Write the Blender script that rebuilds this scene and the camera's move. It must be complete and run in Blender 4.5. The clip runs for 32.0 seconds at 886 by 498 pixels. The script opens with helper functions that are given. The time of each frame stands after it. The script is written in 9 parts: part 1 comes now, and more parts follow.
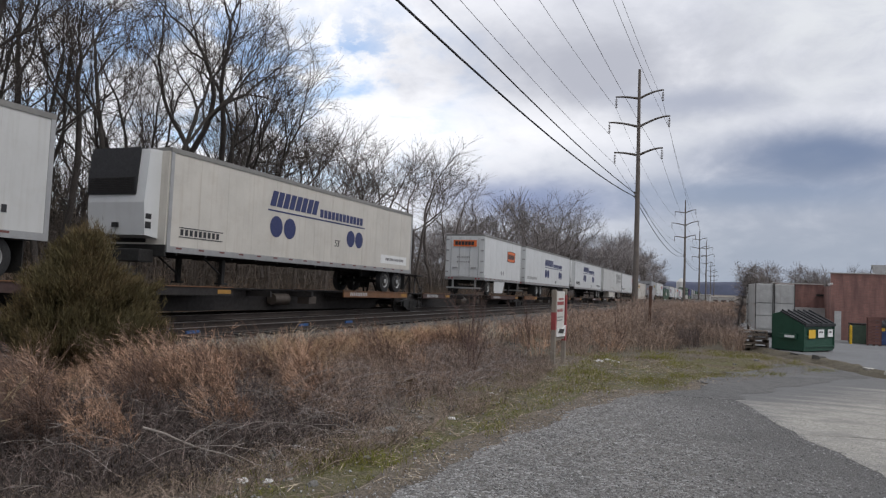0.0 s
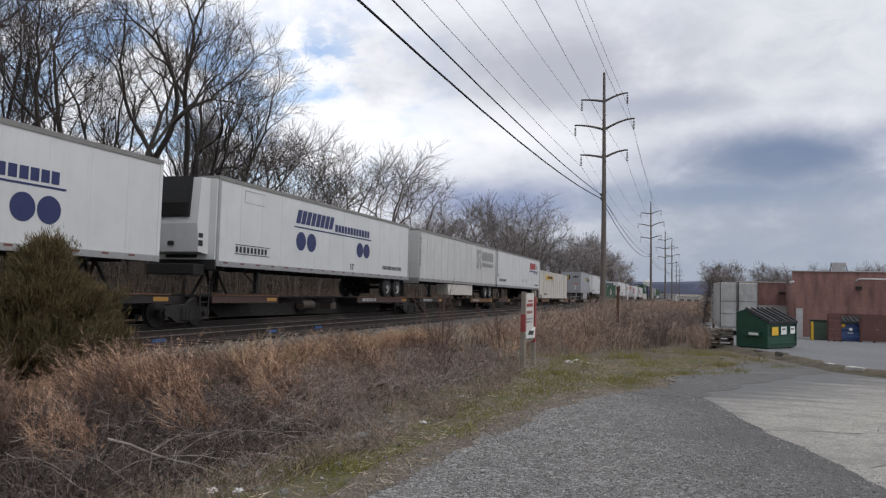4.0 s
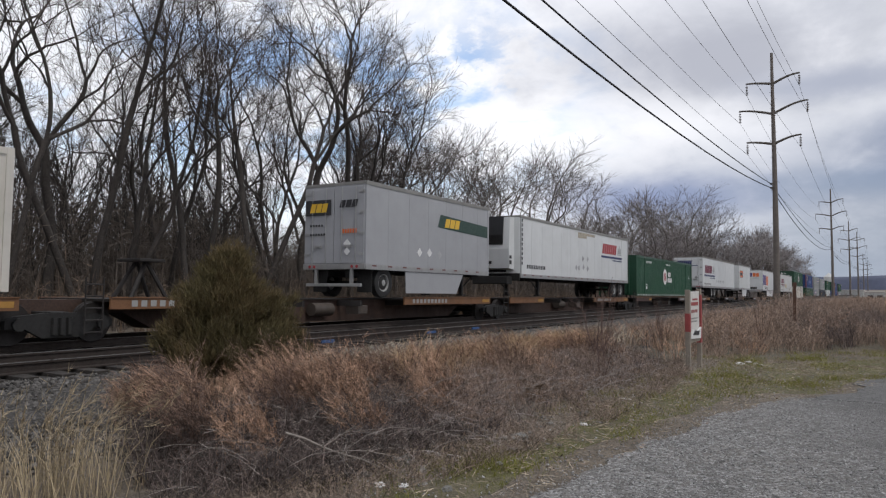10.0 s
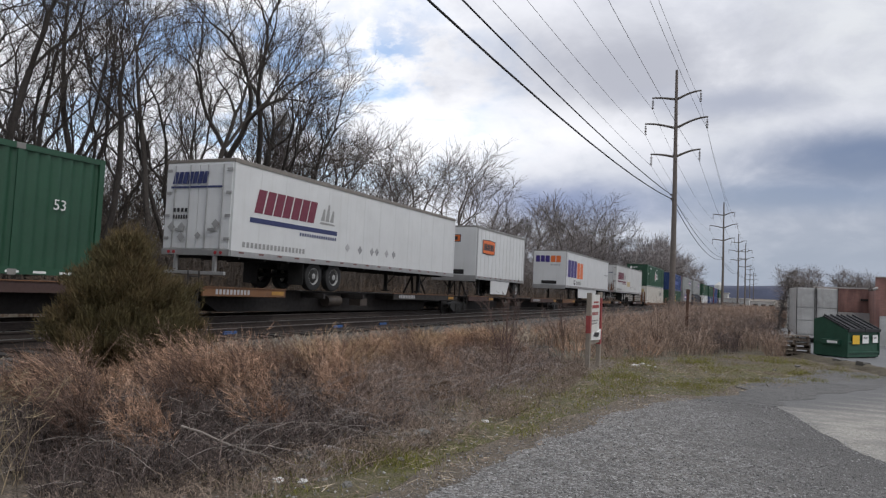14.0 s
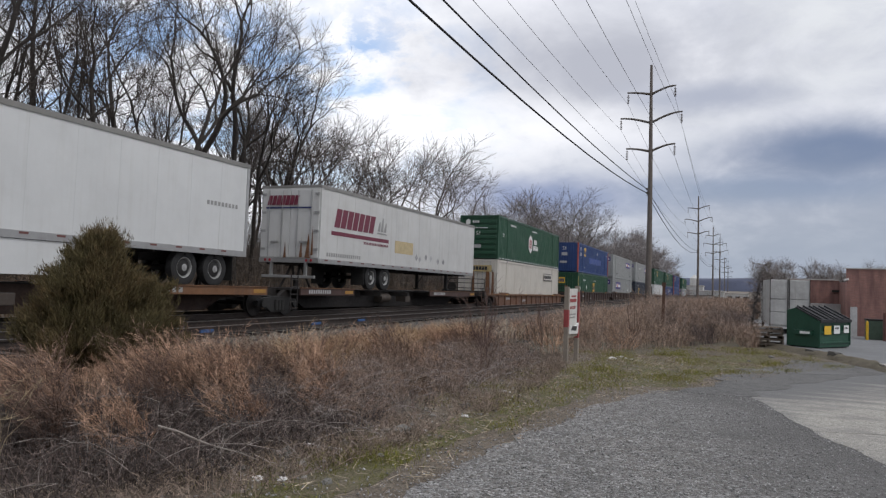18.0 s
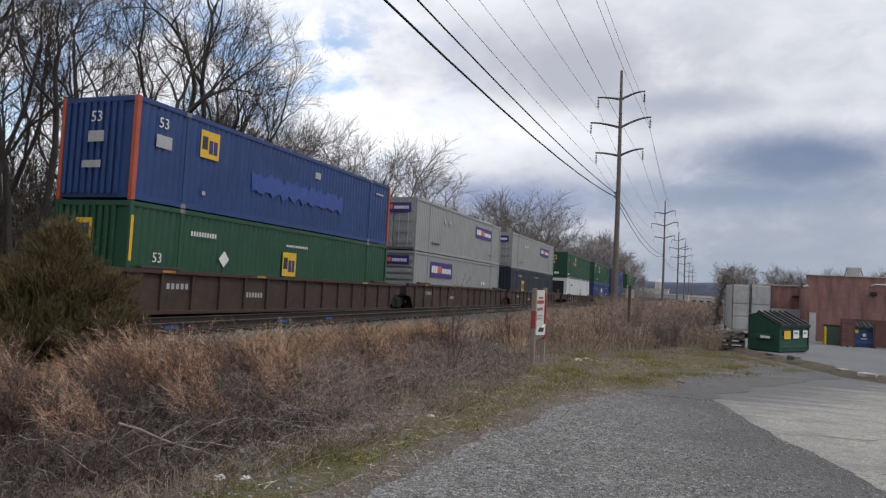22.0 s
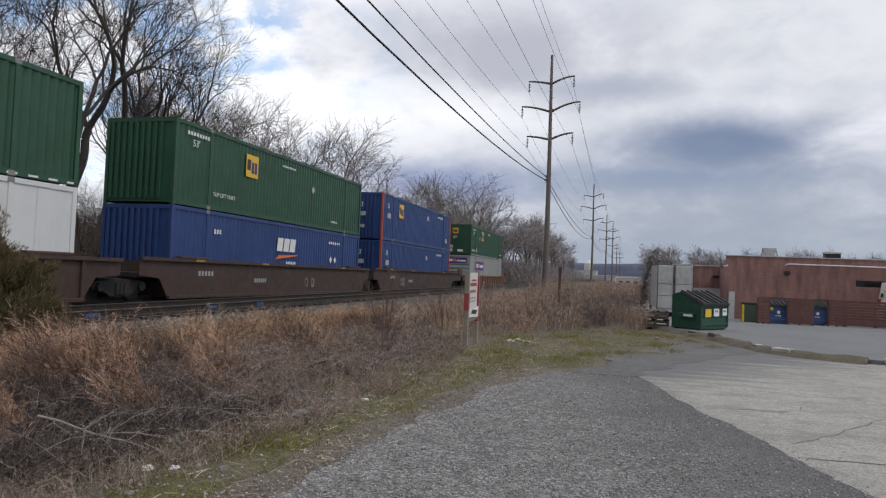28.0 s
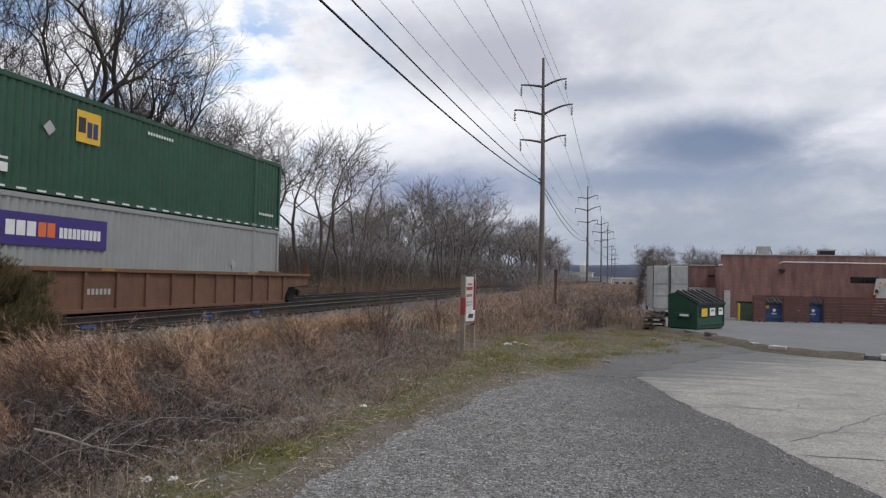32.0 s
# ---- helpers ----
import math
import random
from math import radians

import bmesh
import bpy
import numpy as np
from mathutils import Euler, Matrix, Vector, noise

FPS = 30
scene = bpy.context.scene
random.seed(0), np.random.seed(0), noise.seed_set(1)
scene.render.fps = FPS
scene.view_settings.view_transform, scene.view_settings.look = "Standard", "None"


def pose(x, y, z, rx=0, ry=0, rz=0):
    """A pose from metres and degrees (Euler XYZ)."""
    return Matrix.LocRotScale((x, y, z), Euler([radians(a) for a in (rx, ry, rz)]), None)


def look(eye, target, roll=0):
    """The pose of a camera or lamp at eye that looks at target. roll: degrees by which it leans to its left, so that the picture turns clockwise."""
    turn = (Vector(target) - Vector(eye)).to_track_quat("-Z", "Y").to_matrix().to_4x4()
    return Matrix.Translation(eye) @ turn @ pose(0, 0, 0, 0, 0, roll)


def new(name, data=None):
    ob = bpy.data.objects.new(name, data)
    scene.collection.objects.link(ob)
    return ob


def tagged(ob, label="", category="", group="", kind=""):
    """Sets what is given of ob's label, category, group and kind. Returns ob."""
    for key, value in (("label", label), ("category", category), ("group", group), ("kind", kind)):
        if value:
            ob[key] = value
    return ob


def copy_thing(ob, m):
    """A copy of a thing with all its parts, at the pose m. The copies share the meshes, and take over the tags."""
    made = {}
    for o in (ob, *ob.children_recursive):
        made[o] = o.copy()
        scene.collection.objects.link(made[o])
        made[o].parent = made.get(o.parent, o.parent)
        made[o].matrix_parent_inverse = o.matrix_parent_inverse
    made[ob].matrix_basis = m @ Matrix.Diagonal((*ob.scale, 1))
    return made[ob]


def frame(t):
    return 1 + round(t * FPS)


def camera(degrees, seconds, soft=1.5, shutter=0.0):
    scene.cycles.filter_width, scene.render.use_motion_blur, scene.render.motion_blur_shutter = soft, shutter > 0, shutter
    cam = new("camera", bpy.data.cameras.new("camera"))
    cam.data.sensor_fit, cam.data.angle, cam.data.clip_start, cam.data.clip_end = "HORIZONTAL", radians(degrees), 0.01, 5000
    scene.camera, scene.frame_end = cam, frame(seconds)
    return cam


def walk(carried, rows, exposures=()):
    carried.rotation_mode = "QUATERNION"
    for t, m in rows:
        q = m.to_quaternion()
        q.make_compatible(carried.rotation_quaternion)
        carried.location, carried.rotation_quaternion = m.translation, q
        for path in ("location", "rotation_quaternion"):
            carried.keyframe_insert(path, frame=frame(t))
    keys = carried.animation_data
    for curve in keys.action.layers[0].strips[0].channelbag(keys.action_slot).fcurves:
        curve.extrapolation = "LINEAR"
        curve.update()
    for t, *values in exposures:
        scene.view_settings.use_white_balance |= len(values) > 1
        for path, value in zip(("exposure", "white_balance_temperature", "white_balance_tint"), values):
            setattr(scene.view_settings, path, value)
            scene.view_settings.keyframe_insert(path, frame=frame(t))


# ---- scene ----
# The camera: handheld at standing height, it only turns. Rows: seconds, tilt, lean, heading.
EYE_Z = 1.65
TURNS = [
    (0.0, 92.58, -2.07, 21.62),
    (0.5, 93.03, -1.99, 20.48),
    (1.0, 93.35, -1.59, 19.96),
    (1.5, 93.43, -1.31, 18.82),
    (2.0, 93.12, -1.44, 18.40),
    (2.5, 92.99, -1.23, 18.45),
    (4.5, 92.95, -1.21, 19.29),
    (5.0, 93.03, -1.17, 19.15),
    (5.5, 92.28, -1.39, 16.99),
    (6.0, 92.32, -1.53, 13.97),
    (6.5, 91.85, -2.29, 13.23),
    (7.0, 92.51, -2.68, 14.43),
    (7.5, 92.40, -3.55, 15.26),
    (8.0, 93.03, -2.62, 14.16),
    (8.5, 92.38, -2.40, 14.14),
    (9.0, 91.68, -1.74, 15.01),
    (9.5, 91.68, -0.93, 22.15),
    (10.0, 92.83, -0.19, 31.56),
    (10.5, 94.30, -0.19, 43.94),
    (11.0, 94.33, -0.43, 44.65),
    (11.5, 93.77, -0.67, 36.64),
    (12.0, 92.46, -1.07, 30.02),
    (12.5, 92.09, -2.19, 24.62),
    (13.0, 91.85, -2.30, 21.96),
    (13.5, 92.66, -2.07, 22.54),
    (14.0, 92.67, -2.33, 24.32),
    (14.5, 92.58, -1.93, 25.65),
    (16.5, 92.72, -1.69, 25.46),
    (17.0, 93.11, -2.02, 24.58),
    (17.5, 92.53, -1.79, 23.83),
    (18.0, 92.38, -1.74, 22.59),
    (18.5, 92.53, -2.09, 21.85),
    (19.0, 91.71, -2.08, 21.40),
    (19.5, 92.09, -2.39, 19.71),
    (20.0, 92.03, -2.76, 19.62),
    (20.5, 92.54, -2.75, 19.70),
    (21.0, 92.54, -2.34, 20.27),
    (21.5, 92.93, -2.01, 20.55),
    (22.0, 92.46, -2.69, 20.08),
    (22.5, 92.58, -3.40, 20.72),
    (23.0, 93.00, -3.44, 20.79),
    (23.5, 93.60, -3.05, 19.48),
    (24.0, 92.58, -3.53, 19.19),
    (24.5, 91.80, -4.06, 17.88),
    (25.0, 91.68, -3.83, 17.57),
    (25.5, 91.62, -3.17, 17.75),
    (26.0, 91.59, -2.89, 16.85),
    (26.5, 91.43, -2.30, 15.00),
    (28.5, 91.29, -2.14, 14.75),
    (29.0, 91.24, -1.57, 15.28),
    (29.5, 91.75, -1.55, 15.66),
    (30.0, 91.90, -1.50, 15.41),
    (30.5, 92.58, -1.24, 14.52),
    (31.0, 92.25, -1.18, 14.70),
    (31.5, 91.96, -1.32, 14.48),
    (32.0, 91.72, -1.04, 14.42),
]
cam = camera(63.4, 32.0, soft=1.25)
walk(cam, [(t, pose(0, 0, EYE_Z, rx, ry, rz)) for t, rx, ry, rz in TURNS], ((0.0, 0.0), (5.5, 0.0), (7.0, -0.06), (9.0, -0.06), (10.5, 0.04), (12.0, 0.02), (32.0, 0.02)))
GRADE = -0.0136          # the whole place falls gently along the railway
TRACK_X, NEAR_TRACK_X = -15.45, -11.82
RAIL_Z = 0.5             # top of the rails above the ground beside the drive
SPEED = 13.04


def ground_z(x, y):
    return GRADE * max(-600.0, min(600.0, y))


# ---- sky and sun ----
def make_world():
    w = bpy.data.worlds.new("cloudy_sky")
    scene.world = w
    w.use_nodes = True
    nt = w.node_tree
    nt.nodes.clear()

    def add(kind, **kw):
        n = nt.nodes.new(kind)
        for k, v in kw.items():
            if k == "op":
                n.operation = v
            else:
                n.inputs[k].default_value = v
        return n

    def mix(fac, a, b):
        m = nt.nodes.new("ShaderNodeMix")
        m.data_type = "RGBA"
        nt.links.new(fac, m.inputs[0])
        for s, val in ((m.inputs[6], a), (m.inputs[7], b)):
            if isinstance(val, tuple):
                s.default_value = val
            else:
                nt.links.new(val, s)
        return m.outputs[2]

    def ramp(src, stops):
        r = nt.nodes.new("ShaderNodeValToRGB")
        while len(r.color_ramp.elements) < len(stops):
            r.color_ramp.elements.new(0.5)
        for e, (p, c) in zip(r.color_ramp.elements, stops):
            e.position, e.color = p, c if isinstance(c, tuple) else (c, c, c, 1)
        nt.links.new(src, r.inputs[0])
        return r.outputs[0]

    co = nt.nodes.new("ShaderNodeTexCoord")
    sep = nt.nodes.new("ShaderNodeSeparateXYZ")
    nt.links.new(co.outputs["Generated"], sep.inputs[0])
    # a flat cloud deck: the direction divided by its height
    den = add("ShaderNodeMath", op="MAXIMUM")
    nt.links.new(sep.outputs[2], den.inputs[0])
    den.inputs[1].default_value = 0.0
    den2 = add("ShaderNodeMath", op="ADD")
    nt.links.new(den.outputs[0], den2.inputs[0])
    den2.inputs[1].default_value = 0.40
    dv = nt.nodes.new("ShaderNodeVectorMath")
    dv.operation = "DIVIDE"
    nt.links.new(co.outputs["Generated"], dv.inputs[0])
    nt.links.new(den2.outputs[0], dv.inputs[1])

    def noise_at(scale, detail, rough, offset, distort=0.0):
        mp = nt.nodes.new("ShaderNodeMapping")
        mp.inputs["Location"].default_value = offset
        mp.inputs["Scale"].default_value = (1.0, 1.0, 0.35)
        nt.links.new(dv.outputs[0], mp.inputs[0])
        n = add("ShaderNodeTexNoise", Scale=scale, Detail=detail, Roughness=rough, Distortion=distort)
        nt.links.new(mp.outputs[0], n.inputs["Vector"])
        return n.outputs["Fac"]

    sky = nt.nodes.new("ShaderNodeTexSky")
    sky.sky_type = "NISHITA"
    sky.sun_disc = False
    sky.sun_elevation, sky.sun_rotation = radians(48), radians(115)
    blue = nt.nodes.new("ShaderNodeVectorMath")
    blue.operation = "SCALE"
    nt.links.new(sky.outputs[0], blue.inputs[0])
    blue.inputs["Scale"].default_value = 0.18

    def math2(op, x, y):
        n = nt.nodes.new("ShaderNodeMath")
        n.operation = op
        for s, val in zip(n.inputs, (x, y)):
            if isinstance(val, (int, float)):
                s.default_value = val
            else:
                nt.links.new(val, s)
        return n.outputs[0]

    big = noise_at(1.5, 4, 0.5, (3.1, 1.7, 0.4), 0.2)
    fine = noise_at(4.6, 8, 0.58, (0.7, 5.2, 2.0), 0.25)
    mixed = math2("ADD", math2("MULTIPLY", big, 0.5), math2("MULTIPLY", fine, 0.5))
    lumps = nt.nodes.new("ShaderNodeMapRange")
    lumps.inputs[1].default_value, lumps.inputs[2].default_value, lumps.inputs[3].default_value = 0.34, 0.60, 0.35
    nt.links.new(noise_at(7.5, 7, 0.6, (4.1, 0.9, 0.6), 0.35), lumps.inputs[0])

    def cell(direction, wide, high, ragged=0.9, soft=0.55):
        """A cloud cell of its own: wide and high in the sky, with a ragged edge."""
        s = nt.nodes.new("ShaderNodeVectorMath")
        s.operation = "SUBTRACT"
        nm = nt.nodes.new("ShaderNodeVectorMath")
        nm.operation = "NORMALIZE"
        nt.links.new(co.outputs["Generated"], nm.inputs[0])
        nt.links.new(nm.outputs[0], s.inputs[0])
        s.inputs[1].default_value = Vector(direction).normalized()
        m = nt.nodes.new("ShaderNodeVectorMath")
        m.operation = "MULTIPLY"
        nt.links.new(s.outputs[0], m.inputs[0])
        m.inputs[1].default_value = (1 / wide, 1 / wide, 1 / high)
        ln = nt.nodes.new("ShaderNodeVectorMath")
        ln.operation = "LENGTH"
        nt.links.new(m.outputs[0], ln.inputs[0])
        d = math2("ADD", ln.outputs["Value"], math2("MULTIPLY", math2("SUBTRACT", fine, 0.5), ragged * 2))
        r = nt.nodes.new("ShaderNodeMapRange")
        r.interpolation_type = "SMOOTHSTEP"
        r.inputs[1].default_value, r.inputs[2].default_value = 1.0 + soft * 0.5, 1.0 - soft
        nt.links.new(d, r.inputs[0])
        return r.outputs[0]

    cloud = ramp(mixed, [(0.36, (0.455, 0.48, 0.56, 1)), (0.45, (0.555, 0.575, 0.645, 1)), (0.52, (0.69, 0.705, 0.76, 1)), (0.60, (0.84, 0.845, 0.88, 1))])
    # bright cumulus towers ahead, the heavy blue-grey banks beside them
    cloud = mix(math2("MULTIPLY", cell((-1.1, 1.0, 0.50), 0.62, 0.42, 0.8, 0.8), lumps.outputs[0]), cloud, (0.98, 0.985, 1.0, 1))
    cloud = mix(cell((-2.6, 1.0, 0.9), 0.62, 0.55, 0.8, 0.8), cloud, (0.90, 0.91, 0.94, 1))
    cloud = mix(math2("MULTIPLY", cell((-0.50, 1.0, 0.22), 0.30, 0.19, 1.3, 0.8), lumps.outputs[0]), cloud, (1.03, 1.03, 1.035, 1))
    cloud = mix(math2("MULTIPLY", cell((0.24, 1.0, 0.34), 0.42, 0.13, 0.7, 0.9), lumps.outputs[0]), cloud, (0.75, 0.77, 0.785, 1))
    cloud = mix(math2("MULTIPLY", cell((-0.08, 1.0, 0.135), 0.50, 0.050, 0.5, 0.9), 0.38), cloud, (0.40, 0.44, 0.54, 1))
    cloud = mix(cell((-0.26, 1.0, 0.118), 0.17, 0.034, 0.7, 0.9), cloud, (0.26, 0.315, 0.50, 1))
    cloud = mix(cell((0.055, 1.0, 0.128), 0.20, 0.024, 0.5, 0.8), cloud, (0.26, 0.325, 0.455, 1))
    cloud = mix(cell((0.115, 1.0, 0.172), 0.135, 0.040, 0.42, 0.75), cloud, (0.165, 0.22, 0.345, 1))
    cloud = mix(cell((-0.20, 1.0, 0.313), 0.22, 0.07, 0.9, 0.9), cloud, (0.47, 0.485, 0.54, 1))
    cloud = mix(cell((-0.046, 1.0, 0.253), 0.10, 0.020, 0.8, 0.9), cloud, (0.43, 0.46, 0.54, 1))
    cloud = mix(math2("MULTIPLY", cell((0.15, 1.0, 0.04), 0.62, 0.14, 0.4, 1.0), 0.78), cloud, (0.315, 0.362, 0.43, 1))
    # blue gaps
    holes = nt.nodes.new("ShaderNodeMapRange")
    holes.inputs[1].default_value, holes.inputs[2].default_value = 0.46, 0.58
    nt.links.new(noise_at(5.2, 6, 0.58, (2.3, 0.4, 1.1), 0.3), holes.inputs[0])
    rift = nt.nodes.new("ShaderNodeMapRange")
    rift.inputs[1].default_value, rift.inputs[2].default_value = 0.47, 0.58
    nt.links.new(noise_at(11.0, 6, 0.6, (1.3, 2.9, 0.1), 0.2), rift.inputs[0])
    cloud = mix(math2("MULTIPLY", math2("MULTIPLY", cell((-0.57, 1.0, 0.368), 0.06, 0.05, 0.8, 1.0), rift.outputs[0]), 0.8), cloud, blue.outputs[0])
    wide = cell((-0.92, 1.0, 0.33), 0.36, 0.16, 0.6, 0.8)
    cloud = mix(math2("MULTIPLY", math2("MULTIPLY", wide, holes.outputs[0]), 0.92), cloud, blue.outputs[0])
    # pale haze towards the horizon
    low = nt.nodes.new("ShaderNodeMapRange")
    low.inputs[1].default_value, low.inputs[2].default_value = 0.09, -0.01
    nt.links.new(sep.outputs[2], low.inputs[0])
    cloud = mix(math2("MULTIPLY", low.outputs[0], 0.7), cloud, (0.32, 0.37, 0.445, 1))
    bg = nt.nodes.new("ShaderNodeBackground")
    bg.inputs[1].default_value = 1.06
    cool = nt.nodes.new("ShaderNodeVectorMath")
    cool.operation = "MULTIPLY"
    cool.inputs[1].default_value = (0.99, 0.995, 1.025)
    nt.links.new(cloud, cool.inputs[0])
    nt.links.new(cool.outputs[0], bg.inputs[0])
    out = nt.nodes.new("ShaderNodeOutputWorld")
    nt.links.new(bg.outputs[0], out.inputs[0])


make_world()
sun = new("sun", bpy.data.lights.new("sun", "SUN"))
sun.data.energy, sun.data.angle, sun.data.color = 1.4, radians(12), (1.0, 0.985, 0.965)
sun.matrix_basis = look((0, 0, 60), (-38, 12, 0))


# ---- materials ----
MATS = {}


def mat(name, color, rough=0.6, metal=0.0, vary=0.12, scale=4.0, fine=60.0, bump=0.15, tint=None, streak=0.0, streak_color=(0.10, 0.06, 0.035), island=0.0, per_object=0.0, trans=0.0):
    """A surface with blotches, grain, streaks of dirt and fine relief."""
    if name in MATS:
        return MATS[name]
    m = bpy.data.materials.new(name)
    m.use_nodes = True
    nt = m.node_tree
    p = nt.nodes["Principled BSDF"]
    co = nt.nodes.new("ShaderNodeTexCoord")

    def noise_tex(s, detail, stretch=(1, 1, 1)):
        mp = nt.nodes.new("ShaderNodeMapping")
        mp.inputs["Scale"].default_value = stretch
        nt.links.new(co.outputs["Object"], mp.inputs[0])
        n = nt.nodes.new("ShaderNodeTexNoise")
        n.inputs["Scale"].default_value, n.inputs["Detail"].default_value, n.inputs["Roughness"].default_value = s, detail, 0.6
        nt.links.new(mp.outputs[0], n.inputs["Vector"])
        return n.outputs["Fac"]

    def mixc(fac, a, b, mode="MIX"):
        x = nt.nodes.new("ShaderNodeMix")
        x.data_type, x.blend_type = "RGBA", mode
        for s, val in ((x.inputs[0], fac), (x.inputs[6], a), (x.inputs[7], b)):
            if isinstance(val, (tuple, float)):
                s.default_value = val
            else:
                nt.links.new(val, s)
        return x.outputs[2]

    def spread(src, lo, hi, a=0.0, b=1.0):
        r = nt.nodes.new("ShaderNodeMapRange")
        for i, val in enumerate((lo, hi, a, b)):
            r.inputs[i + 1].default_value = val
        nt.links.new(src, r.inputs[0])
        return r.outputs[0]

    c = (*color, 1)
    other = (*(tint or tuple(v * (1 - 2.2 * vary) for v in color)), 1)
    light = (*(min(1, v * (1 + 1.3 * vary)) for v in color), 1)
    col = mixc(spread(noise_tex(scale, 5), 0.35, 0.65), c, other)
    col = mixc(spread(noise_tex(fine, 3), 0.3, 0.7, 0.0, min(1.0, 4 * vary)), col, light)
    if streak:
        s = spread(noise_tex(2.2, 4, (2.5, 2.5, 0.16)), 0.52, 0.78, 0.0, streak)
        col = mixc(s, col, (*streak_color, 1))
        s2 = spread(noise_tex(0.9, 6, (1.0, 1.0, 1.6)), 0.55, 0.8, 0.0, streak * 0.7)
        col = mixc(s2, col, (*streak_color, 1))
    if island:
        ge = nt.nodes.new("ShaderNodeNewGeometry")
        hv = nt.nodes.new("ShaderNodeHueSaturation")
        nt.links.new(spread(ge.outputs["Random Per Island"], 0, 1, 1 - island, 1 + island), hv.inputs["Value"])
        nt.links.new(col, hv.inputs["Color"])
        col = hv.outputs[0]
    if per_object:
        oi = nt.nodes.new("ShaderNodeObjectInfo")
        hv = nt.nodes.new("ShaderNodeHueSaturation")
        nt.links.new(spread(oi.outputs["Random"], 0, 1, 1 - per_object, 1 + per_object), hv.inputs["Value"])
        nt.links.new(col, hv.inputs["Color"])
        col = hv.outputs[0]
    nt.links.new(col, p.inputs["Base Color"])
    nt.links.new(spread(noise_tex(scale * 3, 4), 0.3, 0.7, max(0.03, rough - 0.12), min(1, rough + 0.12)), p.inputs["Roughness"])
    p.inputs["Metallic"].default_value = metal
    if trans:
        p.inputs["Transmission Weight"].default_value = trans
    if bump:
        b = nt.nodes.new("ShaderNodeBump")
        b.inputs["Strength"].default_value, b.inputs["Distance"].default_value = bump, 0.02
        nt.links.new(noise_tex(fine, 4), b.inputs["Height"])
        nt.links.new(b.outputs[0], p.inputs["Normal"])
    MATS[name] = m
    return m


# ---- shaping helpers ----
def box_into(bm, x0, x1, y0, y1, z0, z1, bevel=0.0):
    r = bmesh.ops.create_cube(bm, size=1)
    for v in r["verts"]:
        v.co = ((x0 + x1) / 2 + v.co.x * (x1 - x0), (y0 + y1) / 2 + v.co.y * (y1 - y0), (z0 + z1) / 2 + v.co.z * (z1 - z0))
    if bevel:
        es = list({e for v in r["verts"] for e in v.link_edges})
        bmesh.ops.bevel(bm, geom=es, offset=bevel, segments=2, affect="EDGES", profile=0.6)
    return r["verts"]


def cyl_into(bm, a, b, r0, r1=None, seg=10, caps=True):
    a, b = Vector(a), Vector(b)
    r1 = r0 if r1 is None else r1
    q = (b - a).to_track_quat("Z", "Y").to_matrix().to_4x4()
    res = bmesh.ops.create_cone(bm, cap_ends=caps, segments=seg, radius1=r0, radius2=r1, depth=(b - a).length, matrix=Matrix.Translation((a + b) / 2) @ q)
    return res["verts"]


def poly_into(bm, pts, depth):
    """A plate: pts is its outline, depth the vector of its thickness."""
    vs = [bm.verts.new(p) for p in pts]
    f = bm.faces.new(vs)
    r = bmesh.ops.extrude_face_region(bm, geom=[f])
    bmesh.ops.translate(bm, vec=depth, verts=[g for g in r["geom"] if isinstance(g, bmesh.types.BMVert)])


def tube_into(bm, pts, radii, seg=8):
    """One bent, tapering tube through the points."""
    rings = []
    for i, p in enumerate(pts):
        d = (Vector(pts[min(i + 1, len(pts) - 1)]) - Vector(pts[max(i - 1, 0)])).normalized()
        u = d.orthogonal().normalized()
        w = d.cross(u)
        rings.append([bm.verts.new(Vector(p) + (u * math.cos(2 * math.pi * k / seg) + w * math.sin(2 * math.pi * k / seg)) * radii[i]) for k in range(seg)])
    for a, b in zip(rings, rings[1:]):
        off = min(range(seg), key=lambda o: sum((a[k].co - b[(k + o) % seg].co).length for k in range(seg)))
        for k in range(seg):
            bm.faces.new((a[k], a[(k + 1) % seg], b[(k + 1 + off) % seg], b[(k + off) % seg]))
    bm.faces.new(rings[0])
    bm.faces.new(rings[-1])


def mesh_of(bm, name, material, smooth=False):
    bmesh.ops.recalc_face_normals(bm, faces=bm.faces)
    me = bpy.data.meshes.new(name)
    bm.to_mesh(me)
    bm.free()
    if material:
        me.materials.append(material)
    if smooth:
        me.polygons.foreach_set("use_smooth", [True] * len(me.polygons))
        me.set_sharp_from_angle(angle=radians(35))
    return me


def part(name, bm, material, parent, label="", smooth=False):
    ob = new(name, mesh_of(bm, name, material, smooth) if isinstance(bm, bmesh.types.BMesh) else bm)
    ob.parent = parent
    return tagged(ob, label)


def box_part(name, dims, material, parent, label="", bevel=0.0):
    bm = bmesh.new()
    box_into(bm, *dims, bevel=bevel)
    return part(name, bm, material, parent, label)


def boxes(name, dims, material, parent, label="", bevel=0.0):
    """Several alike pieces, each a part of its own."""
    for d in dims:
        box_part(name, d, material, parent, label, bevel)


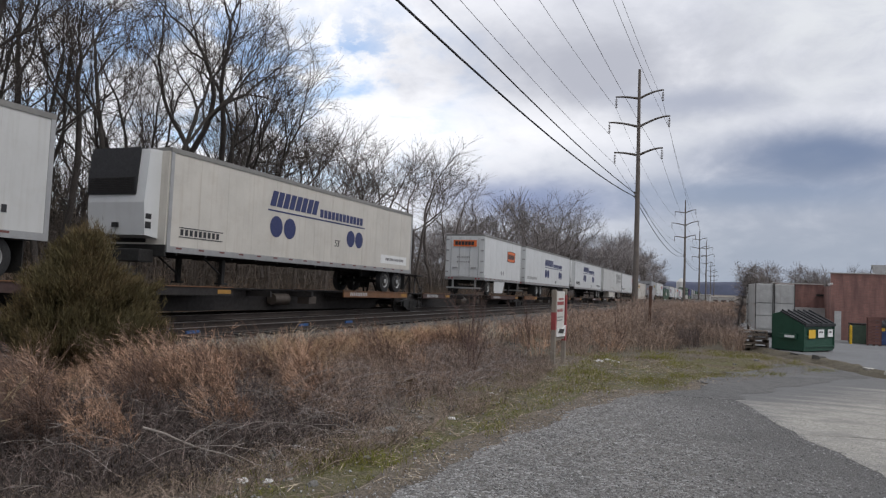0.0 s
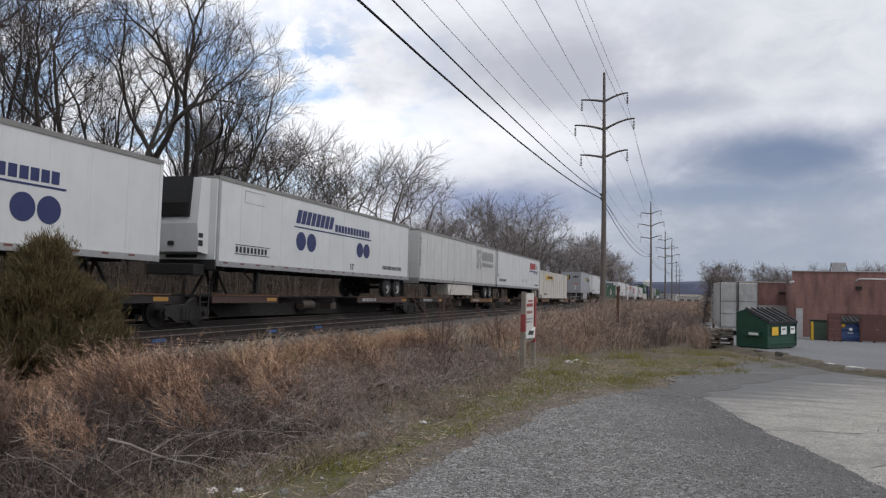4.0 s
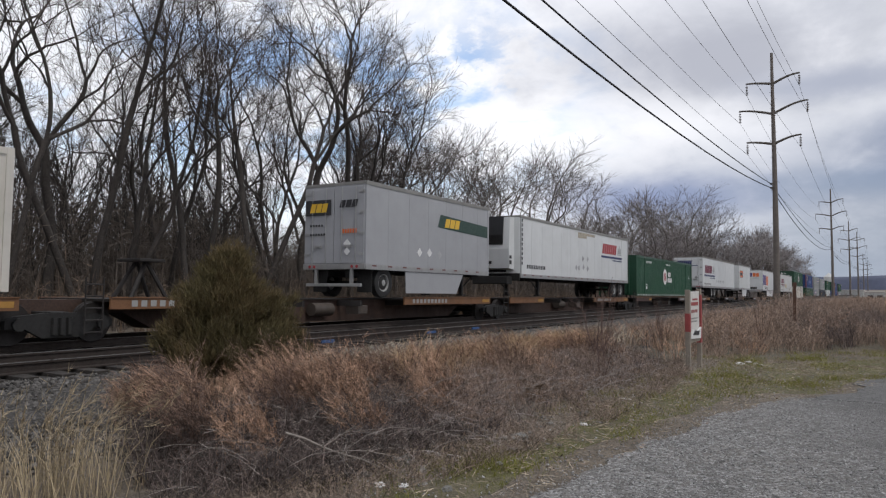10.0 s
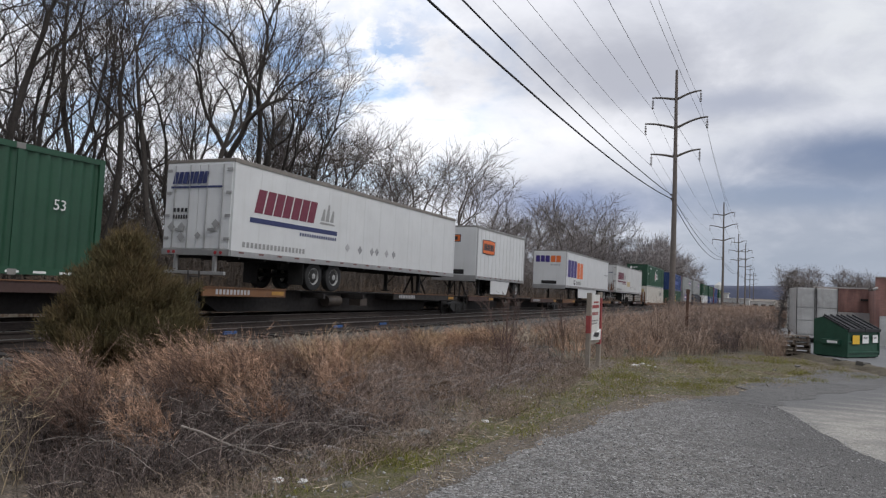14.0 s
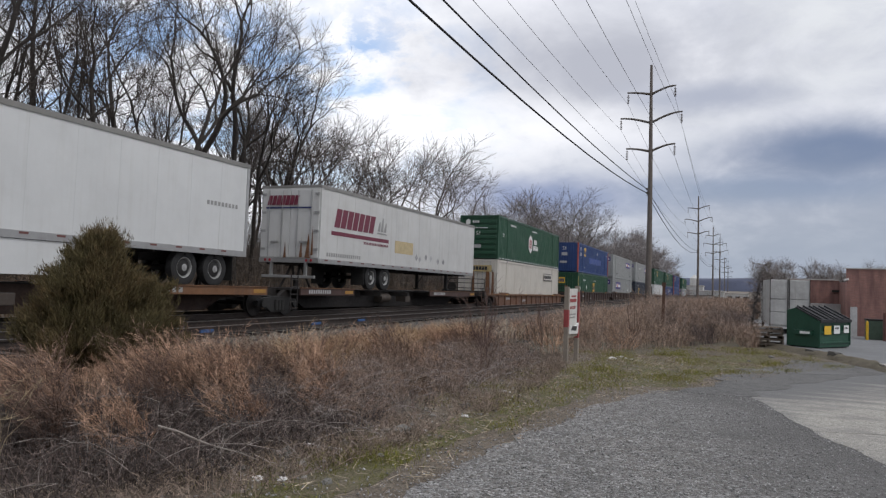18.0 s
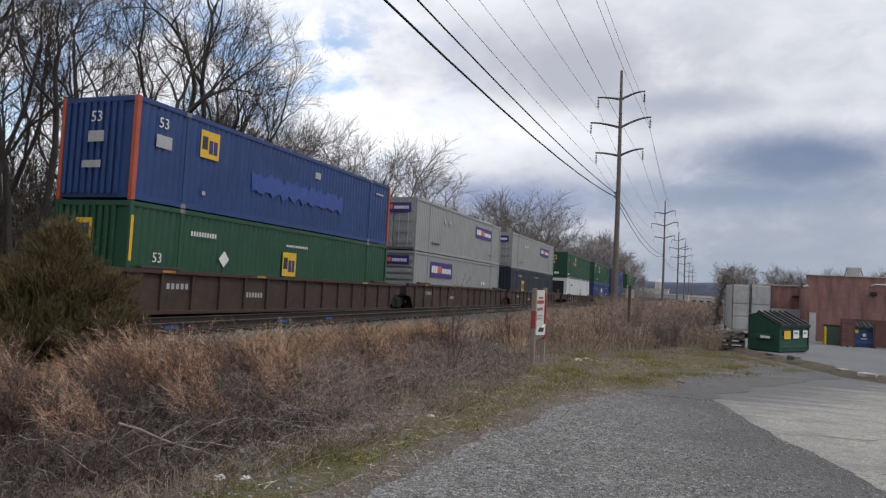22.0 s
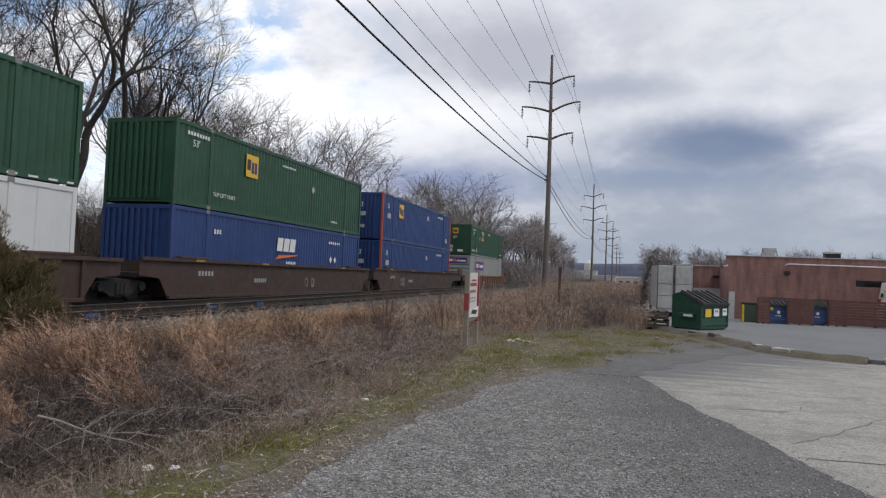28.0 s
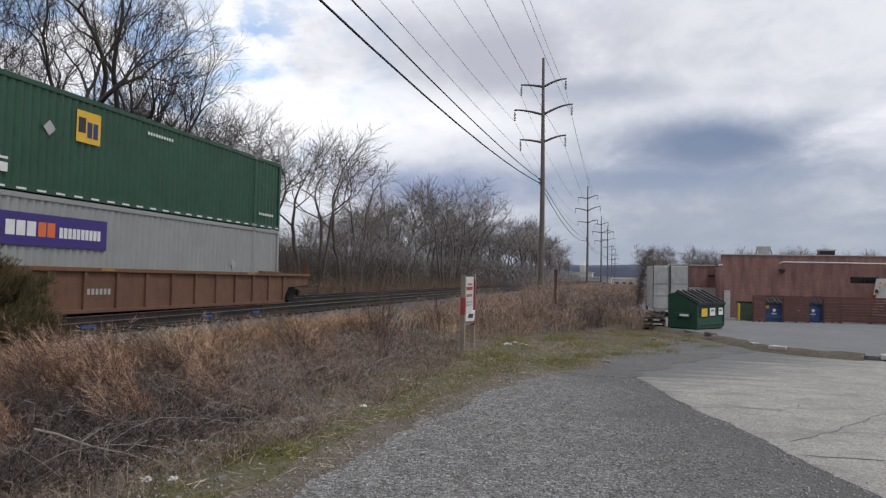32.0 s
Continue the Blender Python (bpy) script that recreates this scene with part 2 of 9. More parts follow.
def raw_mesh(name, verts, faces, material, smooth=False):
    """A mesh from numpy arrays; faces all triangles or all quads."""
    me = bpy.data.meshes.new(name)
    n, k = faces.shape
    me.vertices.add(len(verts))
    me.vertices.foreach_set("co", np.asarray(verts, np.float32).ravel())
    me.loops.add(n * k)
    me.loops.foreach_set("vertex_index", np.asarray(faces, np.int32).ravel())
    me.polygons.add(n)
    me.polygons.foreach_set("loop_start", np.arange(0, n * k, k, dtype=np.int32))
    me.polygons.foreach_set("loop_total", np.full(n, k, np.int32))
    if smooth:
        me.polygons.foreach_set("use_smooth", np.ones(n, bool))
    me.update()
    me.validate()
    if material:
        me.materials.append(material)
    return me


TEXTS = {}


def lettering(text, height, material, parent, at, axes="side", label=""):
    """Readable words as thin letters. axes side: reads along +y on a face towards +x; end: reads along +x on a face towards -y."""
    key = (text, material.name)
    if key not in TEXTS:
        cu = bpy.data.curves.new("lettering", "FONT")
        cu.body, cu.size, cu.extrude, cu.resolution_u = text, 1.0, 0.004, 2
        tmp = bpy.data.objects.new("lettering", cu)
        me = bpy.data.meshes.new_from_object(tmp)
        bpy.data.objects.remove(tmp)
        me.name = "lettering"
        me.materials.clear()
        me.materials.append(material)
        TEXTS[key] = me
    ob = new("lettering", TEXTS[key])
    s = height / 0.72
    rot = Matrix(((0, 0, 1), (1, 0, 0), (0, 1, 0))) if axes == "side" else Matrix(((1, 0, 0), (0, 0, -1), (0, 1, 0)))
    ob.matrix_basis = Matrix.Translation(at) @ rot.to_4x4() @ Matrix.Diagonal((s, s, 1, 1))
    ob.parent = parent
    return tagged(ob, label)


def thing(name, label, category, group="", at=None):
    ob = new(name)
    ob.empty_display_size = 0.2
    if at is not None:
        ob.matrix_basis = at
    return tagged(ob, label, category, group)


MOVING = []          # (thing, where it stands at 16 s along the track, height above the rails)
# ---- ground, surfaces and track ----
def ground_material(name, base, other, pebble, grain=28.0, stone=90.0, bump=0.6, patch=0.35, rough=0.95, light=0.25, stain=None, mid=0.35, fade=None, crisp=(0.36, 0.64), wash=None):
    """Soil, gravel or paving: large patches, small stones of several shades, fine relief."""
    m = bpy.data.materials.new(name)
    m.use_nodes = True
    nt = m.node_tree
    p = nt.nodes["Principled BSDF"]
    co = nt.nodes.new("ShaderNodeTexCoord")

    def tex(kind, s, **kw):
        n = nt.nodes.new(kind)
        n.inputs["Scale"].default_value = s
        for k, v in kw.items():
            n.inputs[k].default_value = v
        nt.links.new(co.outputs["Object"], n.inputs["Vector"])
        return n

    def mixc(fac, a, b):
        x = nt.nodes.new("ShaderNodeMix")
        x.data_type = "RGBA"
        for s, val in ((x.inputs[0], fac), (x.inputs[6], a), (x.inputs[7], b)):
            if isinstance(val, (tuple, float)):
                s.default_value = val
            else:
                nt.links.new(val, s)
        return x.outputs[2]

    def spread(src, lo, hi, a=0.0, b=1.0):
        r = nt.nodes.new("ShaderNodeMapRange")
        for i, val in enumerate((lo, hi, a, b)):
            r.inputs[i + 1].default_value = val
        nt.links.new(src, r.inputs[0])
        return r.outputs[0]

    n1 = tex("ShaderNodeTexNoise", patch, Detail=8.0, Roughness=0.62)
    n2 = tex("ShaderNodeTexNoise", grain, Detail=5.0, Roughness=0.7)
    v = tex("ShaderNodeTexVoronoi", stone)
    col = mixc(spread(n1.outputs["Fac"], *crisp), (*base, 1), (*other, 1))
    col = mixc(spread(n2.outputs["Fac"], 0.35, 0.75, 0.0, 0.6), col, (*(c * 0.55 for c in base), 1))
    vr = nt.nodes.new("ShaderNodeSeparateColor")
    nt.links.new(v.outputs["Color"], vr.inputs[0])
    col = mixc(spread(vr.outputs[0], 0.55, 1.0, 0.0, light * 3), col, (*pebble, 1))
    col = mixc(spread(vr.outputs[1], 0.0, 0.34, 0.8 * min(1.0, light * 4), 0.0), col, (*(c * 0.35 for c in base), 1))
    m1 = tex("ShaderNodeTexNoise", 3.7, Detail=6.0, Roughness=0.7)
    col = mixc(spread(m1.outputs["Fac"], 0.46, 0.72, 0.0, mid), col, (*(c * 0.42 for c in base), 1))
    m2 = tex("ShaderNodeTexNoise", 9.0, Detail=4.0, Roughness=0.65)
    col = mixc(spread(m2.outputs["Fac"], 0.52, 0.74, 0.0, mid), col, (*(min(1, c * 0.9) for c in pebble), 1))
    if fade:
        # loose stones give way to bare worn asphalt towards the slab
        sp = nt.nodes.new("ShaderNodeVectorMath")
        sp.operation = "DOT_PRODUCT"
        sp.inputs[1].default_value = (0.96, 0.27, 0)
        nt.links.new(co.outputs["Object"], sp.inputs[0])
        wob = nt.nodes.new("ShaderNodeMath")
        wob.operation = "MULTIPLY_ADD"
        nt.links.new(n1.outputs["Fac"], wob.inputs[0])
        wob.inputs[1].default_value = 4.5
        nt.links.new(sp.outputs["Value"], wob.inputs[2])
        col = mixc(spread(wob.outputs[0], fade[0] + 2.2, fade[1] + 2.2, 0.0, 0.85), col, (*fade[2], 1))
    if stain:
        mp = nt.nodes.new("ShaderNodeMapping")
        mp.inputs["Scale"].default_value = (0.9, 1.5, 1.0)
        nt.links.new(co.outputs["Object"], mp.inputs[0])
        sn = nt.nodes.new("ShaderNodeTexNoise")
        sn.inputs["Scale"].default_value, sn.inputs["Detail"].default_value, sn.inputs["Roughness"].default_value = 1.5, 9.0, 0.74
        nt.links.new(mp.outputs[0], sn.inputs["Vector"])
        col = mixc(spread(sn.outputs["Fac"], 0.50, 0.62, 0.0, 0.8), col, (*stain, 1))
    if wash:
        # an older coat worn off in streaks towards one corner: direction, from, to, colour
        sp = nt.nodes.new("ShaderNodeVectorMath")
        sp.operation = "DOT_PRODUCT"
        sp.inputs[1].default_value = (*wash[0], 0)
        nt.links.new(co.outputs["Object"], sp.inputs[0])
        wm = nt.nodes.new("ShaderNodeMapping")
        wm.inputs["Rotation"].default_value = (0, 0, radians(-8))
        wm.inputs["Scale"].default_value = (0.34, 3.2, 1.0)
        nt.links.new(co.outputs["Object"], wm.inputs[0])
        wn = nt.nodes.new("ShaderNodeTexNoise")
        wn.inputs["Scale"].default_value, wn.inputs["Detail"].default_value, wn.inputs["Roughness"].default_value = 0.9, 9.0, 0.74
        nt.links.new(wm.outputs[0], wn.inputs["Vector"])
        wob = nt.nodes.new("ShaderNodeMath")
        wob.operation = "MULTIPLY_ADD"
        nt.links.new(wn.outputs["Fac"], wob.inputs[0])
        wob.inputs[1].default_value = 7.0
        nt.links.new(sp.outputs["Value"], wob.inputs[2])
        col = mixc(spread(wob.outputs[0], wash[1] + 3.5, wash[2] + 3.5, 0.0, 0.9), col, (*wash[3], 1))
    nt.links.new(col, p.inputs["Base Color"])
    p.inputs["Roughness"].default_value = rough
    b = nt.nodes.new("ShaderNodeBump")
    b.inputs["Strength"].default_value, b.inputs["Distance"].default_value = bump, 0.03
    add = nt.nodes.new("ShaderNodeMath")
    add.operation = "ADD"
    nt.links.new(n2.outputs["Fac"], add.inputs[0])
    nt.links.new(spread(v.outputs["Distance"], 0.0, 0.6, 0.8, 0.0), add.inputs[1])
    nt.links.new(add.outputs[0], b.inputs["Height"])
    nt.links.new(b.outputs[0], p.inputs["Normal"])
    return m


SOIL = ground_material("leaf_litter_soil", (0.145, 0.116, 0.086), (0.195, 0.16, 0.122), (0.26, 0.225, 0.18), 14, 60, 0.8, 0.9, mid=0.4)
GRAVEL = ground_material("grey_gravel_drive", (0.195, 0.187, 0.175), (0.24, 0.222, 0.198), (0.48, 0.475, 0.465), 24, 42, 1.0, 0.5, 0.95, 0.33, mid=0.6, fade=(1.3, 3.2, (0.124, 0.121, 0.116)))
WORN = ground_material("worn_dark_asphalt", (0.120, 0.117, 0.112), (0.158, 0.154, 0.147), (0.27, 0.27, 0.265), 40, 75, 0.6, 0.6, 0.95, 0.18, mid=0.5)
SLAB = ground_material("weathered_concrete", (0.40, 0.38, 0.335), (0.30, 0.286, 0.255), (0.50, 0.48, 0.44), 26, 60, 0.5, 0.6, 0.9, 0.26, stain=(0.215, 0.207, 0.19), mid=0.42, wash=((-0.8, 0.6), 6.3, 8.0, (0.125, 0.126, 0.127)))
LOT = ground_material("old_grey_asphalt", (0.165, 0.17, 0.174), (0.205, 0.208, 0.21), (0.30, 0.30, 0.30), 40, 110, 0.25, 0.3, 0.95, 0.08, stain=(0.14, 0.14, 0.14), mid=0.2)
TURF = ground_material("thin_mossy_turf", (0.112, 0.110, 0.020), (0.15, 0.122, 0.090), (0.25, 0.21, 0.15), 12, 70, 0.8, 1.25, mid=0.35, crisp=(0.44, 0.60))
BALLAST = ground_material("crushed_stone_ballast", (0.046, 0.042, 0.038), (0.065, 0.058, 0.052), (0.16, 0.148, 0.135), 18, 22, 1.0, 0.8, 0.95, 0.22, mid=0.5)
DIRT = ground_material("dark_dirt_and_dead_grass", (0.105, 0.09, 0.062), (0.15, 0.125, 0.085), (0.20, 0.17, 0.12), 14, 60, 0.7, 1.5, mid=0.3)
KERB = mat("broken_kerb_edge", (0.10, 0.095, 0.085), 0.95, vary=0.2, scale=3, fine=30, bump=0.6)

gx = np.concatenate([[-2500, -1200, -600, -300, -150, -80], np.arange(-50, 51, 2.0), [80, 150, 300, 600, 1200, 2500]])
gy = np.concatenate([[-2500, -1200, -600, -300, -150], np.arange(-80, 161, 4.0), [220, 300, 420, 600, 900, 1500, 2500]])
vx, vy = np.meshgrid(gx, gy, indexing="ij")
vz = GRADE * np.clip(vy, -600, 600)
for i in range(len(gx)):
    for j in range(len(gy)):
        if -45 < gx[i] < 45 and -20 < gy[j] < 120 and gx[i] < -20:
            vz[i, j] += 0.25 * noise.noise((gx[i] * 0.2, gy[j] * 0.2, 0.3))
k = np.arange(len(gx) * len(gy)).reshape(len(gx), len(gy))
quads = np.stack([k[:-1, :-1], k[1:, :-1], k[1:, 1:], k[:-1, 1:]], -1).reshape(-1, 4)
tagged(new("ground", raw_mesh("ground", np.stack([vx, vy, vz], -1).reshape(-1, 3), quads, SOIL, True)), "brown soil with dead leaves and litter", "ground", kind="structure")


def sheet(name, outline, lift, material, label, jitter=0.12, thick=0.0, seed=1, step=0.35):
    """A surface laid on the ground, with a ragged outline; thick: its edge stands that high."""
    rng = random.Random(seed)
    pts = []
    n = len(outline)
    for i in range(n):
        a, b = Vector(outline[i]), Vector(outline[(i + 1) % n])
        m = max(1, int((b - a).length / step)) if (b - a).length < 40 else 1
        for j in range(m):
            q = a.lerp(b, j / m)
            if jitter and m > 1:
                w = noise.noise((q.x * 1.3, q.y * 1.3, seed)) * jitter * 1.6 + rng.uniform(-0.3, 0.3) * jitter
                q = q + Vector((-(b - a).y, (b - a).x)).normalized() * w
            pts.append((q.x, q.y, ground_z(q.x, q.y) + lift))
    bm = bmesh.new()
    f = bm.faces.new([bm.verts.new(q) for q in pts])
    if thick:
        r = bmesh.ops.extrude_face_region(bm, geom=[f])
        bmesh.ops.translate(bm, vec=(0, 0, -thick), verts=[g for g in r["geom"] if isinstance(g, bmesh.types.BMVert)])
    bmesh.ops.triangulate(bm, faces=[f for f in bm.faces if len(f.verts) > 4])
    return tagged(new(name, mesh_of(bm, name, material)), label, "ground", kind="structure")


sheet("turf", [(-3.4, -3), (-2.9, 2), (-2.87, 5.0), (-2.85, 7.0), (-2.5, 9.5), (-2.1, 13.0), (-0.9, 14.0), (-0.5, 16.5), (0.2, 18.2), (1.0, 20.0), (0.6, 24.5), (-1.2, 20.5), (-3.2, 18.8), (-3.4, 15), (-3.5, 11), (-3.35, 8), (-3.5, 5.5), (-3.8, 2), (-4.2, -3)], 0.003, TURF, "thin turf with moss and dead grass beside the drive", 0.14, seed=3, step=0.3)
sheet("gravel_drive", [(-2.7, -30), (-2.55, 2), (-2.5, 5.3), (-2.42, 6.2), (-2.2, 8.7), (-1.85, 11.0), (-1.5, 13.0), (-0.5, 13.5), (1.6, 14.0), (2.6, 8.6), (4.6, 3.2), (8.0, -30)], 0.008, GRAVEL, "loose grey gravel drive", 0.16, seed=5, step=0.2)
sheet("bare_dirt", [(-4.8, 17.6), (-3.6, 19.6), (-2.2, 20.6), (-1.0, 21.6), (0.2, 23.2), (0.9, 25.0), (0.7, 30), (0.2, 40), (-6, 40), (-7.5, 28), (-7.0, 19)], 0.006, DIRT, "dark bare dirt and litter under the brush", 0.15, seed=6, step=0.3)
sheet("asphalt_apron", [(-1.0, 13.0), (-0.5, 14.6), (-0.4, 16.2), (0.1, 18.0), (0.9, 19.9), (1.3, 22.0), (2.3, 22.0), (3.0, 20.6), (3.5, 19.8), (3.0, 19.2), (2.2, 18.2), (1.7, 17.0), (1.2, 15.9), (0.75, 14.9), (0.3, 14.1), (0.0, 13.1)], 0.0160, WORN, "worn dark asphalt apron lapping thinly over the concrete", 0.17, thick=0.014, seed=7, step=0.16)
sheet("concrete_slab", [(0.14, 13.05), (0.55, 11.6), (0.85, 10.2), (1.45, 8.35), (1.76, 6.95), (2.15, 5.9), (3.1, 3.6), (5.0, -20), (40, -20), (40, 17.9), (9.0, 18.2), (5.2, 18.6), (3.6, 20.2), (2.1, 19.0), (1.0, 16.8), (0.3, 14.8)], 0.012, SLAB, "cracked weathered concrete slab", 0.06, thick=0.011, seed=9, step=0.14)
# pale worn film of concrete along the apron's far side
sheet("concrete_film", [(-0.1, 18.2), (0.5, 17.7), (1.4, 18.1), (2.4, 18.7), (2.6, 19.1), (1.4, 18.8), (0.6, 18.5)], 0.0185, SLAB, "thin pale film of concrete on the asphalt", 0.10, thick=0.006, seed=41, step=0.1)
lot_edge = [(0.6, 30.0), (1.0, 27.4), (1.7, 25.7), (2.4, 23.9), (3.0, 22.2), (3.5, 19.9), (4.4, 19.0), (5.6, 18.6), (8.0, 18.5), (40, 18.3), (40, 60), (-0.5, 60), (-0.5, 36)]
sheet("parking_lot", lot_edge, 0.11, LOT, "old grey asphalt parking lot with a broken edge", 0.10, thick=0.2, seed=11)

# broken kerb stones along the lot's edge
KERBWHITE = mat("pale_kerb_concrete", (0.42, 0.40, 0.36), 0.9, vary=0.15, scale=5, fine=40, bump=0.4)
kerb = thing("kerb", "broken concrete and asphalt kerb along the parking lot", "kerb")
tagged(kerb, kind="structure")
rng = random.Random(4)
for i in range(len(lot_edge[2:10]) - 1):
    a, b = Vector(lot_edge[2 + i]), Vector(lot_edge[3 + i])
    n = max(1, int(min((b - a).length, 8) / 0.62))
    for j in range(n):
        q = a + (b - a).normalized() * (j + 0.5) * 0.62
        if not (3.3 < q.x < 3.95 or q.x > 5.4 or rng.random() < 0.22):
            continue
        bm = bmesh.new()
        hw = rng.uniform(0.20, 0.31)
        box_into(bm, -hw, hw, -0.11, 0.10, -0.02, rng.uniform(0.08, 0.14), bevel=0.025)
        for v in bm.verts:
            v.co += Vector((rng.uniform(-1, 1), rng.uniform(-1, 1), rng.uniform(-1, 1))) * 0.015
        st = part("kerb_stone", bm, KERBWHITE if (3.3 < q.x < 3.9 or q.x > 5.4 or rng.random() < 0.12) else KERB, kerb)
        d = b - a
        st.matrix_basis = pose(q.x, q.y - 0.05, ground_z(q.x, q.y) + 0.07, 0, rng.uniform(-3, 3), math.degrees(math.atan2(d.y, d.x)) + rng.uniform(-4, 4))

# low bank of dirt and dead grass along the lot's edge
lane = [Vector(q) for q in [(-0.8, 31.0)] + lot_edge[:8]]
vs, fs, row = [], [], 0
for a, b in zip(lane, lane[1:]):
    n = max(2, int(min((b - a).length, 14) / 0.22))
    side = Vector((-(b - a).y, (b - a).x)).normalized()
    for j in range(n):
        q = a + (b - a) * (j / n) * min(1.0, 14 / (b - a).length)
        for m, (off, up) in enumerate(((0.42, -0.02), (0.22, 0.08), (0.05, 0.15), (-0.10, 0.14), (-0.28, 0.09))):
            w = noise.noise((q.x * 1.7, q.y * 1.7, m * 3.1))
            e = q - side * (off + 0.16 * w)
            vs.append((e.x, e.y, ground_z(e.x, e.y) + up + 0.06 * noise.noise((q.x * 3, q.y * 3, m))))
        if row:
            for m in range(4):
                p0 = (row - 1) * 5 + m
                fs.append((p0, p0 + 5, p0 + 6, p0 + 1))
        row += 1
tagged(new("soil_bank", raw_mesh("soil_bank", np.array(vs), np.array(fs), DIRT, True)), "low bank of dark dirt and dead grass along the parking lot", "ground", kind="structure")

# slab joints and cracks: shallow dark grooves
JOINT = mat("dirt_filled_joint", (0.11, 0.103, 0.088), 0.95, vary=0.2, scale=8)


def groove(name, pts, width, parent=None, seed=0, wander=0.04, label="dirt-filled crack in the concrete"):
    rng = random.Random(seed)
    line = []
    for (ax, ay), (bx, by) in zip(pts, pts[1:]):
        n = max(2, int(math.hypot(bx - ax, by - ay) / 0.18))
        for j in range(n):
            u = j / n
            line.append((ax + (bx - ax) * u + rng.uniform(-wander, wander), ay + (by - ay) * u + rng.uniform(-wander, wander)))
    line.append(pts[-1])
    vs, fs = [], []
    for i, (x, y) in enumerate(line):
        a = line[max(0, i - 1)]
        b = line[min(len(line) - 1, i + 1)]
        d = Vector((b[0] - a[0], b[1] - a[1])).normalized()
        w = width * rng.uniform(0.5, 1.2) * 0.5
        for s in (-1, 1):
            px, py = x - d.y * w * s, y + d.x * w * s
            vs.append((px, py, ground_z(px, py) + 0.0165))
        if i:
            k = 2 * i
            fs.append((k - 2, k - 1, k + 1, k))
    ob = new(name, raw_mesh(name, np.array(vs), np.array(fs), JOINT))
    return tagged(ob, label, "crack", kind="structure")


groove("slab_joint", [(1.7, 7.72), (2.6, 7.79), (6.0, 8.05), (16, 8.4)], 0.022, seed=2, wander=0.015)
groove("slab_joint", [(0.9, 10.22), (1.35, 10.38), (2.1, 10.55)], 0.022, seed=1, wander=0.015)
groove("slab_joint", [(2.3, 5.5), (6.0, 5.6)], 0.035, seed=12, wander=0.02)
groove("slab_crack", [(1.7, 8.35), (2.01, 8.76), (2.29, 9.09), (2.46, 9.49), (2.84, 9.92), (2.99, 10.29), (3.44, 10.85), (4.3, 11.6), (5.4, 11.9)], 0.011, seed=3, wander=0.035)
groove("slab_crack", [(2.29, 9.09), (2.7, 9.2), (3.2, 8.9)], 0.010, seed=4, wander=0.03)
groove("slab_crack", [(2.34, 11.05), (2.28, 10.85), (2.32, 10.67)], 0.012, seed=5, wander=0.02)
groove("slab_crack", [(3.0, 8.2), (3.5, 8.5), (4.4, 8.6), (5.6, 9.6)], 0.012, seed=6, wander=0.04)

# ---- the two tracks ----
def track_tilt(ob):
    ob.matrix_basis = Matrix(((1, 0, 0, 0), (0, 1, 0, 0), (0, GRADE, 1, 0), (0, 0, 0, 1)))
    return ob


Y0, Y1 = -420.0, 560.0
bank = [(-8.0, -0.06), (-8.6, 0.06), (-9.6, 0.20), (-10.35, 0.27), (-13.4, 0.27), (-13.7, 0.23), (-14.0, 0.27), (-17.1, 0.27), (-18.0, 0.20), (-19.6, -0.06)]
ys = np.concatenate([[Y0, -200, -60], np.arange(-20, 60, 1.0), [80, 120, 200, 320, Y1]])
bv, bf = [], []
for i, y in enumerate(ys):
    for j, (x, z) in enumerate(bank):
        w = 0.0 if j in (0, len(bank) - 1) else 1.0
        bv.append((x + 0.35 * noise.noise((x, y * 0.7, 1.5)) * (1 if j < 2 else 0.3), y, z + 0.03 * w * noise.noise((x * 2, y * 1.3, 4.0))))
m = len(bank)
for i in range(len(ys) - 1):
    for j in range(m - 1):
        a = i * m + j
        bf.append((a, a + m, a + m + 1, a + 1))
track_tilt(tagged(new("ballast", raw_mesh("ballast", np.array(bv), np.array(bf), BALLAST, True)), "grey crushed-stone ballast bank", "ballast", kind="structure"))

RAILTOP = mat("polished_rail_head", (0.20, 0.19, 0.18), 0.34, 0.8, vary=0.06, scale=2)
RAILSIDE = mat("rusty_rail_web", (0.030, 0.022, 0.018), 0.8, 0.1, vary=0.25, scale=3, fine=30, bump=0.2)
RAILDULL = mat("dull_rail_head", (0.14, 0.125, 0.115), 0.4, 0.7, vary=0.12, scale=2)
for cx, name, bright in ((NEAR_TRACK_X, "near_track", True), (TRACK_X, "far_track", False)):
    tr = tagged(thing(name, "steel rails of the %s on timber sleepers" % ("empty track" if bright else "track under the train"), "railway track"), kind="structure")
    track_tilt(tr)
    for sx in (-0.7175, 0.7175):
        prof = [(-0.07, 0.33), (0.07, 0.33), (0.07, 0.345), (0.012, 0.365), (0.012, 0.455), (0.036, 0.465), (0.036, 0.492), (-0.036, 0.492), (-0.036, 0.465), (-0.012, 0.455), (-0.012, 0.365), (-0.07, 0.345)]
        bm = bmesh.new()
        poly_into(bm, [(cx + sx + px, Y0, pz) for px, pz in prof], (0, Y1 - Y0, 0))
        r = part("rail", bm, RAILSIDE, tr)
        bm = bmesh.new()
        box_into(bm, cx + sx - 0.034, cx + sx + 0.034, Y0, Y1, 0.490, 0.5)
        part("rail_head", bm, RAILTOP if bright else RAILDULL, r, "shiny worn rail head")
BLUEPAINT = mat("blue_paint_mark", (0.03, 0.085, 0.22), 0.7, vary=0.3, scale=9)
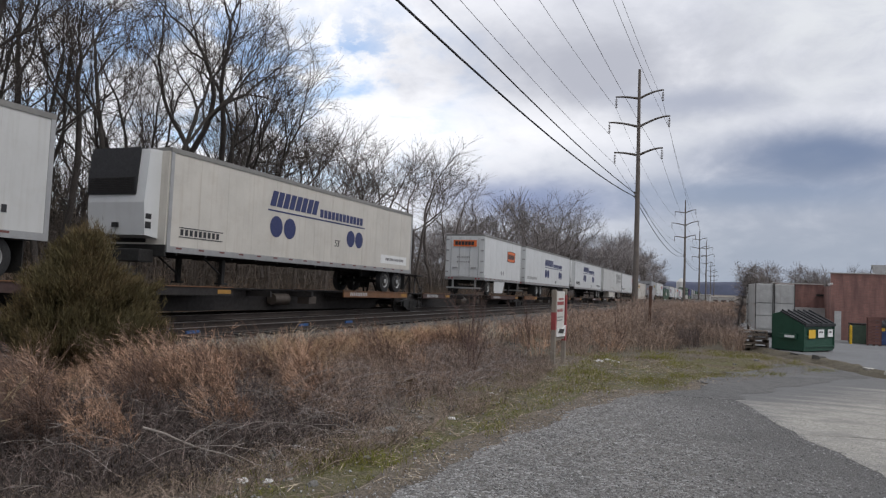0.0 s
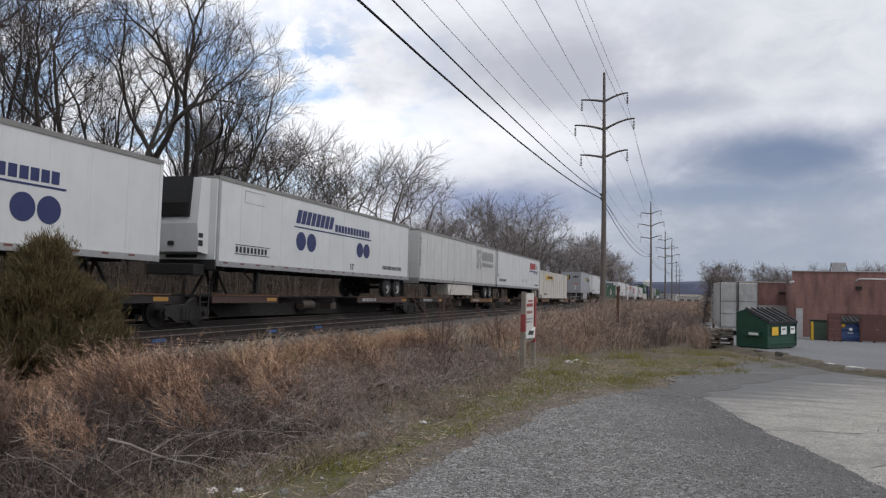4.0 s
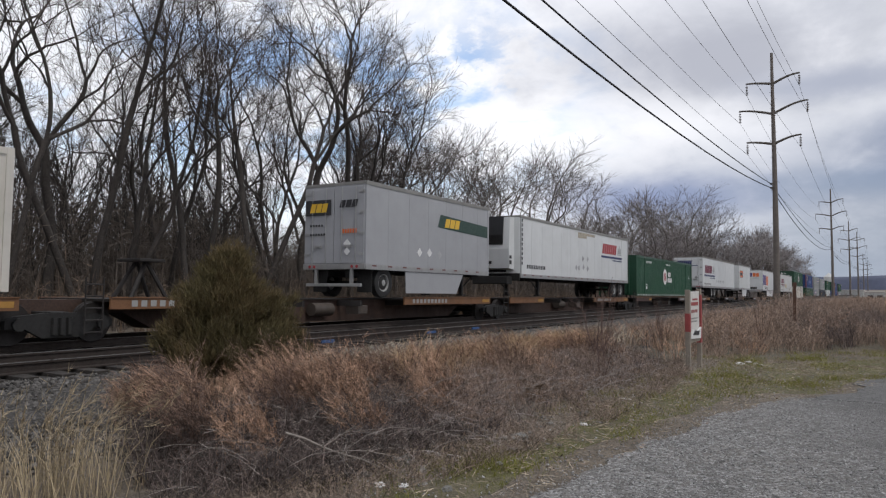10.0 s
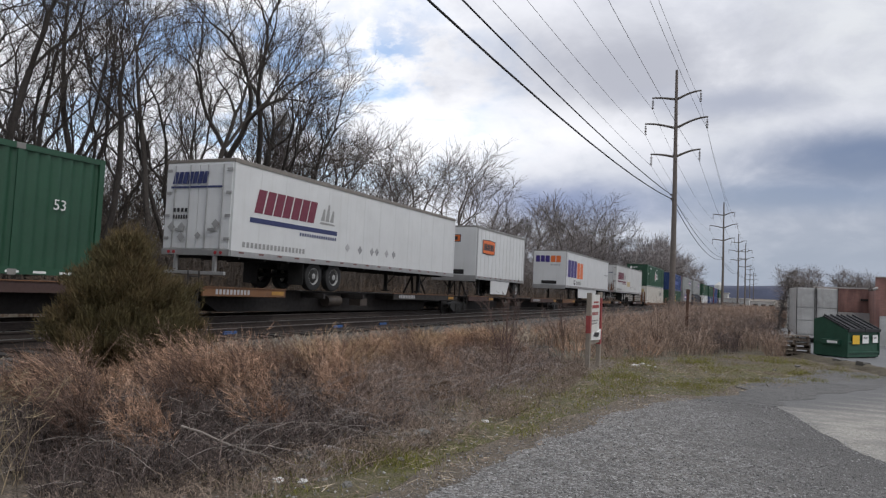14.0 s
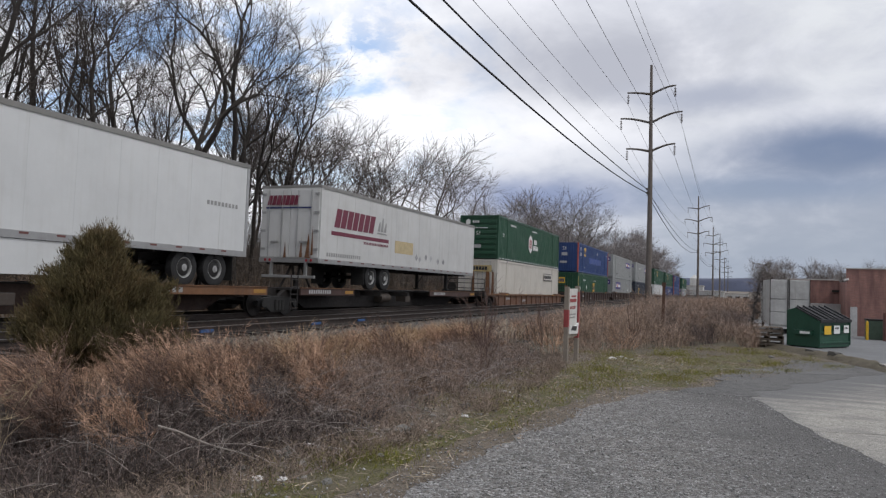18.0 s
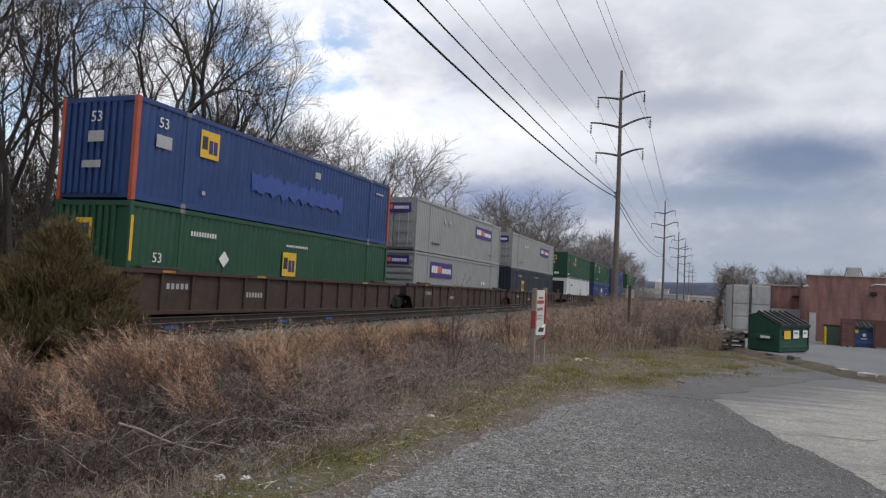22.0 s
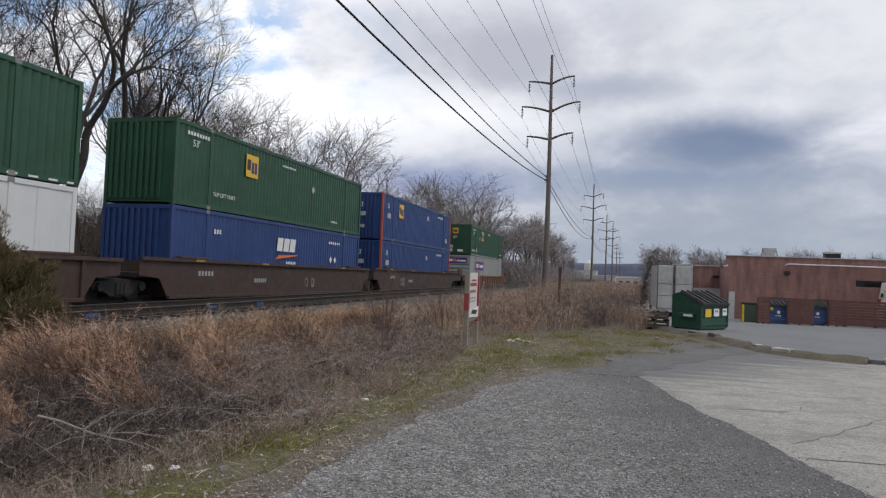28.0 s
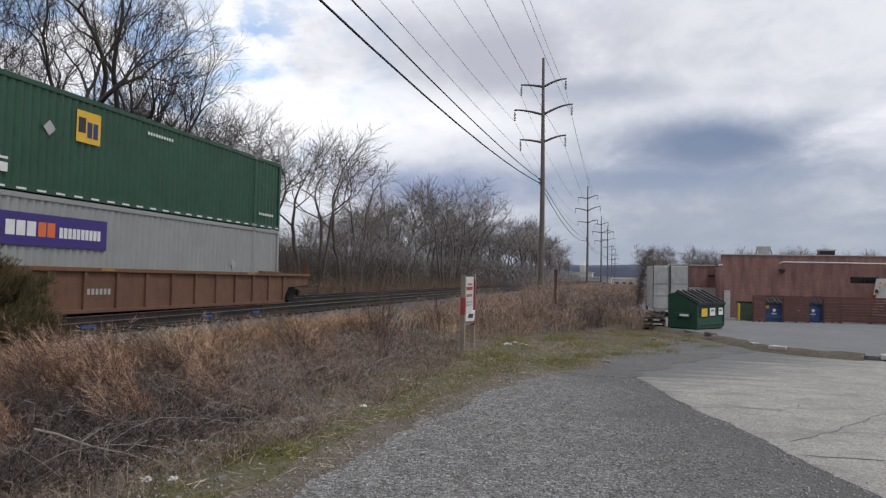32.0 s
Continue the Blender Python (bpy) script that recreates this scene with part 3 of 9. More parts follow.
# ---- the train ----
WHITE = mat("white_trailer_paint", (0.57, 0.57, 0.55), 0.45, vary=0.05, scale=0.7, fine=9, bump=0.03, streak=0.34, streak_color=(0.36, 0.335, 0.28))
CLEAN = mat("clean_white_paint", (0.64, 0.65, 0.64), 0.4, vary=0.04, scale=0.8, fine=12, bump=0.03, streak=0.24, streak_color=(0.44, 0.43, 0.39))
CREAM = mat("cream_container_paint", (0.58, 0.55, 0.49), 0.5, vary=0.06, scale=0.9, fine=14, bump=0.04, streak=0.30, streak_color=(0.30, 0.22, 0.15))
GREYBOX = mat("grey_trailer_paint", (0.345, 0.35, 0.36), 0.45, vary=0.04, scale=0.8, fine=14, bump=0.03, streak=0.12, streak_color=(0.24, 0.24, 0.24))
SILVER = mat("pale_grey_container_paint", (0.29, 0.30, 0.292), 0.5, vary=0.06, scale=0.9, fine=14, bump=0.04, streak=0.25, streak_color=(0.20, 0.19, 0.17))
GREEN = mat("green_container_paint", (0.015, 0.070, 0.035), 0.5, vary=0.10, scale=0.8, fine=14, bump=0.04, streak=0.12, streak_color=(0.05, 0.09, 0.06))
BLUE = mat("blue_container_paint", (0.017, 0.049, 0.168), 0.5, vary=0.12, scale=0.7, fine=14, bump=0.04, streak=0.15, streak_color=(0.07, 0.10, 0.17))
BLUE2 = mat("bright_blue_patch", (0.024, 0.062, 0.27), 0.5, vary=0.2, scale=1.2, fine=14, tint=(0.02, 0.052, 0.18))
NAVY = mat("navy_container_paint", (0.022, 0.03, 0.045), 0.5, vary=0.10, scale=0.8, fine=14, bump=0.04)
ALU = mat("aluminium_rail", (0.40, 0.40, 0.39), 0.4, 0.6, vary=0.08, scale=3, fine=40, bump=0.04, streak=0.2, streak_color=(0.22, 0.20, 0.17))
GREYTRIM = mat("grey_trim", (0.22, 0.215, 0.20), 0.55, vary=0.10, scale=2)
STEEL = mat("dark_grimy_steel", (0.026, 0.022, 0.020), 0.7, 0.2, vary=0.2, scale=3, fine=30, bump=0.2)
GRIME = mat("black_running_gear", (0.018, 0.017, 0.016), 0.75, 0.1, vary=0.2, scale=5, fine=30, bump=0.2)
ORANGE = mat("weathered_orange_steel", (0.165, 0.076, 0.032), 0.6, vary=0.2, scale=1.4, fine=20, bump=0.1, streak=0.5, streak_color=(0.08, 0.05, 0.035))
RUSTSILL = mat("rusty_orange_sill", (0.050, 0.027, 0.018), 0.7, vary=0.25, scale=1.4, fine=20, bump=0.1, streak=0.6, streak_color=(0.045, 0.03, 0.022))
REDBROWN = mat("oxide_red_steel", (0.060, 0.032, 0.026), 0.65, vary=0.16, scale=1.2, fine=18, bump=0.1, streak=0.45, streak_color=(0.045, 0.03, 0.022))
BROWN = mat("brown_well_car_steel", (0.053, 0.030, 0.023), 0.65, vary=0.16, scale=1.2, fine=18, bump=0.1, streak=0.45, streak_color=(0.035, 0.026, 0.022))
TYRE = mat("tyre_rubber", (0.02, 0.02, 0.02), 0.85, vary=0.2, scale=6)
RIM = mat("dull_wheel_rim", (0.34, 0.34, 0.33), 0.5, 0.3, vary=0.25, scale=6)
BLACK = mat("black_grille", (0.012, 0.012, 0.013), 0.5, vary=0.2, scale=5)
RUSTY = mat("rust_stain", (0.16, 0.075, 0.035), 0.8, vary=0.3, scale=3, fine=25)
MARKW = mat("white_marking", (0.74, 0.74, 0.72), 0.5, vary=0.05)
MARKG = mat("pale_grey_marking", (0.40, 0.40, 0.40), 0.5, vary=0.08)
MARKK = mat("black_marking", (0.025, 0.025, 0.028), 0.5, vary=0.08)
LNAVY = mat("navy_lettering_paint", (0.022, 0.032, 0.115), 0.5, vary=0.05)
LRED = mat("red_lettering_paint", (0.36, 0.032, 0.038), 0.5, vary=0.05)
LMAROON = mat("maroon_lettering_paint", (0.16, 0.022, 0.045), 0.5, vary=0.05)
LORANGE = mat("orange_sign_paint", (0.72, 0.16, 0.035), 0.5, vary=0.05)
LYELLOW = mat("yellow_sign_paint", (0.72, 0.44, 0.035), 0.5, vary=0.05)
DULLYEL = mat("dull_yellow_reflector", (0.36, 0.19, 0.04), 0.6, vary=0.15)
LGREEN = mat("dark_green_band_paint", (0.018, 0.05, 0.036), 0.5, vary=0.05)
LPURPLE = mat("purple_sign_paint", (0.045, 0.025, 0.18), 0.5, vary=0.05)
LGREY = mat("grey_lettering_paint", (0.30, 0.30, 0.29), 0.5, vary=0.05)
REDPOST = mat("orange_red_post_paint", (0.42, 0.085, 0.045), 0.55, vary=0.12, scale=2, streak=0.2)
REFLECT = mat("red_white_reflector", (0.16, 0.06, 0.05), 0.4, vary=0.05)


def decal(name, parent, x, quads, material, label=""):
    """Flat painted shapes on a side towards +x: each an outline of (y, z)."""
    bm = bmesh.new()
    for q in quads:
        poly_into(bm, [(x, y, z) for y, z in q], (0.003, 0, 0))
    ob = part(name, bm, material, parent, label)
    if len(quads) > 1:
        tagged(ob, kind="stuff")
    return ob


def decal_end(name, parent, y, quads, material, label=""):
    bm = bmesh.new()
    for q in quads:
        poly_into(bm, [(x, y, z) for x, z in q], (0, -0.003, 0))
    ob = part(name, bm, material, parent, label)
    if len(quads) > 1:
        tagged(ob, kind="stuff")
    return ob


def rect(a0, a1, b0, b1, slant=0.0):
    return [(a0, b0), (a1, b0), (a1 + slant, b1), (a0 + slant, b1)]


def word(a, b, length, height, count, slant=0.0, bold=0.62):
    """A word as a row of plain solid bars, of the size and weight of its lettering."""
    rng = random.Random(count * 7 + int(length * 100))
    out, step = [], length / count
    for i in range(count):
        w = step * (0.72 + 0.22 * bold) * rng.uniform(0.94, 1.0)
        out.append(rect(a + i * step, a + i * step + w, b, b + height, slant))
    return out


def disc(a, b, r, n=28):
    return [(a + r * math.cos(2 * math.pi * i / n), b + r * math.sin(2 * math.pi * i / n)) for i in range(n)]


def diamond(a, b, r):
    return [(a - r, b), (a, b - r), (a + r, b), (a, b + r)]


def bars(a, b, length, height, count):
    """Small unreadable writing: a row of short bars."""
    step = length / count
    return [rect(a + i * step, a + i * step + step * 0.62, b, b + height) for i in range(count)]


WHEEL_MESH = {}


def road_wheel(parent, x, y, z, r=0.5):
    """A pair of tyres with its rim on the outside."""
    if "tyre" not in WHEEL_MESH:
        bm = bmesh.new()
        prof = [(0.29, -0.26), (0.42, -0.28), (0.49, -0.25), (0.5, -0.14), (0.49, -0.03), (0.42, 0.0), (0.29, -0.02)]
        n = 24
        rings = [[bm.verts.new((px, pr * math.cos(2 * math.pi * i / n), pr * math.sin(2 * math.pi * i / n))) for pr, px in prof] for i in range(n)]
        for i in range(n):
            for j in range(len(prof)):
                k = (j + 1) % len(prof)
                bm.faces.new((rings[i][j], rings[i][k], rings[(i + 1) % n][k], rings[(i + 1) % n][j]))
        WHEEL_MESH["tyre"] = mesh_of(bm, "tyre", TYRE, True)
        bm = bmesh.new()
        prof = [(0.30, -0.02), (0.27, -0.03), (0.25, -0.10), (0.12, -0.12), (0.10, -0.02), (0.0, 0.0)]
        rings = [[bm.verts.new((px, pr * math.cos(2 * math.pi * i / n), pr * math.sin(2 * math.pi * i / n))) for pr, px in prof] for i in range(n)]
        for i in range(n):
            for j in range(len(prof) - 1):
                bm.faces.new((rings[i][j], rings[i][j + 1], rings[(i + 1) % n][j + 1], rings[(i + 1) % n][j]))
        bmesh.ops.remove_doubles(bm, verts=bm.verts, dist=1e-4)
        WHEEL_MESH["rim"] = mesh_of(bm, "rim", RIM, True)
        bm = bmesh.new()
        bmesh.ops.create_cone(bm, cap_ends=True, segments=20, radius1=0.235, radius2=0.11, depth=0.05, matrix=Matrix.Translation((-0.045, 0, 0)) @ pose(0, 0, 0, 0, 90, 0))
        WHEEL_MESH["hub"] = mesh_of(bm, "hub", GRIME, True)
    t = part("tyre", WHEEL_MESH["tyre"], None, parent)
    t.matrix_basis = Matrix.Translation((x, y, z)) @ Matrix.Diagonal((1 if x > 0 else -1, r / 0.5, r / 0.5, 1))
    part("rim", WHEEL_MESH["rim"], None, t, "dull metal wheel rim")
    part("hub", WHEEL_MESH["hub"], None, t, "grimy dark wheel hub")
    return t


def trailer(label, length, lead, paint, seams=0, wheels_at=None, skirt=None, top=GREYTRIM, bottom=ALU, tool_box=None):
    """A highway trailer, origin on the deck under its leading end. lead: what faces the way the train goes."""
    th = thing("semi_trailer", label, "trailer", "trailers on the train")
    z0, z1, w, L = 0.92, 3.79, 1.30, length
    bm = bmesh.new()
    box_into(bm, -w, w, 0.0, L, z0 + 0.16, z1 - 0.09, bevel=0.012)
    part("body", bm, paint, th)
    boxes("top_rail", [(sx * w - 0.022, sx * w + 0.022, -0.01, L + 0.01, z1 - 0.13, z1) for sx in (-1, 1)], top, th, "grey upper edge rail")
    boxes("header", [(-w + 0.024, w - 0.024, -0.012, 0.05, z1 - 0.10, z1), (-w + 0.024, w - 0.024, L - 0.05, L + 0.012, z1 - 0.10, z1)], top, th)
    box_part("roof", (-w + 0.02, w - 0.02, 0.03, L - 0.03, z1 - 0.06, z1 - 0.02), ALU, th)
    boxes("bottom_rail", [(sx * w - 0.022, sx * w + 0.022, 0.0, L, z0, z0 + 0.17) for sx in (-1, 1)], bottom, th, "metal lower side rail")
    bm = bmesh.new()
    n = int(L / 0.9)
    for i in range(n):
        y = 0.35 + i * (L - 0.6) / n
        box_into(bm, w + 0.024, w + 0.028, y, y + 0.22, z0 + 0.10, z0 + 0.15)
    tagged(part("reflector_strip", bm, REFLECT, th, "red and white reflective tape"), kind="stuff")
    boxes("corner_post", [(w - 0.01, w + 0.016, y - 0.06, y + 0.06, z0 + 0.17, z1 - 0.13) for y in (0.06, L - 0.06)], ALU if lead != "doors" else paint, th)
    if not seams:
        boxes("panel_seam", [(w - 0.002, w + 0.004, y - 0.011, y + 0.011, z0 + 0.17, z1 - 0.13) for y in np.arange(1.24, L - 0.6, 1.24)], paint, th)
    if seams:
        boxes("side_post", [(w, w + 0.012, y - 0.018, y + 0.018, z0 + 0.17, z1 - 0.13) for y in np.arange(seams, L - 0.3, seams)], paint, th)
    # running gear
    rear = lead == "doors"
    wy = wheels_at or ([1.15, 2.4] if rear else [L - 2.5, L - 1.25])
    a, b = min(wy) - 1.0, max(wy) + 1.0
    boxes("slider_rail", [(sx - 0.07, sx + 0.07, max(0.1, a), min(L - 0.1, b), z0 - 0.24, z0) for sx in (-0.45, 0.45)], GRIME, th)
    boxes("cross_member", [(-w + 0.03, w - 0.03, 0.4 + i * 1.2, 0.48 + i * 1.2, z0 - 0.07, z0) for i in range(int(L / 1.2))], GRIME, th)
    box_part("floor", (-w + 0.02, w - 0.02, 0.02, L - 0.02, z0 + 0.005, z0 + 0.15), GRIME, th)
    for y in wy:
        bm = bmesh.new()
        cyl_into(bm, (-1.2, y, 0.5), (1.2, y, 0.5), 0.07, seg=8)
        part("axle", bm, GRIME, th)
        for sx in (-1, 1):
            road_wheel(th, sx * 1.22, y, 0.5)
    y = (min(wy) - 0.72) if not rear else (max(wy) + 0.75)
    flap_y = (max(wy) + 0.70) if not rear else max(0.12, min(wy) - 0.72)
    for sx in (-1, 1):
        box_part("mud_flap", (sx * 0.95 - 0.3, sx * 0.95 + 0.3, flap_y, flap_y + 0.02, 0.18, z0 - 0.02), GRIME, th)
    ly = L * 0.82 if rear else L * 0.18
    for sx in (-1, 1):
        bm = bmesh.new()
        box_into(bm, sx * 0.85 - 0.07, sx * 0.85 + 0.07, ly - 0.07, ly + 0.07, 0.14, z0, bevel=0.01)
        box_into(bm, sx * 0.85 - 0.14, sx * 0.85 + 0.14, ly - 0.14, ly + 0.14, 0.08, 0.14)
        cyl_into(bm, (sx * 0.85, ly, 0.35), (sx * 0.85, ly + (0.9 if rear else -0.9), z0 - 0.04), 0.03, seg=6)
        part("landing_leg", bm, GRIME, th)
    if skirt:
        s0, s1 = skirt
        bm = bmesh.new()
        poly_into(bm, [(w - 0.04, s0, z0 - 0.01), (w - 0.04, s1, z0 - 0.01), (w - 0.04, s1 - 0.5, 0.16), (w - 0.04, s0 + 0.05, 0.16)], (0.03, 0, 0))
        part("side_skirt", bm, paint, th, "flat panel skirt below the side")
    if tool_box:
        s0, s1 = tool_box
        bm = bmesh.new()
        poly_into(bm, [(0.55, s0, z0 - 0.03), (0.55, s1, z0 - 0.03), (0.55, s1 - 0.02, 0.22), (0.55, s0 + 0.12, 0.22)], (0.72, 0, 0))
        part("pallet_box", bm, CREAM, th, "cream painted box hung under the floor")
    # leading end
    if lead == "doors":
        for sx in (-1, 1):
            bm = bmesh.new()
            box_into(bm, sx * 0.63 - 0.615, sx * 0.63 + 0.615, -0.035, 0.0, z0 + 0.2, z1 - 0.16, bevel=0.01)
            d = part("door", bm, paint, th)
            for off in (-0.28, 0.30):
                bm = bmesh.new()
                cyl_into(bm, (sx * 0.63 + off, -0.06, z0 + 0.2), (sx * 0.63 + off, -0.06, z1 - 0.18), 0.018, seg=6)
                part("lock_rod", bm, ALU, d, "steel door lock rod")
            boxes("hinge", [(sx * 1.16 - 0.1, sx * 1.16 + 0.1, -0.055, -0.036, z0 + 0.45 + k * 0.68, z0 + 0.54 + k * 0.68) for k in range(4)], ALU, d)
            box_part("latch", (sx * 0.63 - 0.16, sx * 0.63 + 0.16, -0.085, -0.05, z0 + 0.72, z0 + 0.80), ALU, d)
        bm = bmesh.new()
        box_into(bm, -w, w, -0.05, 0.02, z0, z0 + 0.18, bevel=0.01)
        for sx in (-0.75, 0.75):
            box_into(bm, sx - 0.05, sx + 0.05, -0.04, 0.05, 0.42, z0)
        box_into(bm, -1.15, 1.15, -0.06, 0.04, 0.36, 0.46, bevel=0.01)
        part("bumper", bm, ALU, th, "steel rear impact guard")
        for sx in (-1.0, -0.8, 0.8, 1.0):
            bm = bmesh.new()
            cyl_into(bm, (sx, -0.052, z0 + 0.09), (sx, -0.07, z0 + 0.09), 0.05, seg=10)
            part("tail_light", bm, LRED, th, "round red tail light")
    else:
        bm = bmesh.new()
        box_into(bm, -w + 0.04, w - 0.04, -0.03, 0.02, z0 + 0.16, z1 - 0.1, bevel=0.012)
        part("nose_panel", bm, paint, th)
        bm = bmesh.new()
        box_into(bm, -0.6, 0.6, -0.05, -0.02, z0 + 0.25, z0 + 0.5, bevel=0.01)
        for sx in (-0.25, 0.0, 0.25):
            cyl_into(bm, (sx, -0.05, z0 + 0.38), (sx, -0.1, z0 + 0.38), 0.04, seg=8)
        part("hose_coupling", bm, GRIME, th)
        bm = bmesh.new()
        box_into(bm, -w + 0.02, w - 0.02, -0.045, 0.04, z0 - 0.12, z0 + 0.2, bevel=0.015)
        part("front_bolster", bm, ALU if lead == "nose" else GRIME, th)
    if lead == "reefer":
        bm = bmesh.new()
        prof = [(0.0, 0.35), (-0.50, 0.42), (-0.58, 1.30), (-0.46, 2.75), (0.0, 2.78)]
        poly_into(bm, [(-1.0, py, z0 + pz) for py, pz in prof], (2.0, 0, 0))
        unit = part("refrigeration_unit", bm, CLEAN, th, "white refrigeration unit on the nose")
        bm = bmesh.new()
        prof = [(-0.30, 1.50), (-0.60, 1.50), (-0.60, 1.95), (-0.50, 2.80), (-0.005, 2.82), (-0.005, 2.70), (-0.30, 2.62)]
        poly_into(bm, [(-1.03, py, z0 + pz) for py, pz in prof], (1.72, 0, 0))
        part("grille", bm, BLACK, unit, "black radiator grille")
        bm = bmesh.new()
        for i in range(9):
            box_into(bm, -0.95, 0.60, -0.62, -0.60, z0 + 1.55 + i * 0.048, z0 + 1.57 + i * 0.048)
        part("louvre", bm, STEEL, unit)
        boxes("gauge_panel", [(0.98, 1.01, -0.5, -0.3, z0 + 0.60, z0 + 0.78), (0.98, 1.01, -0.5, -0.3, z0 + 0.86, z0 + 1.0), (-0.1, 0.1, -0.58, -0.50, z0 + 0.62, z0 + 0.75)], BLACK, unit)
        bm = bmesh.new()
        box_into(bm, -0.9, 0.9, -0.55, 0.0, z0 - 0.3, z0 + 0.05, bevel=0.04)
        part("fuel_tank", bm, GRIME, unit)
    return th


CORR = {}


def corrugated(length, height, paint):
    """One ribbed side sheet, reused for alike boxes."""
    key = (round(length, 2), round(height, 2), paint.name)
    if key in CORR:
        return CORR[key]
    pitch, depth = 0.25, 0.038
    n = int(length / pitch)
    pitch = length / n
    prof = []
    for i in range(n):
        y = i * pitch
        prof += [(y, 0), (y + pitch * 0.34, 0), (y + pitch * 0.48, -depth), (y + pitch * 0.86, -depth)]
    prof.append((length, 0))
    v = np.array([(x, y, z) for y, x in prof for z in (0.0, height)])
    k = np.arange(len(prof) - 1) * 2
    f = np.stack([k, k + 2, k + 3, k + 1], 1)
    CORR[key] = raw_mesh("side_sheet", v, f, paint)
    return CORR[key]


def container(label, paint, lead="plain", height=2.78, post=None, dashes=None, posts_red=False, length=16.15, ribbed=True):
    """A 53 foot container, origin on its floor under its leading end."""
    th = thing("shipping_container", label, "container", "containers on the train")
    w, L, H = 1.29, length, height
    post = post or paint
    box_part("inner_box", (-w + 0.06, w - 0.06, 0.05, L - 0.05, 0.06, H - 0.05), paint, th)
    if ribbed:
        for a, b in ((0.10, 1.93), (2.05, 14.02), (14.14, L - 0.10)):
            s = part("side_sheet", corrugated(b - a, H - 0.28, paint), None, th)
            s.matrix_basis = Matrix.Translation((w - 0.012, a, 0.16))
            s = part("side_sheet", s.data, None, th)
            s.matrix_basis = Matrix.Translation((-w + 0.012, a, 0.16)) @ Matrix.Diagonal((-1, 1, 1, 1))
    else:
        box_part("side_sheet", (-w + 0.02, w - 0.02, 0.08, L - 0.08, 0.1, H - 0.1), paint, th)
        bm = bmesh.new()
        for i in range(1, 13):
            y = i * L / 13
            box_into(bm, w - 0.02, w - 0.008, y - 0.015, y + 0.015, 0.16, H - 0.12)
        part("side_seam", bm, paint, th)
    boxes("top_rail", [(w - 0.05, w + 0.008, 0.0, L, H - 0.13, H - 0.005), (-w - 0.008, -w + 0.05, 0.0, L, H - 0.13, H - 0.005)], paint, th)
    boxes("header", [(-w + 0.052, w - 0.052, y, y + 0.1, H - 0.14, H - 0.004) for y in (0.0, L - 0.1)], paint, th)
    boxes("bottom_rail", [(w - 0.06, w + 0.010, 0.0, L, 0.02, 0.17), (-w - 0.010, -w + 0.06, 0.0, L, 0.02, 0.17)], paint, th)
    boxes("corner_post", [((w - 0.10, w + 0.014) if sx > 0 else (-w - 0.014, -w + 0.10)) + (y - 0.01, y + 0.13, 0.0, H) for y in (0.0, L - 0.12) for sx in (-1, 1)], REDPOST if posts_red else post, th, "orange-red corner post" if posts_red else "")
    boxes("lifting_post", [(w - 0.08, w + 0.016, y - 0.06, y + 0.06, 0.0, H) for y in (1.99, 14.08)], paint, th)
    boxes("corner_casting", [(w - 0.09, w + 0.020, y - 0.1, y + 0.1, z, z + 0.13) for y in (1.99, 14.08) for z in (0.0, H - 0.13)], GREYTRIM if paint is not NAVY else MARKG, th, "steel corner casting", 0.012)
    box_part("roof", (-w + 0.03, w - 0.03, 0.03, L - 0.03, H - 0.05, H - 0.02), paint, th)
    if dashes:
        bm = bmesh.new()
        for i in range(int(L / 0.62)):
            y = 0.3 + i * 0.62
            box_into(bm, w + 0.010, w + 0.014, y, y + 0.30, 0.05, 0.10)
        tagged(part("reflector_strip", bm, dashes, th, "white reflective dashes"), kind="stuff")
    if lead == "doors":
        for sx in (-1, 1):
            bm = bmesh.new()
            box_into(bm, sx * 0.6 - 0.575, sx * 0.6 + 0.575, -0.03, 0.03, 0.16, H - 0.17, bevel=0.01)
            for k in range(4):
                z = 0.35 + k * 0.58
                box_into(bm, sx * 0.6 - 0.50, sx * 0.6 + 0.50, -0.055, -0.02, z, z + 0.22, bevel=0.02)
            d = part("door", bm, paint, th)
            for off in (-0.25, 0.25):
                bm = bmesh.new()
                cyl_into(bm, (sx * 0.6 + off, -0.08, 0.12), (sx * 0.6 + off, -0.08, H - 0.1), 0.018, seg=6)
                box_into(bm, sx * 0.6 + off - 0.05, sx * 0.6 + off + 0.05, -0.1, -0.05, 0.8, 0.95)
                part("lock_rod", bm, ALU, d, "steel lock rod")
    elif lead == "louvred":
        boxes("end_rib", [(-1.15, 1.15, -0.02, 0.05, 0.3 + k * 0.33, 0.5 + k * 0.33) for k in range(7)], paint, th, "", 0.02)
    elif lead == "reefer":
        box_part("end_panel", (-1.2, 1.2, -0.02, 0.05, 0.15, H - 0.15), paint, th)
        bm = bmesh.new()
        box_into(bm, -0.55, 1.0, -0.12, -0.01, 0.35, 2.45, bevel=0.03)
        u = part("refrigeration_unit", bm, BLACK, th, "dark refrigeration unit set in the end")
        bm = bmesh.new()
        box_into(bm, -1.0, -0.62, -0.05, -0.015, 0.9, 2.2, bevel=0.02)
        part("service_door", bm, MARKG, u)
    else:
        s = 0.23
        n = int(2.3 / s)
        boxes("end_rib", [(-1.15 + i * s, -1.15 + i * s + s * 0.5, -0.015, 0.05, 0.16, H - 0.15) for i in range(n)], paint, th, "", 0.012)
    return th


BOGIE = {}


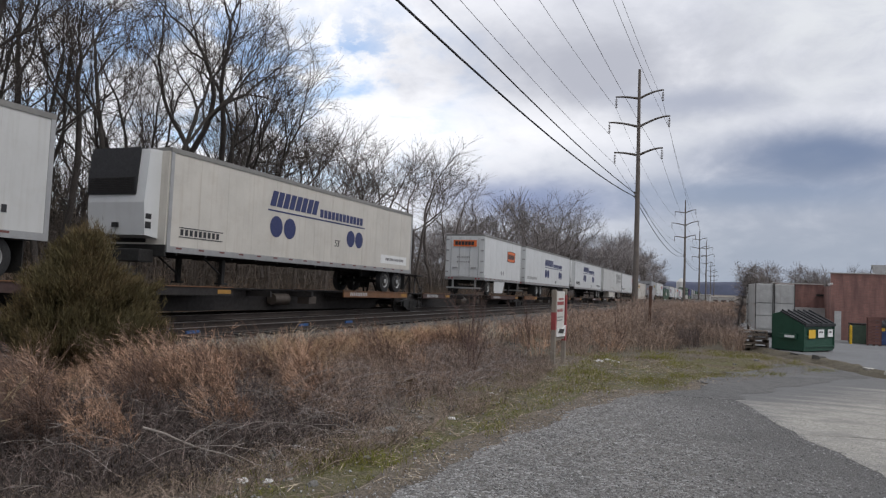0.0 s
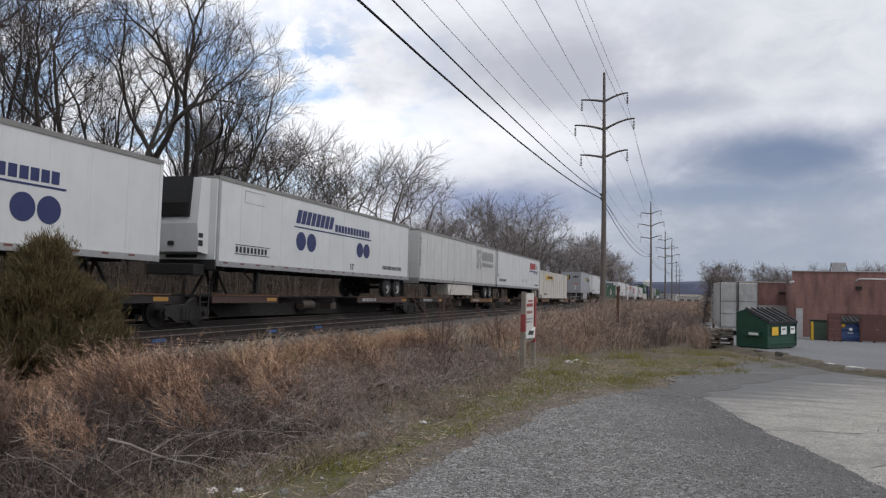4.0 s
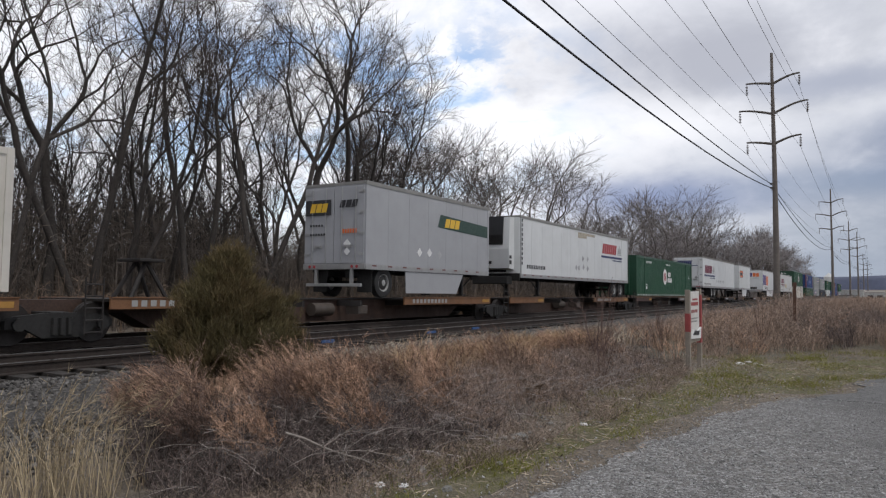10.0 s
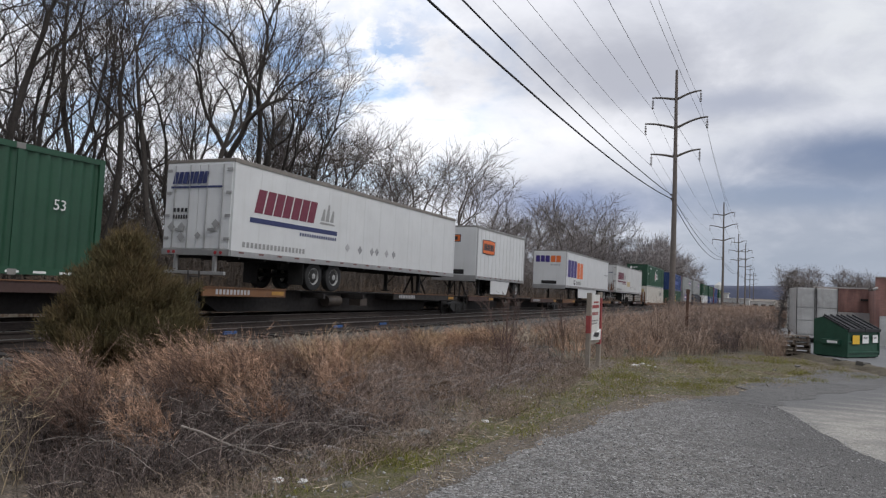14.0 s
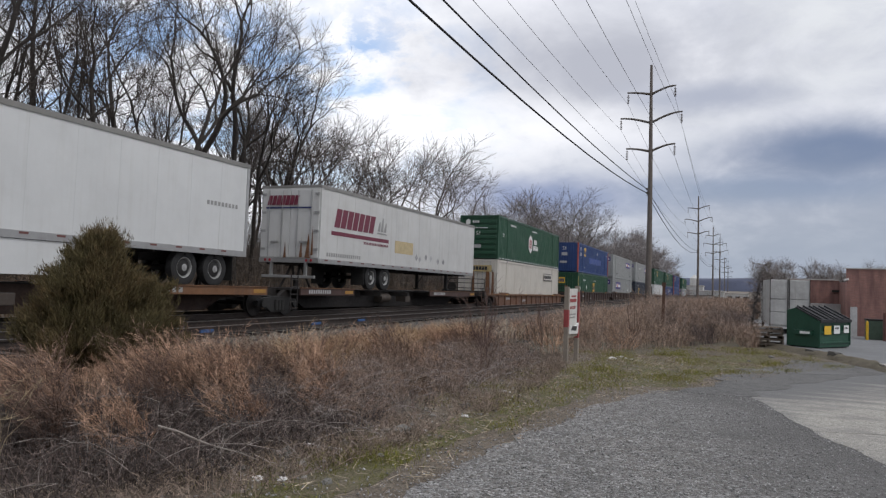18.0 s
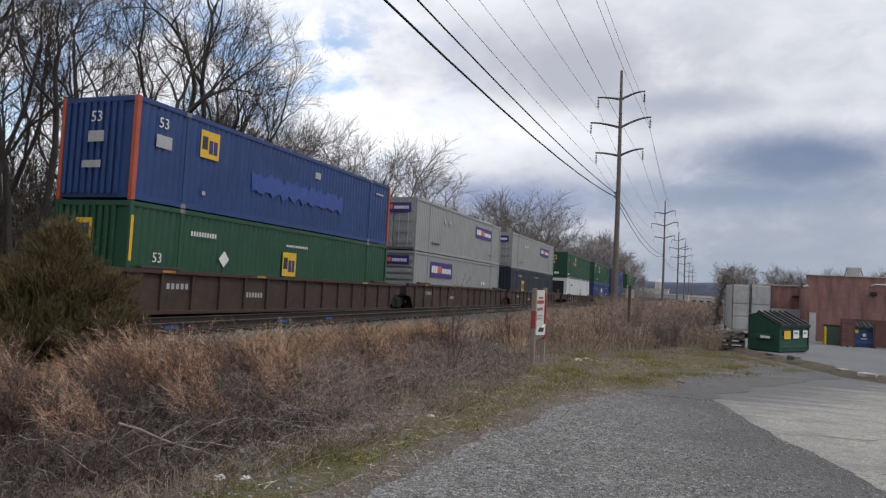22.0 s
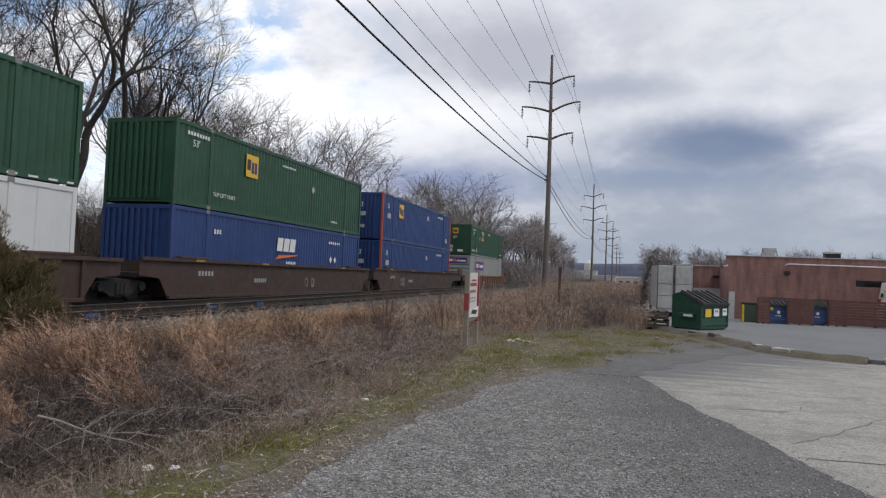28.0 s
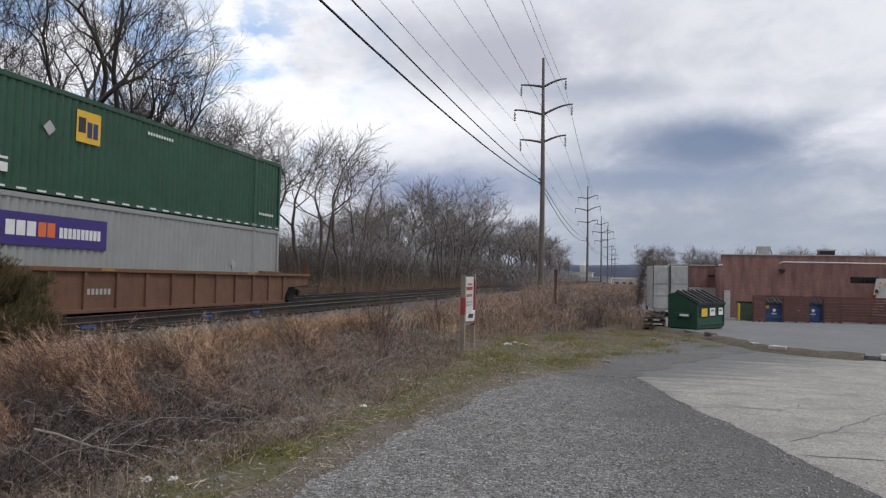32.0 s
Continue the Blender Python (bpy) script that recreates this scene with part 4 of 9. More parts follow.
def bogie(parent, y):
    """A two-axle rail bogie: wheels under it, cast frames outside."""
    if not BOGIE:
        bm = bmesh.new()
        n = 20
        prof = [(0.0, -0.07), (0.08, -0.07), (0.36, -0.045), (0.42, -0.06), (0.42, 0.02), (0.455, 0.03), (0.455, 0.06), (0.36, 0.045), (0.08, 0.05), (0.0, 0.05)]
        rings = [[bm.verts.new((-px, pr * math.cos(2 * math.pi * i / n), pr * math.sin(2 * math.pi * i / n))) for pr, px in prof] for i in range(n)]
        for i in range(n):
            for j in range(len(prof) - 1):
                bm.faces.new((rings[i][j], rings[i][j + 1], rings[(i + 1) % n][j + 1], rings[(i + 1) % n][j]))
        bmesh.ops.remove_doubles(bm, verts=bm.verts, dist=1e-4)
        BOGIE["wheel"] = mesh_of(bm, "wheel", STEEL, True)
        bm = bmesh.new()
        out = [(-1.12, 0.52), (-0.95, 0.60), (-0.35, 0.66), (0.35, 0.66), (0.95, 0.60), (1.12, 0.52), (1.12, 0.36), (0.75, 0.36), (0.40, 0.16), (-0.40, 0.16), (-0.75, 0.36), (-1.12, 0.36)]
        poly_into(bm, [(1.0, py, pz) for py, pz in out], (0.14, 0, 0))
        for py in (-0.875, 0.875):
            cyl_into(bm, (1.12, py, 0.44), (1.22, py, 0.44), 0.13, seg=12)
        for py in (-0.16, 0.0, 0.16):
            cyl_into(bm, (1.16, py, 0.22), (1.16, py, 0.56), 0.07, seg=8)
        BOGIE["frame"] = mesh_of(bm, "side_frame", GRIME)
        bm = bmesh.new()
        box_into(bm, -1.05, 1.05, -0.2, 0.2, 0.45, 0.68, bevel=0.02)
        for py in (-0.875, 0.875):
            cyl_into(bm, (-0.9, py, 0.44), (0.9, py, 0.44), 0.08, seg=8)
        BOGIE["bolster"] = mesh_of(bm, "bolster", GRIME)
    b = part("bogie", BOGIE["bolster"], None, parent, "black two-axle rail bogie")
    b.matrix_basis = Matrix.Translation((0, y, 0))
    for sx in (-1, 1):
        f = part("side_frame", BOGIE["frame"], None, b)
        f.matrix_basis = Matrix.Diagonal((sx, 1, 1, 1))
        for wy in (-0.875, 0.875):
            wl = part("wheel", BOGIE["wheel"], None, b)
            wl.matrix_basis = Matrix.Translation((sx * 0.76, wy, 0.44)) @ Matrix.Diagonal((sx, 1, 1, 1))
    return b


def spine_car(length, number, first=False):
    """One platform of a spine car, origin at the rails under its leading end."""
    th = thing("spine_car", "low orange-brown spine rail car on black bogies", "rail car", "spine cars of the train")
    L = length
    bm = bmesh.new()
    prof = [(0.0, 0.62), (1.9, 0.62), (2.7, 0.22), (L - 2.7, 0.22), (L - 1.9, 0.62), (L, 0.62), (L, 0.92), (0.0, 0.92)]
    poly_into(bm, [(-0.36, py, pz) for py, pz in prof], (0.72, 0, 0))
    bright = number in (8, 9, 10, 14)
    part("centre_sill", bm, RUSTSILL if bright else STEEL, th, "rust-orange box-section spine" if bright else "dark grimy box-section spine")
    boxes("deck_plate", [(-1.34, 1.34, a, b, 0.885, 0.945) for a, b in ((0.9, 4.6), (L * 0.62, L - 1.0))] + [(-0.5, 0.5, 4.6, L * 0.62, 0.90, 0.94)], STEEL, th)
    for k, (a, b) in enumerate(((0.9, 4.6), (L * 0.62, L - 1.0))):
        paint = ORANGE if bright else (ORANGE, REDBROWN, STEEL, REDBROWN)[(number * 3 + k * 2) % 4]
        s = box_part("side_sill", (1.34, 1.40, a, b, 0.72, 0.96), paint, th, "weathered steel side sill", 0.008)
        box_part("side_sill", (-1.40, -1.34, a, b, 0.72, 0.96), paint, th, "weathered steel side sill", 0.008)
        box_part("sill_lip", (1.33, 1.43, a, b, 0.962, 0.985), ORANGE, s)
        if k == 1 or number % 3 == 0:
            decal("reporting_mark", s, 1.402, bars(a + 0.5, 0.775, 2.4 if bright else 1.5, 0.14, 10), LGREY if bright else MARKG)
        bm = bmesh.new()
        box_into(bm, 1.40, 1.408, b - 0.7, b - 0.1, 0.78, 0.9)
        part("reflector", bm, DULLYEL, s)
    boxes("cross_bearer", [(-1.33, 1.33, 1.6 + i * (L - 3.2) / 6 - 0.05, 1.6 + i * (L - 3.2) / 6 + 0.05, 0.70, 0.88) for i in range(7)], STEEL, th)
    # trailer hitch and end gear
    bm = bmesh.new()
    hy = 2.6 if number % 2 else L - 2.6
    for sx in (-0.35, 0.35):
        cyl_into(bm, (sx, hy - 0.5, 0.93), (sx * 0.5, hy, 1.85), 0.05, seg=6)
        cyl_into(bm, (sx, hy + 0.5, 0.93), (sx * 0.5, hy, 1.85), 0.05, seg=6)
    box_into(bm, -0.45, 0.45, hy - 0.35, hy + 0.35, 1.82, 1.90, bevel=0.02)
    part("trailer_hitch", bm, STEEL, th)
    bm = bmesh.new()
    for zz in (0.25, 0.5, 0.75, 1.0, 1.25):
        cyl_into(bm, (1.36, 0.35, zz), (1.36, 0.75, zz), 0.018, seg=6)
    for yy in (0.35, 0.75):
        cyl_into(bm, (1.36, yy, 0.2), (1.36, yy, 1.4), 0.02, seg=6)
    part("ladder", bm, STEEL, th)
    beige = mat("brake_gear_beige", (0.06, 0.046, 0.036), 0.6)
    bm = bmesh.new()
    cyl_into(bm, (0.6, L * 0.42, 0.6), (0.6, L * 0.42 + 0.9, 0.6), 0.2, seg=12)
    part("air_reservoir", bm, beige, th, smooth=True)
    box_part("brake_valve", (0.7, 1.2, L * 0.5, L * 0.5 + 0.5, 0.45, 0.72), beige, th, bevel=0.02)
    bogie(th, 0.0 if not first else 1.6)
    return th


def scrawl(th, x, y, z, w, h, seed, material):
    """Spray-painted loops along a side, as thick bent strokes."""
    rng = random.Random(seed)
    quads, n = [], max(2, int(w / (h * 1.05)))
    for i in range(n):
        cx, cz, r0 = y + (i + 0.5) * w / n, z + h * 0.5, h * rng.uniform(0.42, 0.52)
        a0, turn = rng.uniform(0, 6.28), rng.uniform(3.6, 5.8)
        for j in range(10):
            a, b = a0 + turn * j / 10, a0 + turn * (j + 1.08) / 10
            quads.append([(cx + math.cos(q) * r0 * k * 0.75, cz + math.sin(q) * r0 * k) for q, k in ((a, 1.0), (b, 1.0), (b, 0.80), (a, 0.80))])
        if i % 2:
            quads.append(rect(cx - r0 * 0.1, cx + r0 * 0.08, cz - r0 * 0.9, cz + r0 * 0.8, 0.1))
    return decal("graffiti", th, x, quads, material, "pale spray-painted scrawl")


def well_car(length, side_top, paint, lead_end, trail_end, well, number, smooth=False):
    """A well car with its bogies: the box stands between its sides. well: start and end of the well."""
    th = thing("well_car", "rusty brown double-stack well rail car", "rail car", "well cars of the train")
    L, (w0, w1) = length, well
    for sx in (-1, 1):
        bm = bmesh.new()
        out = [(w0 - 0.1, 0.12), (w1 + 0.1, 0.12), (w1 + 0.55, 0.70), (L - 0.4, 0.78), (L - 0.4, side_top - 0.08), (w1 + 0.6, side_top), (w0 - 0.6, side_top), (0.4, side_top - 0.08), (0.4, 0.78), (w0 - 0.55, 0.70)]
        poly_into(bm, [(sx * 1.40, py, pz) for py, pz in out], (sx * 0.05, 0, 0))
        s = part("side_sheet", bm, paint, th)
        bm = bmesh.new()
        box_into(bm, sx * 1.52 - 0.12, sx * 1.52 + 0.03, 0.4, L - 0.4, side_top - 0.05, side_top + 0.06, bevel=0.01)
        part("top_chord", bm, ORANGE if number % 3 == 0 else paint, s)
        bm = bmesh.new()
        box_into(bm, sx * 1.50 - 0.08, sx * 1.50 + 0.03, w0 - 0.1, w1 + 0.1, 0.06, 0.16, bevel=0.01)
        part("bottom_chord", bm, paint, s)
        n = 13
        for i in range(0 if smooth else n + 1):
            bm = bmesh.new()
            y = w0 + i * (w1 - w0) / n
            box_into(bm, sx * 1.485 - 0.05, sx * 1.485 + 0.04, y - 0.05, y + 0.05, 0.14, side_top - 0.04)
            part("side_stake", bm, paint, s)
        if sx > 0:
            boxes("reflector", [(1.55, 1.56, y, y + 0.5, side_top - 0.02, side_top + 0.05) for y in (w0 + 1.2, w0 + 5.6, w1 - 3.0)], DULLYEL, s, "yellow reflector")
            decal("reporting_mark", s, 1.452, bars(w0 + 1.5, side_top * 0.62, 0.95, 0.16, 5) + bars(w0 + 5.2, side_top * 0.45, 0.95, 0.16, 6), MARKG)
            boxes("guide_block", [(1.35, 1.56, y, y + 1.5, side_top + 0.05, side_top + 0.14) for y in (w0 + 0.4, w1 - 1.9)], paint, s, "", 0.03)
    boxes("floor_plate", [(-1.39, 1.39, w0, w1, 0.10, 0.17), (-1.38, 1.38, 0.4, w0 - 0.07, 0.72, 0.86), (-1.38, 1.38, w1 + 0.09, L - 0.4, 0.72, 0.86)], STEEL, th)
    boxes("bulkhead", [(-1.39, 1.39, y, y + 0.06, 0.18, side_top - 0.06) for y in (w0 - 0.06, w1 + 0.02)], paint, th)
    if lead_end:
        bm = bmesh.new()
        box_into(bm, -1.4, 1.4, 0.2, 0.34, 0.72, 1.05, bevel=0.02)
        cyl_into(bm, (0, -0.35, 0.80), (0, 0.4, 0.80), 0.12, seg=8)
        box_into(bm, -0.2, 0.2, -0.45, -0.2, 0.66, 0.94, bevel=0.03)
        part("coupler", bm, GRIME, th)
        bm = bmesh.new()
        for x in (-1.3, -0.4, 0.5, 1.3):
            cyl_into(bm, (x, 0.3, 0.9), (x, 0.3, 1.75), 0.02, seg=6)
        for zz in (1.2, 1.5, 1.75):
            cyl_into(bm, (-1.3, 0.3, zz), (1.3, 0.3, zz), 0.02, seg=6)
        for zz in (0.3, 0.6, 0.9, 1.2):
            cyl_into(bm, (1.46, 0.5, zz), (1.46, 0.95, zz), 0.02, seg=6)
        part("handrail", bm, STEEL, th)
        bm = bmesh.new()
        cyl_into(bm, (-0.9, 0.6, 1.25), (-0.9, 0.68, 1.25), 0.28, seg=16)
        part("brake_wheel", bm, STEEL, th)
        bogie(th, 1.75)
    else:
        bogie(th, 0.0)
    if trail_end:
        bm = bmesh.new()
        box_into(bm, -1.4, 1.4, L - 0.34, L - 0.2, 0.72, 1.05, bevel=0.02)
        cyl_into(bm, (0, L - 0.4, 0.80), (0, L + 0.35, 0.80), 0.12, seg=8)
        part("coupler", bm, GRIME, th)
        boxes("end_post", [(x - 0.12, x + 0.12, L - 0.34, L - 0.30, 1.0, 1.75) for x in (-1.25, 1.25)], ORANGE, th, "orange end ladder plate")
        bogie(th, L - 1.75)
    return th


def placed(ob, s, base):
    MOVING.append((ob, s, base))
    return ob


SX = 1.306           # just proud of a trailer's side
DECK = 0.96


TANPATCH = mat("tan_weathered_patch", (0.36, 0.32, 0.25), 0.7, vary=0.25, scale=3, fine=20, bump=0.1)


def shippers_logo(th, y, z, paint=LNAVY):
    """Slanted heavy word, thinner word, rules and two pairs of discs."""
    decal("logo", th, SX, word(y, z + 0.05, 2.95, 0.52, 8, 0.16, 0.62) + word(y + 3.15, z + 0.0, 3.4, 0.30, 12, 0.0, 0.45) + [rect(y - 0.1, y + 6.7, z - 0.12, z - 0.07)]
          + [disc(y + 0.42, z - 0.62, 0.36), disc(y + 1.22, z - 0.62, 0.36), disc(y + 5.55, z - 0.62, 0.33), disc(y + 6.25, z - 0.62, 0.33)], paint, "dark blue painted company lettering and discs")


def ship_logo(th, y, z, s, red, bar, x=SX):
    """Slanted red word over a rule, with a line-drawn sailing ship."""
    decal("logo", th, x, word(y, z, 2.7 * s, 0.62 * s, 7, 0.16 * s, 0.8), red, "red slanted company lettering")
    decal("rule", th, x, [rect(y - 0.15 * s, y + 3.9 * s, z - 0.26 * s, z - 0.13 * s)] + bars(y + 2.0 * s, z - 0.42 * s, 1.9 * s, 0.09 * s, 16), bar)
    a, b = y + 3.35 * s, z + 0.02
    decal("ship_emblem", th, x, [[(a - 0.42 * s, b), (a + 0.42 * s, b), (a + 0.34 * s, b + 0.05 * s), (a - 0.36 * s, b + 0.06 * s)]] + [
        [(a - 0.36 * s + k * 0.24 * s, b + 0.10 * s), (a - 0.16 * s + k * 0.24 * s, b + 0.10 * s), (a - 0.14 * s + k * 0.24 * s, b + (0.45 + 0.16 * (k == 1)) * s), (a - 0.22 * s + k * 0.24 * s, b + (0.45 + 0.16 * (k == 1)) * s)] for k in range(3)], LGREY)


PLACARD = mat("scuffed_placard", (0.30, 0.30, 0.30), 0.5, vary=0.3, scale=9, fine=30, bump=0.1, tint=(0.10, 0.10, 0.105), per_object=0.3)


def placards(th, x, spots, material=LGREY):
    for a, b in spots:
        decal("hazard_placard", th, x, [diamond(a, b, 0.165)], PLACARD if material in (LGREY, MARKK) else material, "diamond placard holder")


def hex_logo(th, x, y, z, s):
    """A white hexagon with red bars in it, and two short white words."""
    decal("emblem", th, x, [[(y + s * math.sin(math.pi / 3 * i) * 0.86, z + s * math.cos(math.pi / 3 * i)) for i in range(6)]], MARKW, "white hexagonal emblem")
    decal("emblem_bar", th, x + 0.004, [rect(y - 0.42 * s, y - 0.22 * s, z - 0.45 * s, z + 0.45 * s), rect(y + 0.22 * s, y + 0.42 * s, z - 0.45 * s, z + 0.45 * s), rect(y - 0.1 * s, y + 0.1 * s, z - 0.5 * s, z - 0.08 * s), rect(y - 0.1 * s, y + 0.1 * s, z + 0.1 * s, z + 0.5 * s), rect(y - 0.42 * s, y + 0.42 * s, z - 0.06 * s, z + 0.08 * s)], LRED)
    decal("logo", th, x, word(y + 1.35 * s, z + 0.05 * s, 1.2 * s, 0.5 * s, 3, 0, 0.6) + word(y + 1.1 * s, z - 0.6 * s, 2.0 * s, 0.5 * s, 5, 0, 0.55), MARKW)


def purple_sign(th, x, y, z, w, h):
    decal("sign_panel", th, x, [rect(y, y + w, z, z + h)], LPURPLE, "purple sign panel")
    decal("logo", th, x + 0.004, word(y + 0.06 * w, z + 0.30 * h, 0.26 * w, 0.45 * h, 3, 0, 0.75) + word(y + 0.52 * w, z + 0.30 * h, 0.42 * w, 0.34 * h, 10, 0, 0.4), MARKW)
    decal("logo_accent", th, x + 0.004, word(y + 0.33 * w, z + 0.30 * h, 0.16 * w, 0.45 * h, 2, 0, 0.75), LORANGE)


def purple_sign_end(th, y, x, z, w, h):
    decal_end("sign_panel", th, y, [rect(x, x + w, z, z + h)], LPURPLE, "purple sign panel")
    decal_end("logo", th, y - 0.004, word(x + 0.06 * w, z + 0.30 * h, 0.26 * w, 0.45 * h, 3, 0, 0.75) + word(x + 0.52 * w, z + 0.30 * h, 0.42 * w, 0.34 * h, 10, 0, 0.4), MARKW)
    decal_end("logo_accent", th, y - 0.004, word(x + 0.33 * w, z + 0.30 * h, 0.16 * w, 0.45 * h, 2, 0, 0.75), LORANGE)


def yellow_square(th, x, y, z, s, letter=LNAVY, back=LYELLOW):
    decal("sign_panel", th, x, [rect(y, y + s * 1.05, z, z + s)], back, "yellow square sign")
    decal("logo", th, x + 0.004, word(y + 0.08 * s, z + 0.30 * s, 0.36 * s, 0.48 * s, 1, 0, 0.7), MARKK)
    decal("logo_accent", th, x + 0.004, word(y + 0.46 * s, z + 0.18 * s, 0.52 * s, 0.5 * s, 2, 0, 0.6), letter)


def yellow_square_end(th, y, x, z, s):
    decal_end("sign_panel", th, y, [rect(x, x + s * 1.05, z, z + s)], LYELLOW, "yellow square sign")
    decal_end("logo", th, y - 0.004, word(x + 0.08 * s, z + 0.2 * s, 0.84 * s, 0.55 * s, 3, 0, 0.6), LNAVY)


def orange_sign(th, x, y, z, w, h):
    decal("sign_panel", th, x, [[(y, z), (y + w * 0.5, z - 0.06 * h), (y + w, z), (y + w * 1.02, z + h), (y + w * 0.5, z + 1.06 * h), (y - 0.02 * w, z + h)]], MARKK)
    decal("sign_face", th, x + 0.004, [[(y + 0.04 * w, z + 0.06 * h), (y + w * 0.5, z), (y + 0.96 * w, z + 0.06 * h), (y + w * 0.98, z + 0.94 * h), (y + w * 0.5, z + h), (y + 0.02 * w, z + 0.94 * h)]], LORANGE, "orange sign with dark border")
    decal("logo", th, x + 0.008, word(y + 0.1 * w, z + 0.26 * h, 0.8 * w, 0.48 * h, 6, 0, 0.7), MARKK)


# -- the trailers on spine cars, from the first that shows
t = placed(trailer("white box trailer riding on a spine car", 16.15, "nose", WHITE), -213.2, DECK)
decal("marking", t, SX, bars(13.6, 1.45, 1.6, 0.17, 8), MARKK)

t = placed(trailer("cream-white refrigerated trailer with navy lettering", 16.15, "reefer", CREAM), -193.4, DECK)
shippers_logo(t, 4.6, 2.72)
decal("marking", t, SX, bars(0.5, 1.42, 1.7, 0.17, 9) + [rect(0.45, 2.3, 1.36, 1.385), rect(0.45, 2.3, 1.62, 1.645)] + bars(13.4, 1.42, 1.9, 0.11, 14), MARKK)
decal("notice_panel", t, SX - 0.002, [rect(12.9, 15.6, 1.28, 1.66)], MARKW, "small white notice panel")
lettering("53'", 0.26, MARKK, t, (SX, 8.9, 1.72))

t = placed(trailer("short white trailer with an orange sign", 8.4, "doors", CLEAN, wheels_at=[1.2], skirt=(2.2, 4.6)), -166.1, DECK)
orange_sign(t, SX, 5.0, 2.35, 1.9, 0.7)
decal_end("sign_panel", t, -0.07, [rect(-0.78, 0.78, 3.02, 3.42)], LORANGE, "orange door sign")
decal_end("logo", t, -0.075, word(-0.66, 3.1, 1.3, 0.24, 6, 0, 0.7), MARKK)
placards(t, SX, [(3.7, 1.5), (4.15, 1.5)])
decal_end("marking", t, -0.07, bars(-0.5, 2.3, 0.9, 0.1, 8) + bars(-0.5, 2.0, 0.9, 0.1, 6), LGREY)

t = placed(trailer("white box trailer with navy lettering and doors leading", 16.15, "doors", CLEAN, wheels_at=[4.0, 5.25]), -156.3, DECK)
shippers_logo(t, 6.2, 2.55)
decal("marking", t, SX, bars(0.7, 1.35, 3.0, 0.2, 14), LGREY)
decal_end("marking", t, -0.07, bars(-0.95, 2.9, 1.9, 0.2, 12) + bars(-0.6, 2.2, 0.3, 0.1, 2) + bars(0.3, 1.9, 0.3, 0.14, 2), MARKK)
lettering("53'", 0.24, MARKK, t, (SX, 10.2, 1.2))

t = placed(trailer("white refrigerated trailer with navy lettering", 16.15, "reefer", CLEAN), -137.6, DECK)
shippers_logo(t, 4.7, 2.72)
decal("marking", t, SX, bars(1.0, 1.42, 1.9, 0.2, 9) + [rect(0.95, 3.0, 1.36, 1.385), rect(0.95, 3.0, 1.66, 1.685)] + bars(12.8, 1.35, 2.4, 0.18, 15), MARKK)
decal("access_plate", t, SX, [rect(1.4, 2.6, 3.1, 3.12), rect(1.4, 2.6, 3.5, 3.52), rect(1.4, 1.42, 3.12, 3.5)], LGREY)
lettering("53'", 0.26, MARKK, t, (SX, 9.3, 1.2))

t = placed(trailer("white ribbed trailer with faded grey lettering", 16.15, "nose", WHITE, seams=1.22, tool_box=(5.0, 10.2)), -119.9, DECK)
decal("emblem", t, SX + 0.01, [[(11.0, 2.1), (12.1, 2.1), (11.9, 2.75), (12.1, 3.4), (11.0, 3.4), (11.25, 2.7)]], LGREY, "faded grey emblem")
decal("emblem_cut", t, SX + 0.015, [[(11.5, 2.1), (11.75, 2.1), (11.55, 2.8), (11.85, 3.2), (11.4, 3.0)]], WHITE)
decal("logo", t, SX + 0.012, word(12.35, 2.72, 3.0, 0.62, 6, 0, 0.6) + word(12.35, 2.28, 3.0, 0.26, 14, 0, 0.5), LGREY)
decal("marking", t, SX, [rect(0.12, 0.24, 3.2 - i * 0.2, 3.33 - i * 0.2) for i in range(8)], MARKK)

t = placed(trailer("white refrigerated trailer with red and blue logo", 16.15, "reefer", CLEAN), -103.4, DECK)
ship_logo(t, 11.6, 2.75, 0.92, LRED, LNAVY)
decal("marking", t, SX, bars(0.75, 1.38, 2.2, 0.2, 11) + [rect(0.12, 0.26, 3.4 - i * 0.2, 3.53 - i * 0.2) for i in range(9)] + bars(13.6, 1.3, 1.9, 0.1, 16), MARKK)
lettering("53'", 0.24, MARKK, t, (SX, 0.35, 1.7))
placards(t, SX, [(8.6, 1.62), (9.3, 1.62), (10.3, 1.62)])
placards(t, SX, [(9.3, 1.68)], MARKK)

t = placed(container("weathered cream container with yellow sign, single on a spine car", CREAM, "doors", 2.75, ribbed=False), -87.12, 1.08)
decal("sign_panel", t, 1.31, [rect(3.1, 7.0, 1.92, 2.36)], LYELLOW, "yellow sign panel")
decal("logo", t, 1.315, word(3.9, 2.04, 2.7, 0.22, 7, 0, 0.65), MARKK)
lettering("TOP LIFT ONLY", 0.16, MARKK, t, (1.31, 2.3, 0.34))
decal_end("sign_panel", t, -0.11, [rect(-0.9, 0.4, 2.0, 2.4)], LYELLOW)

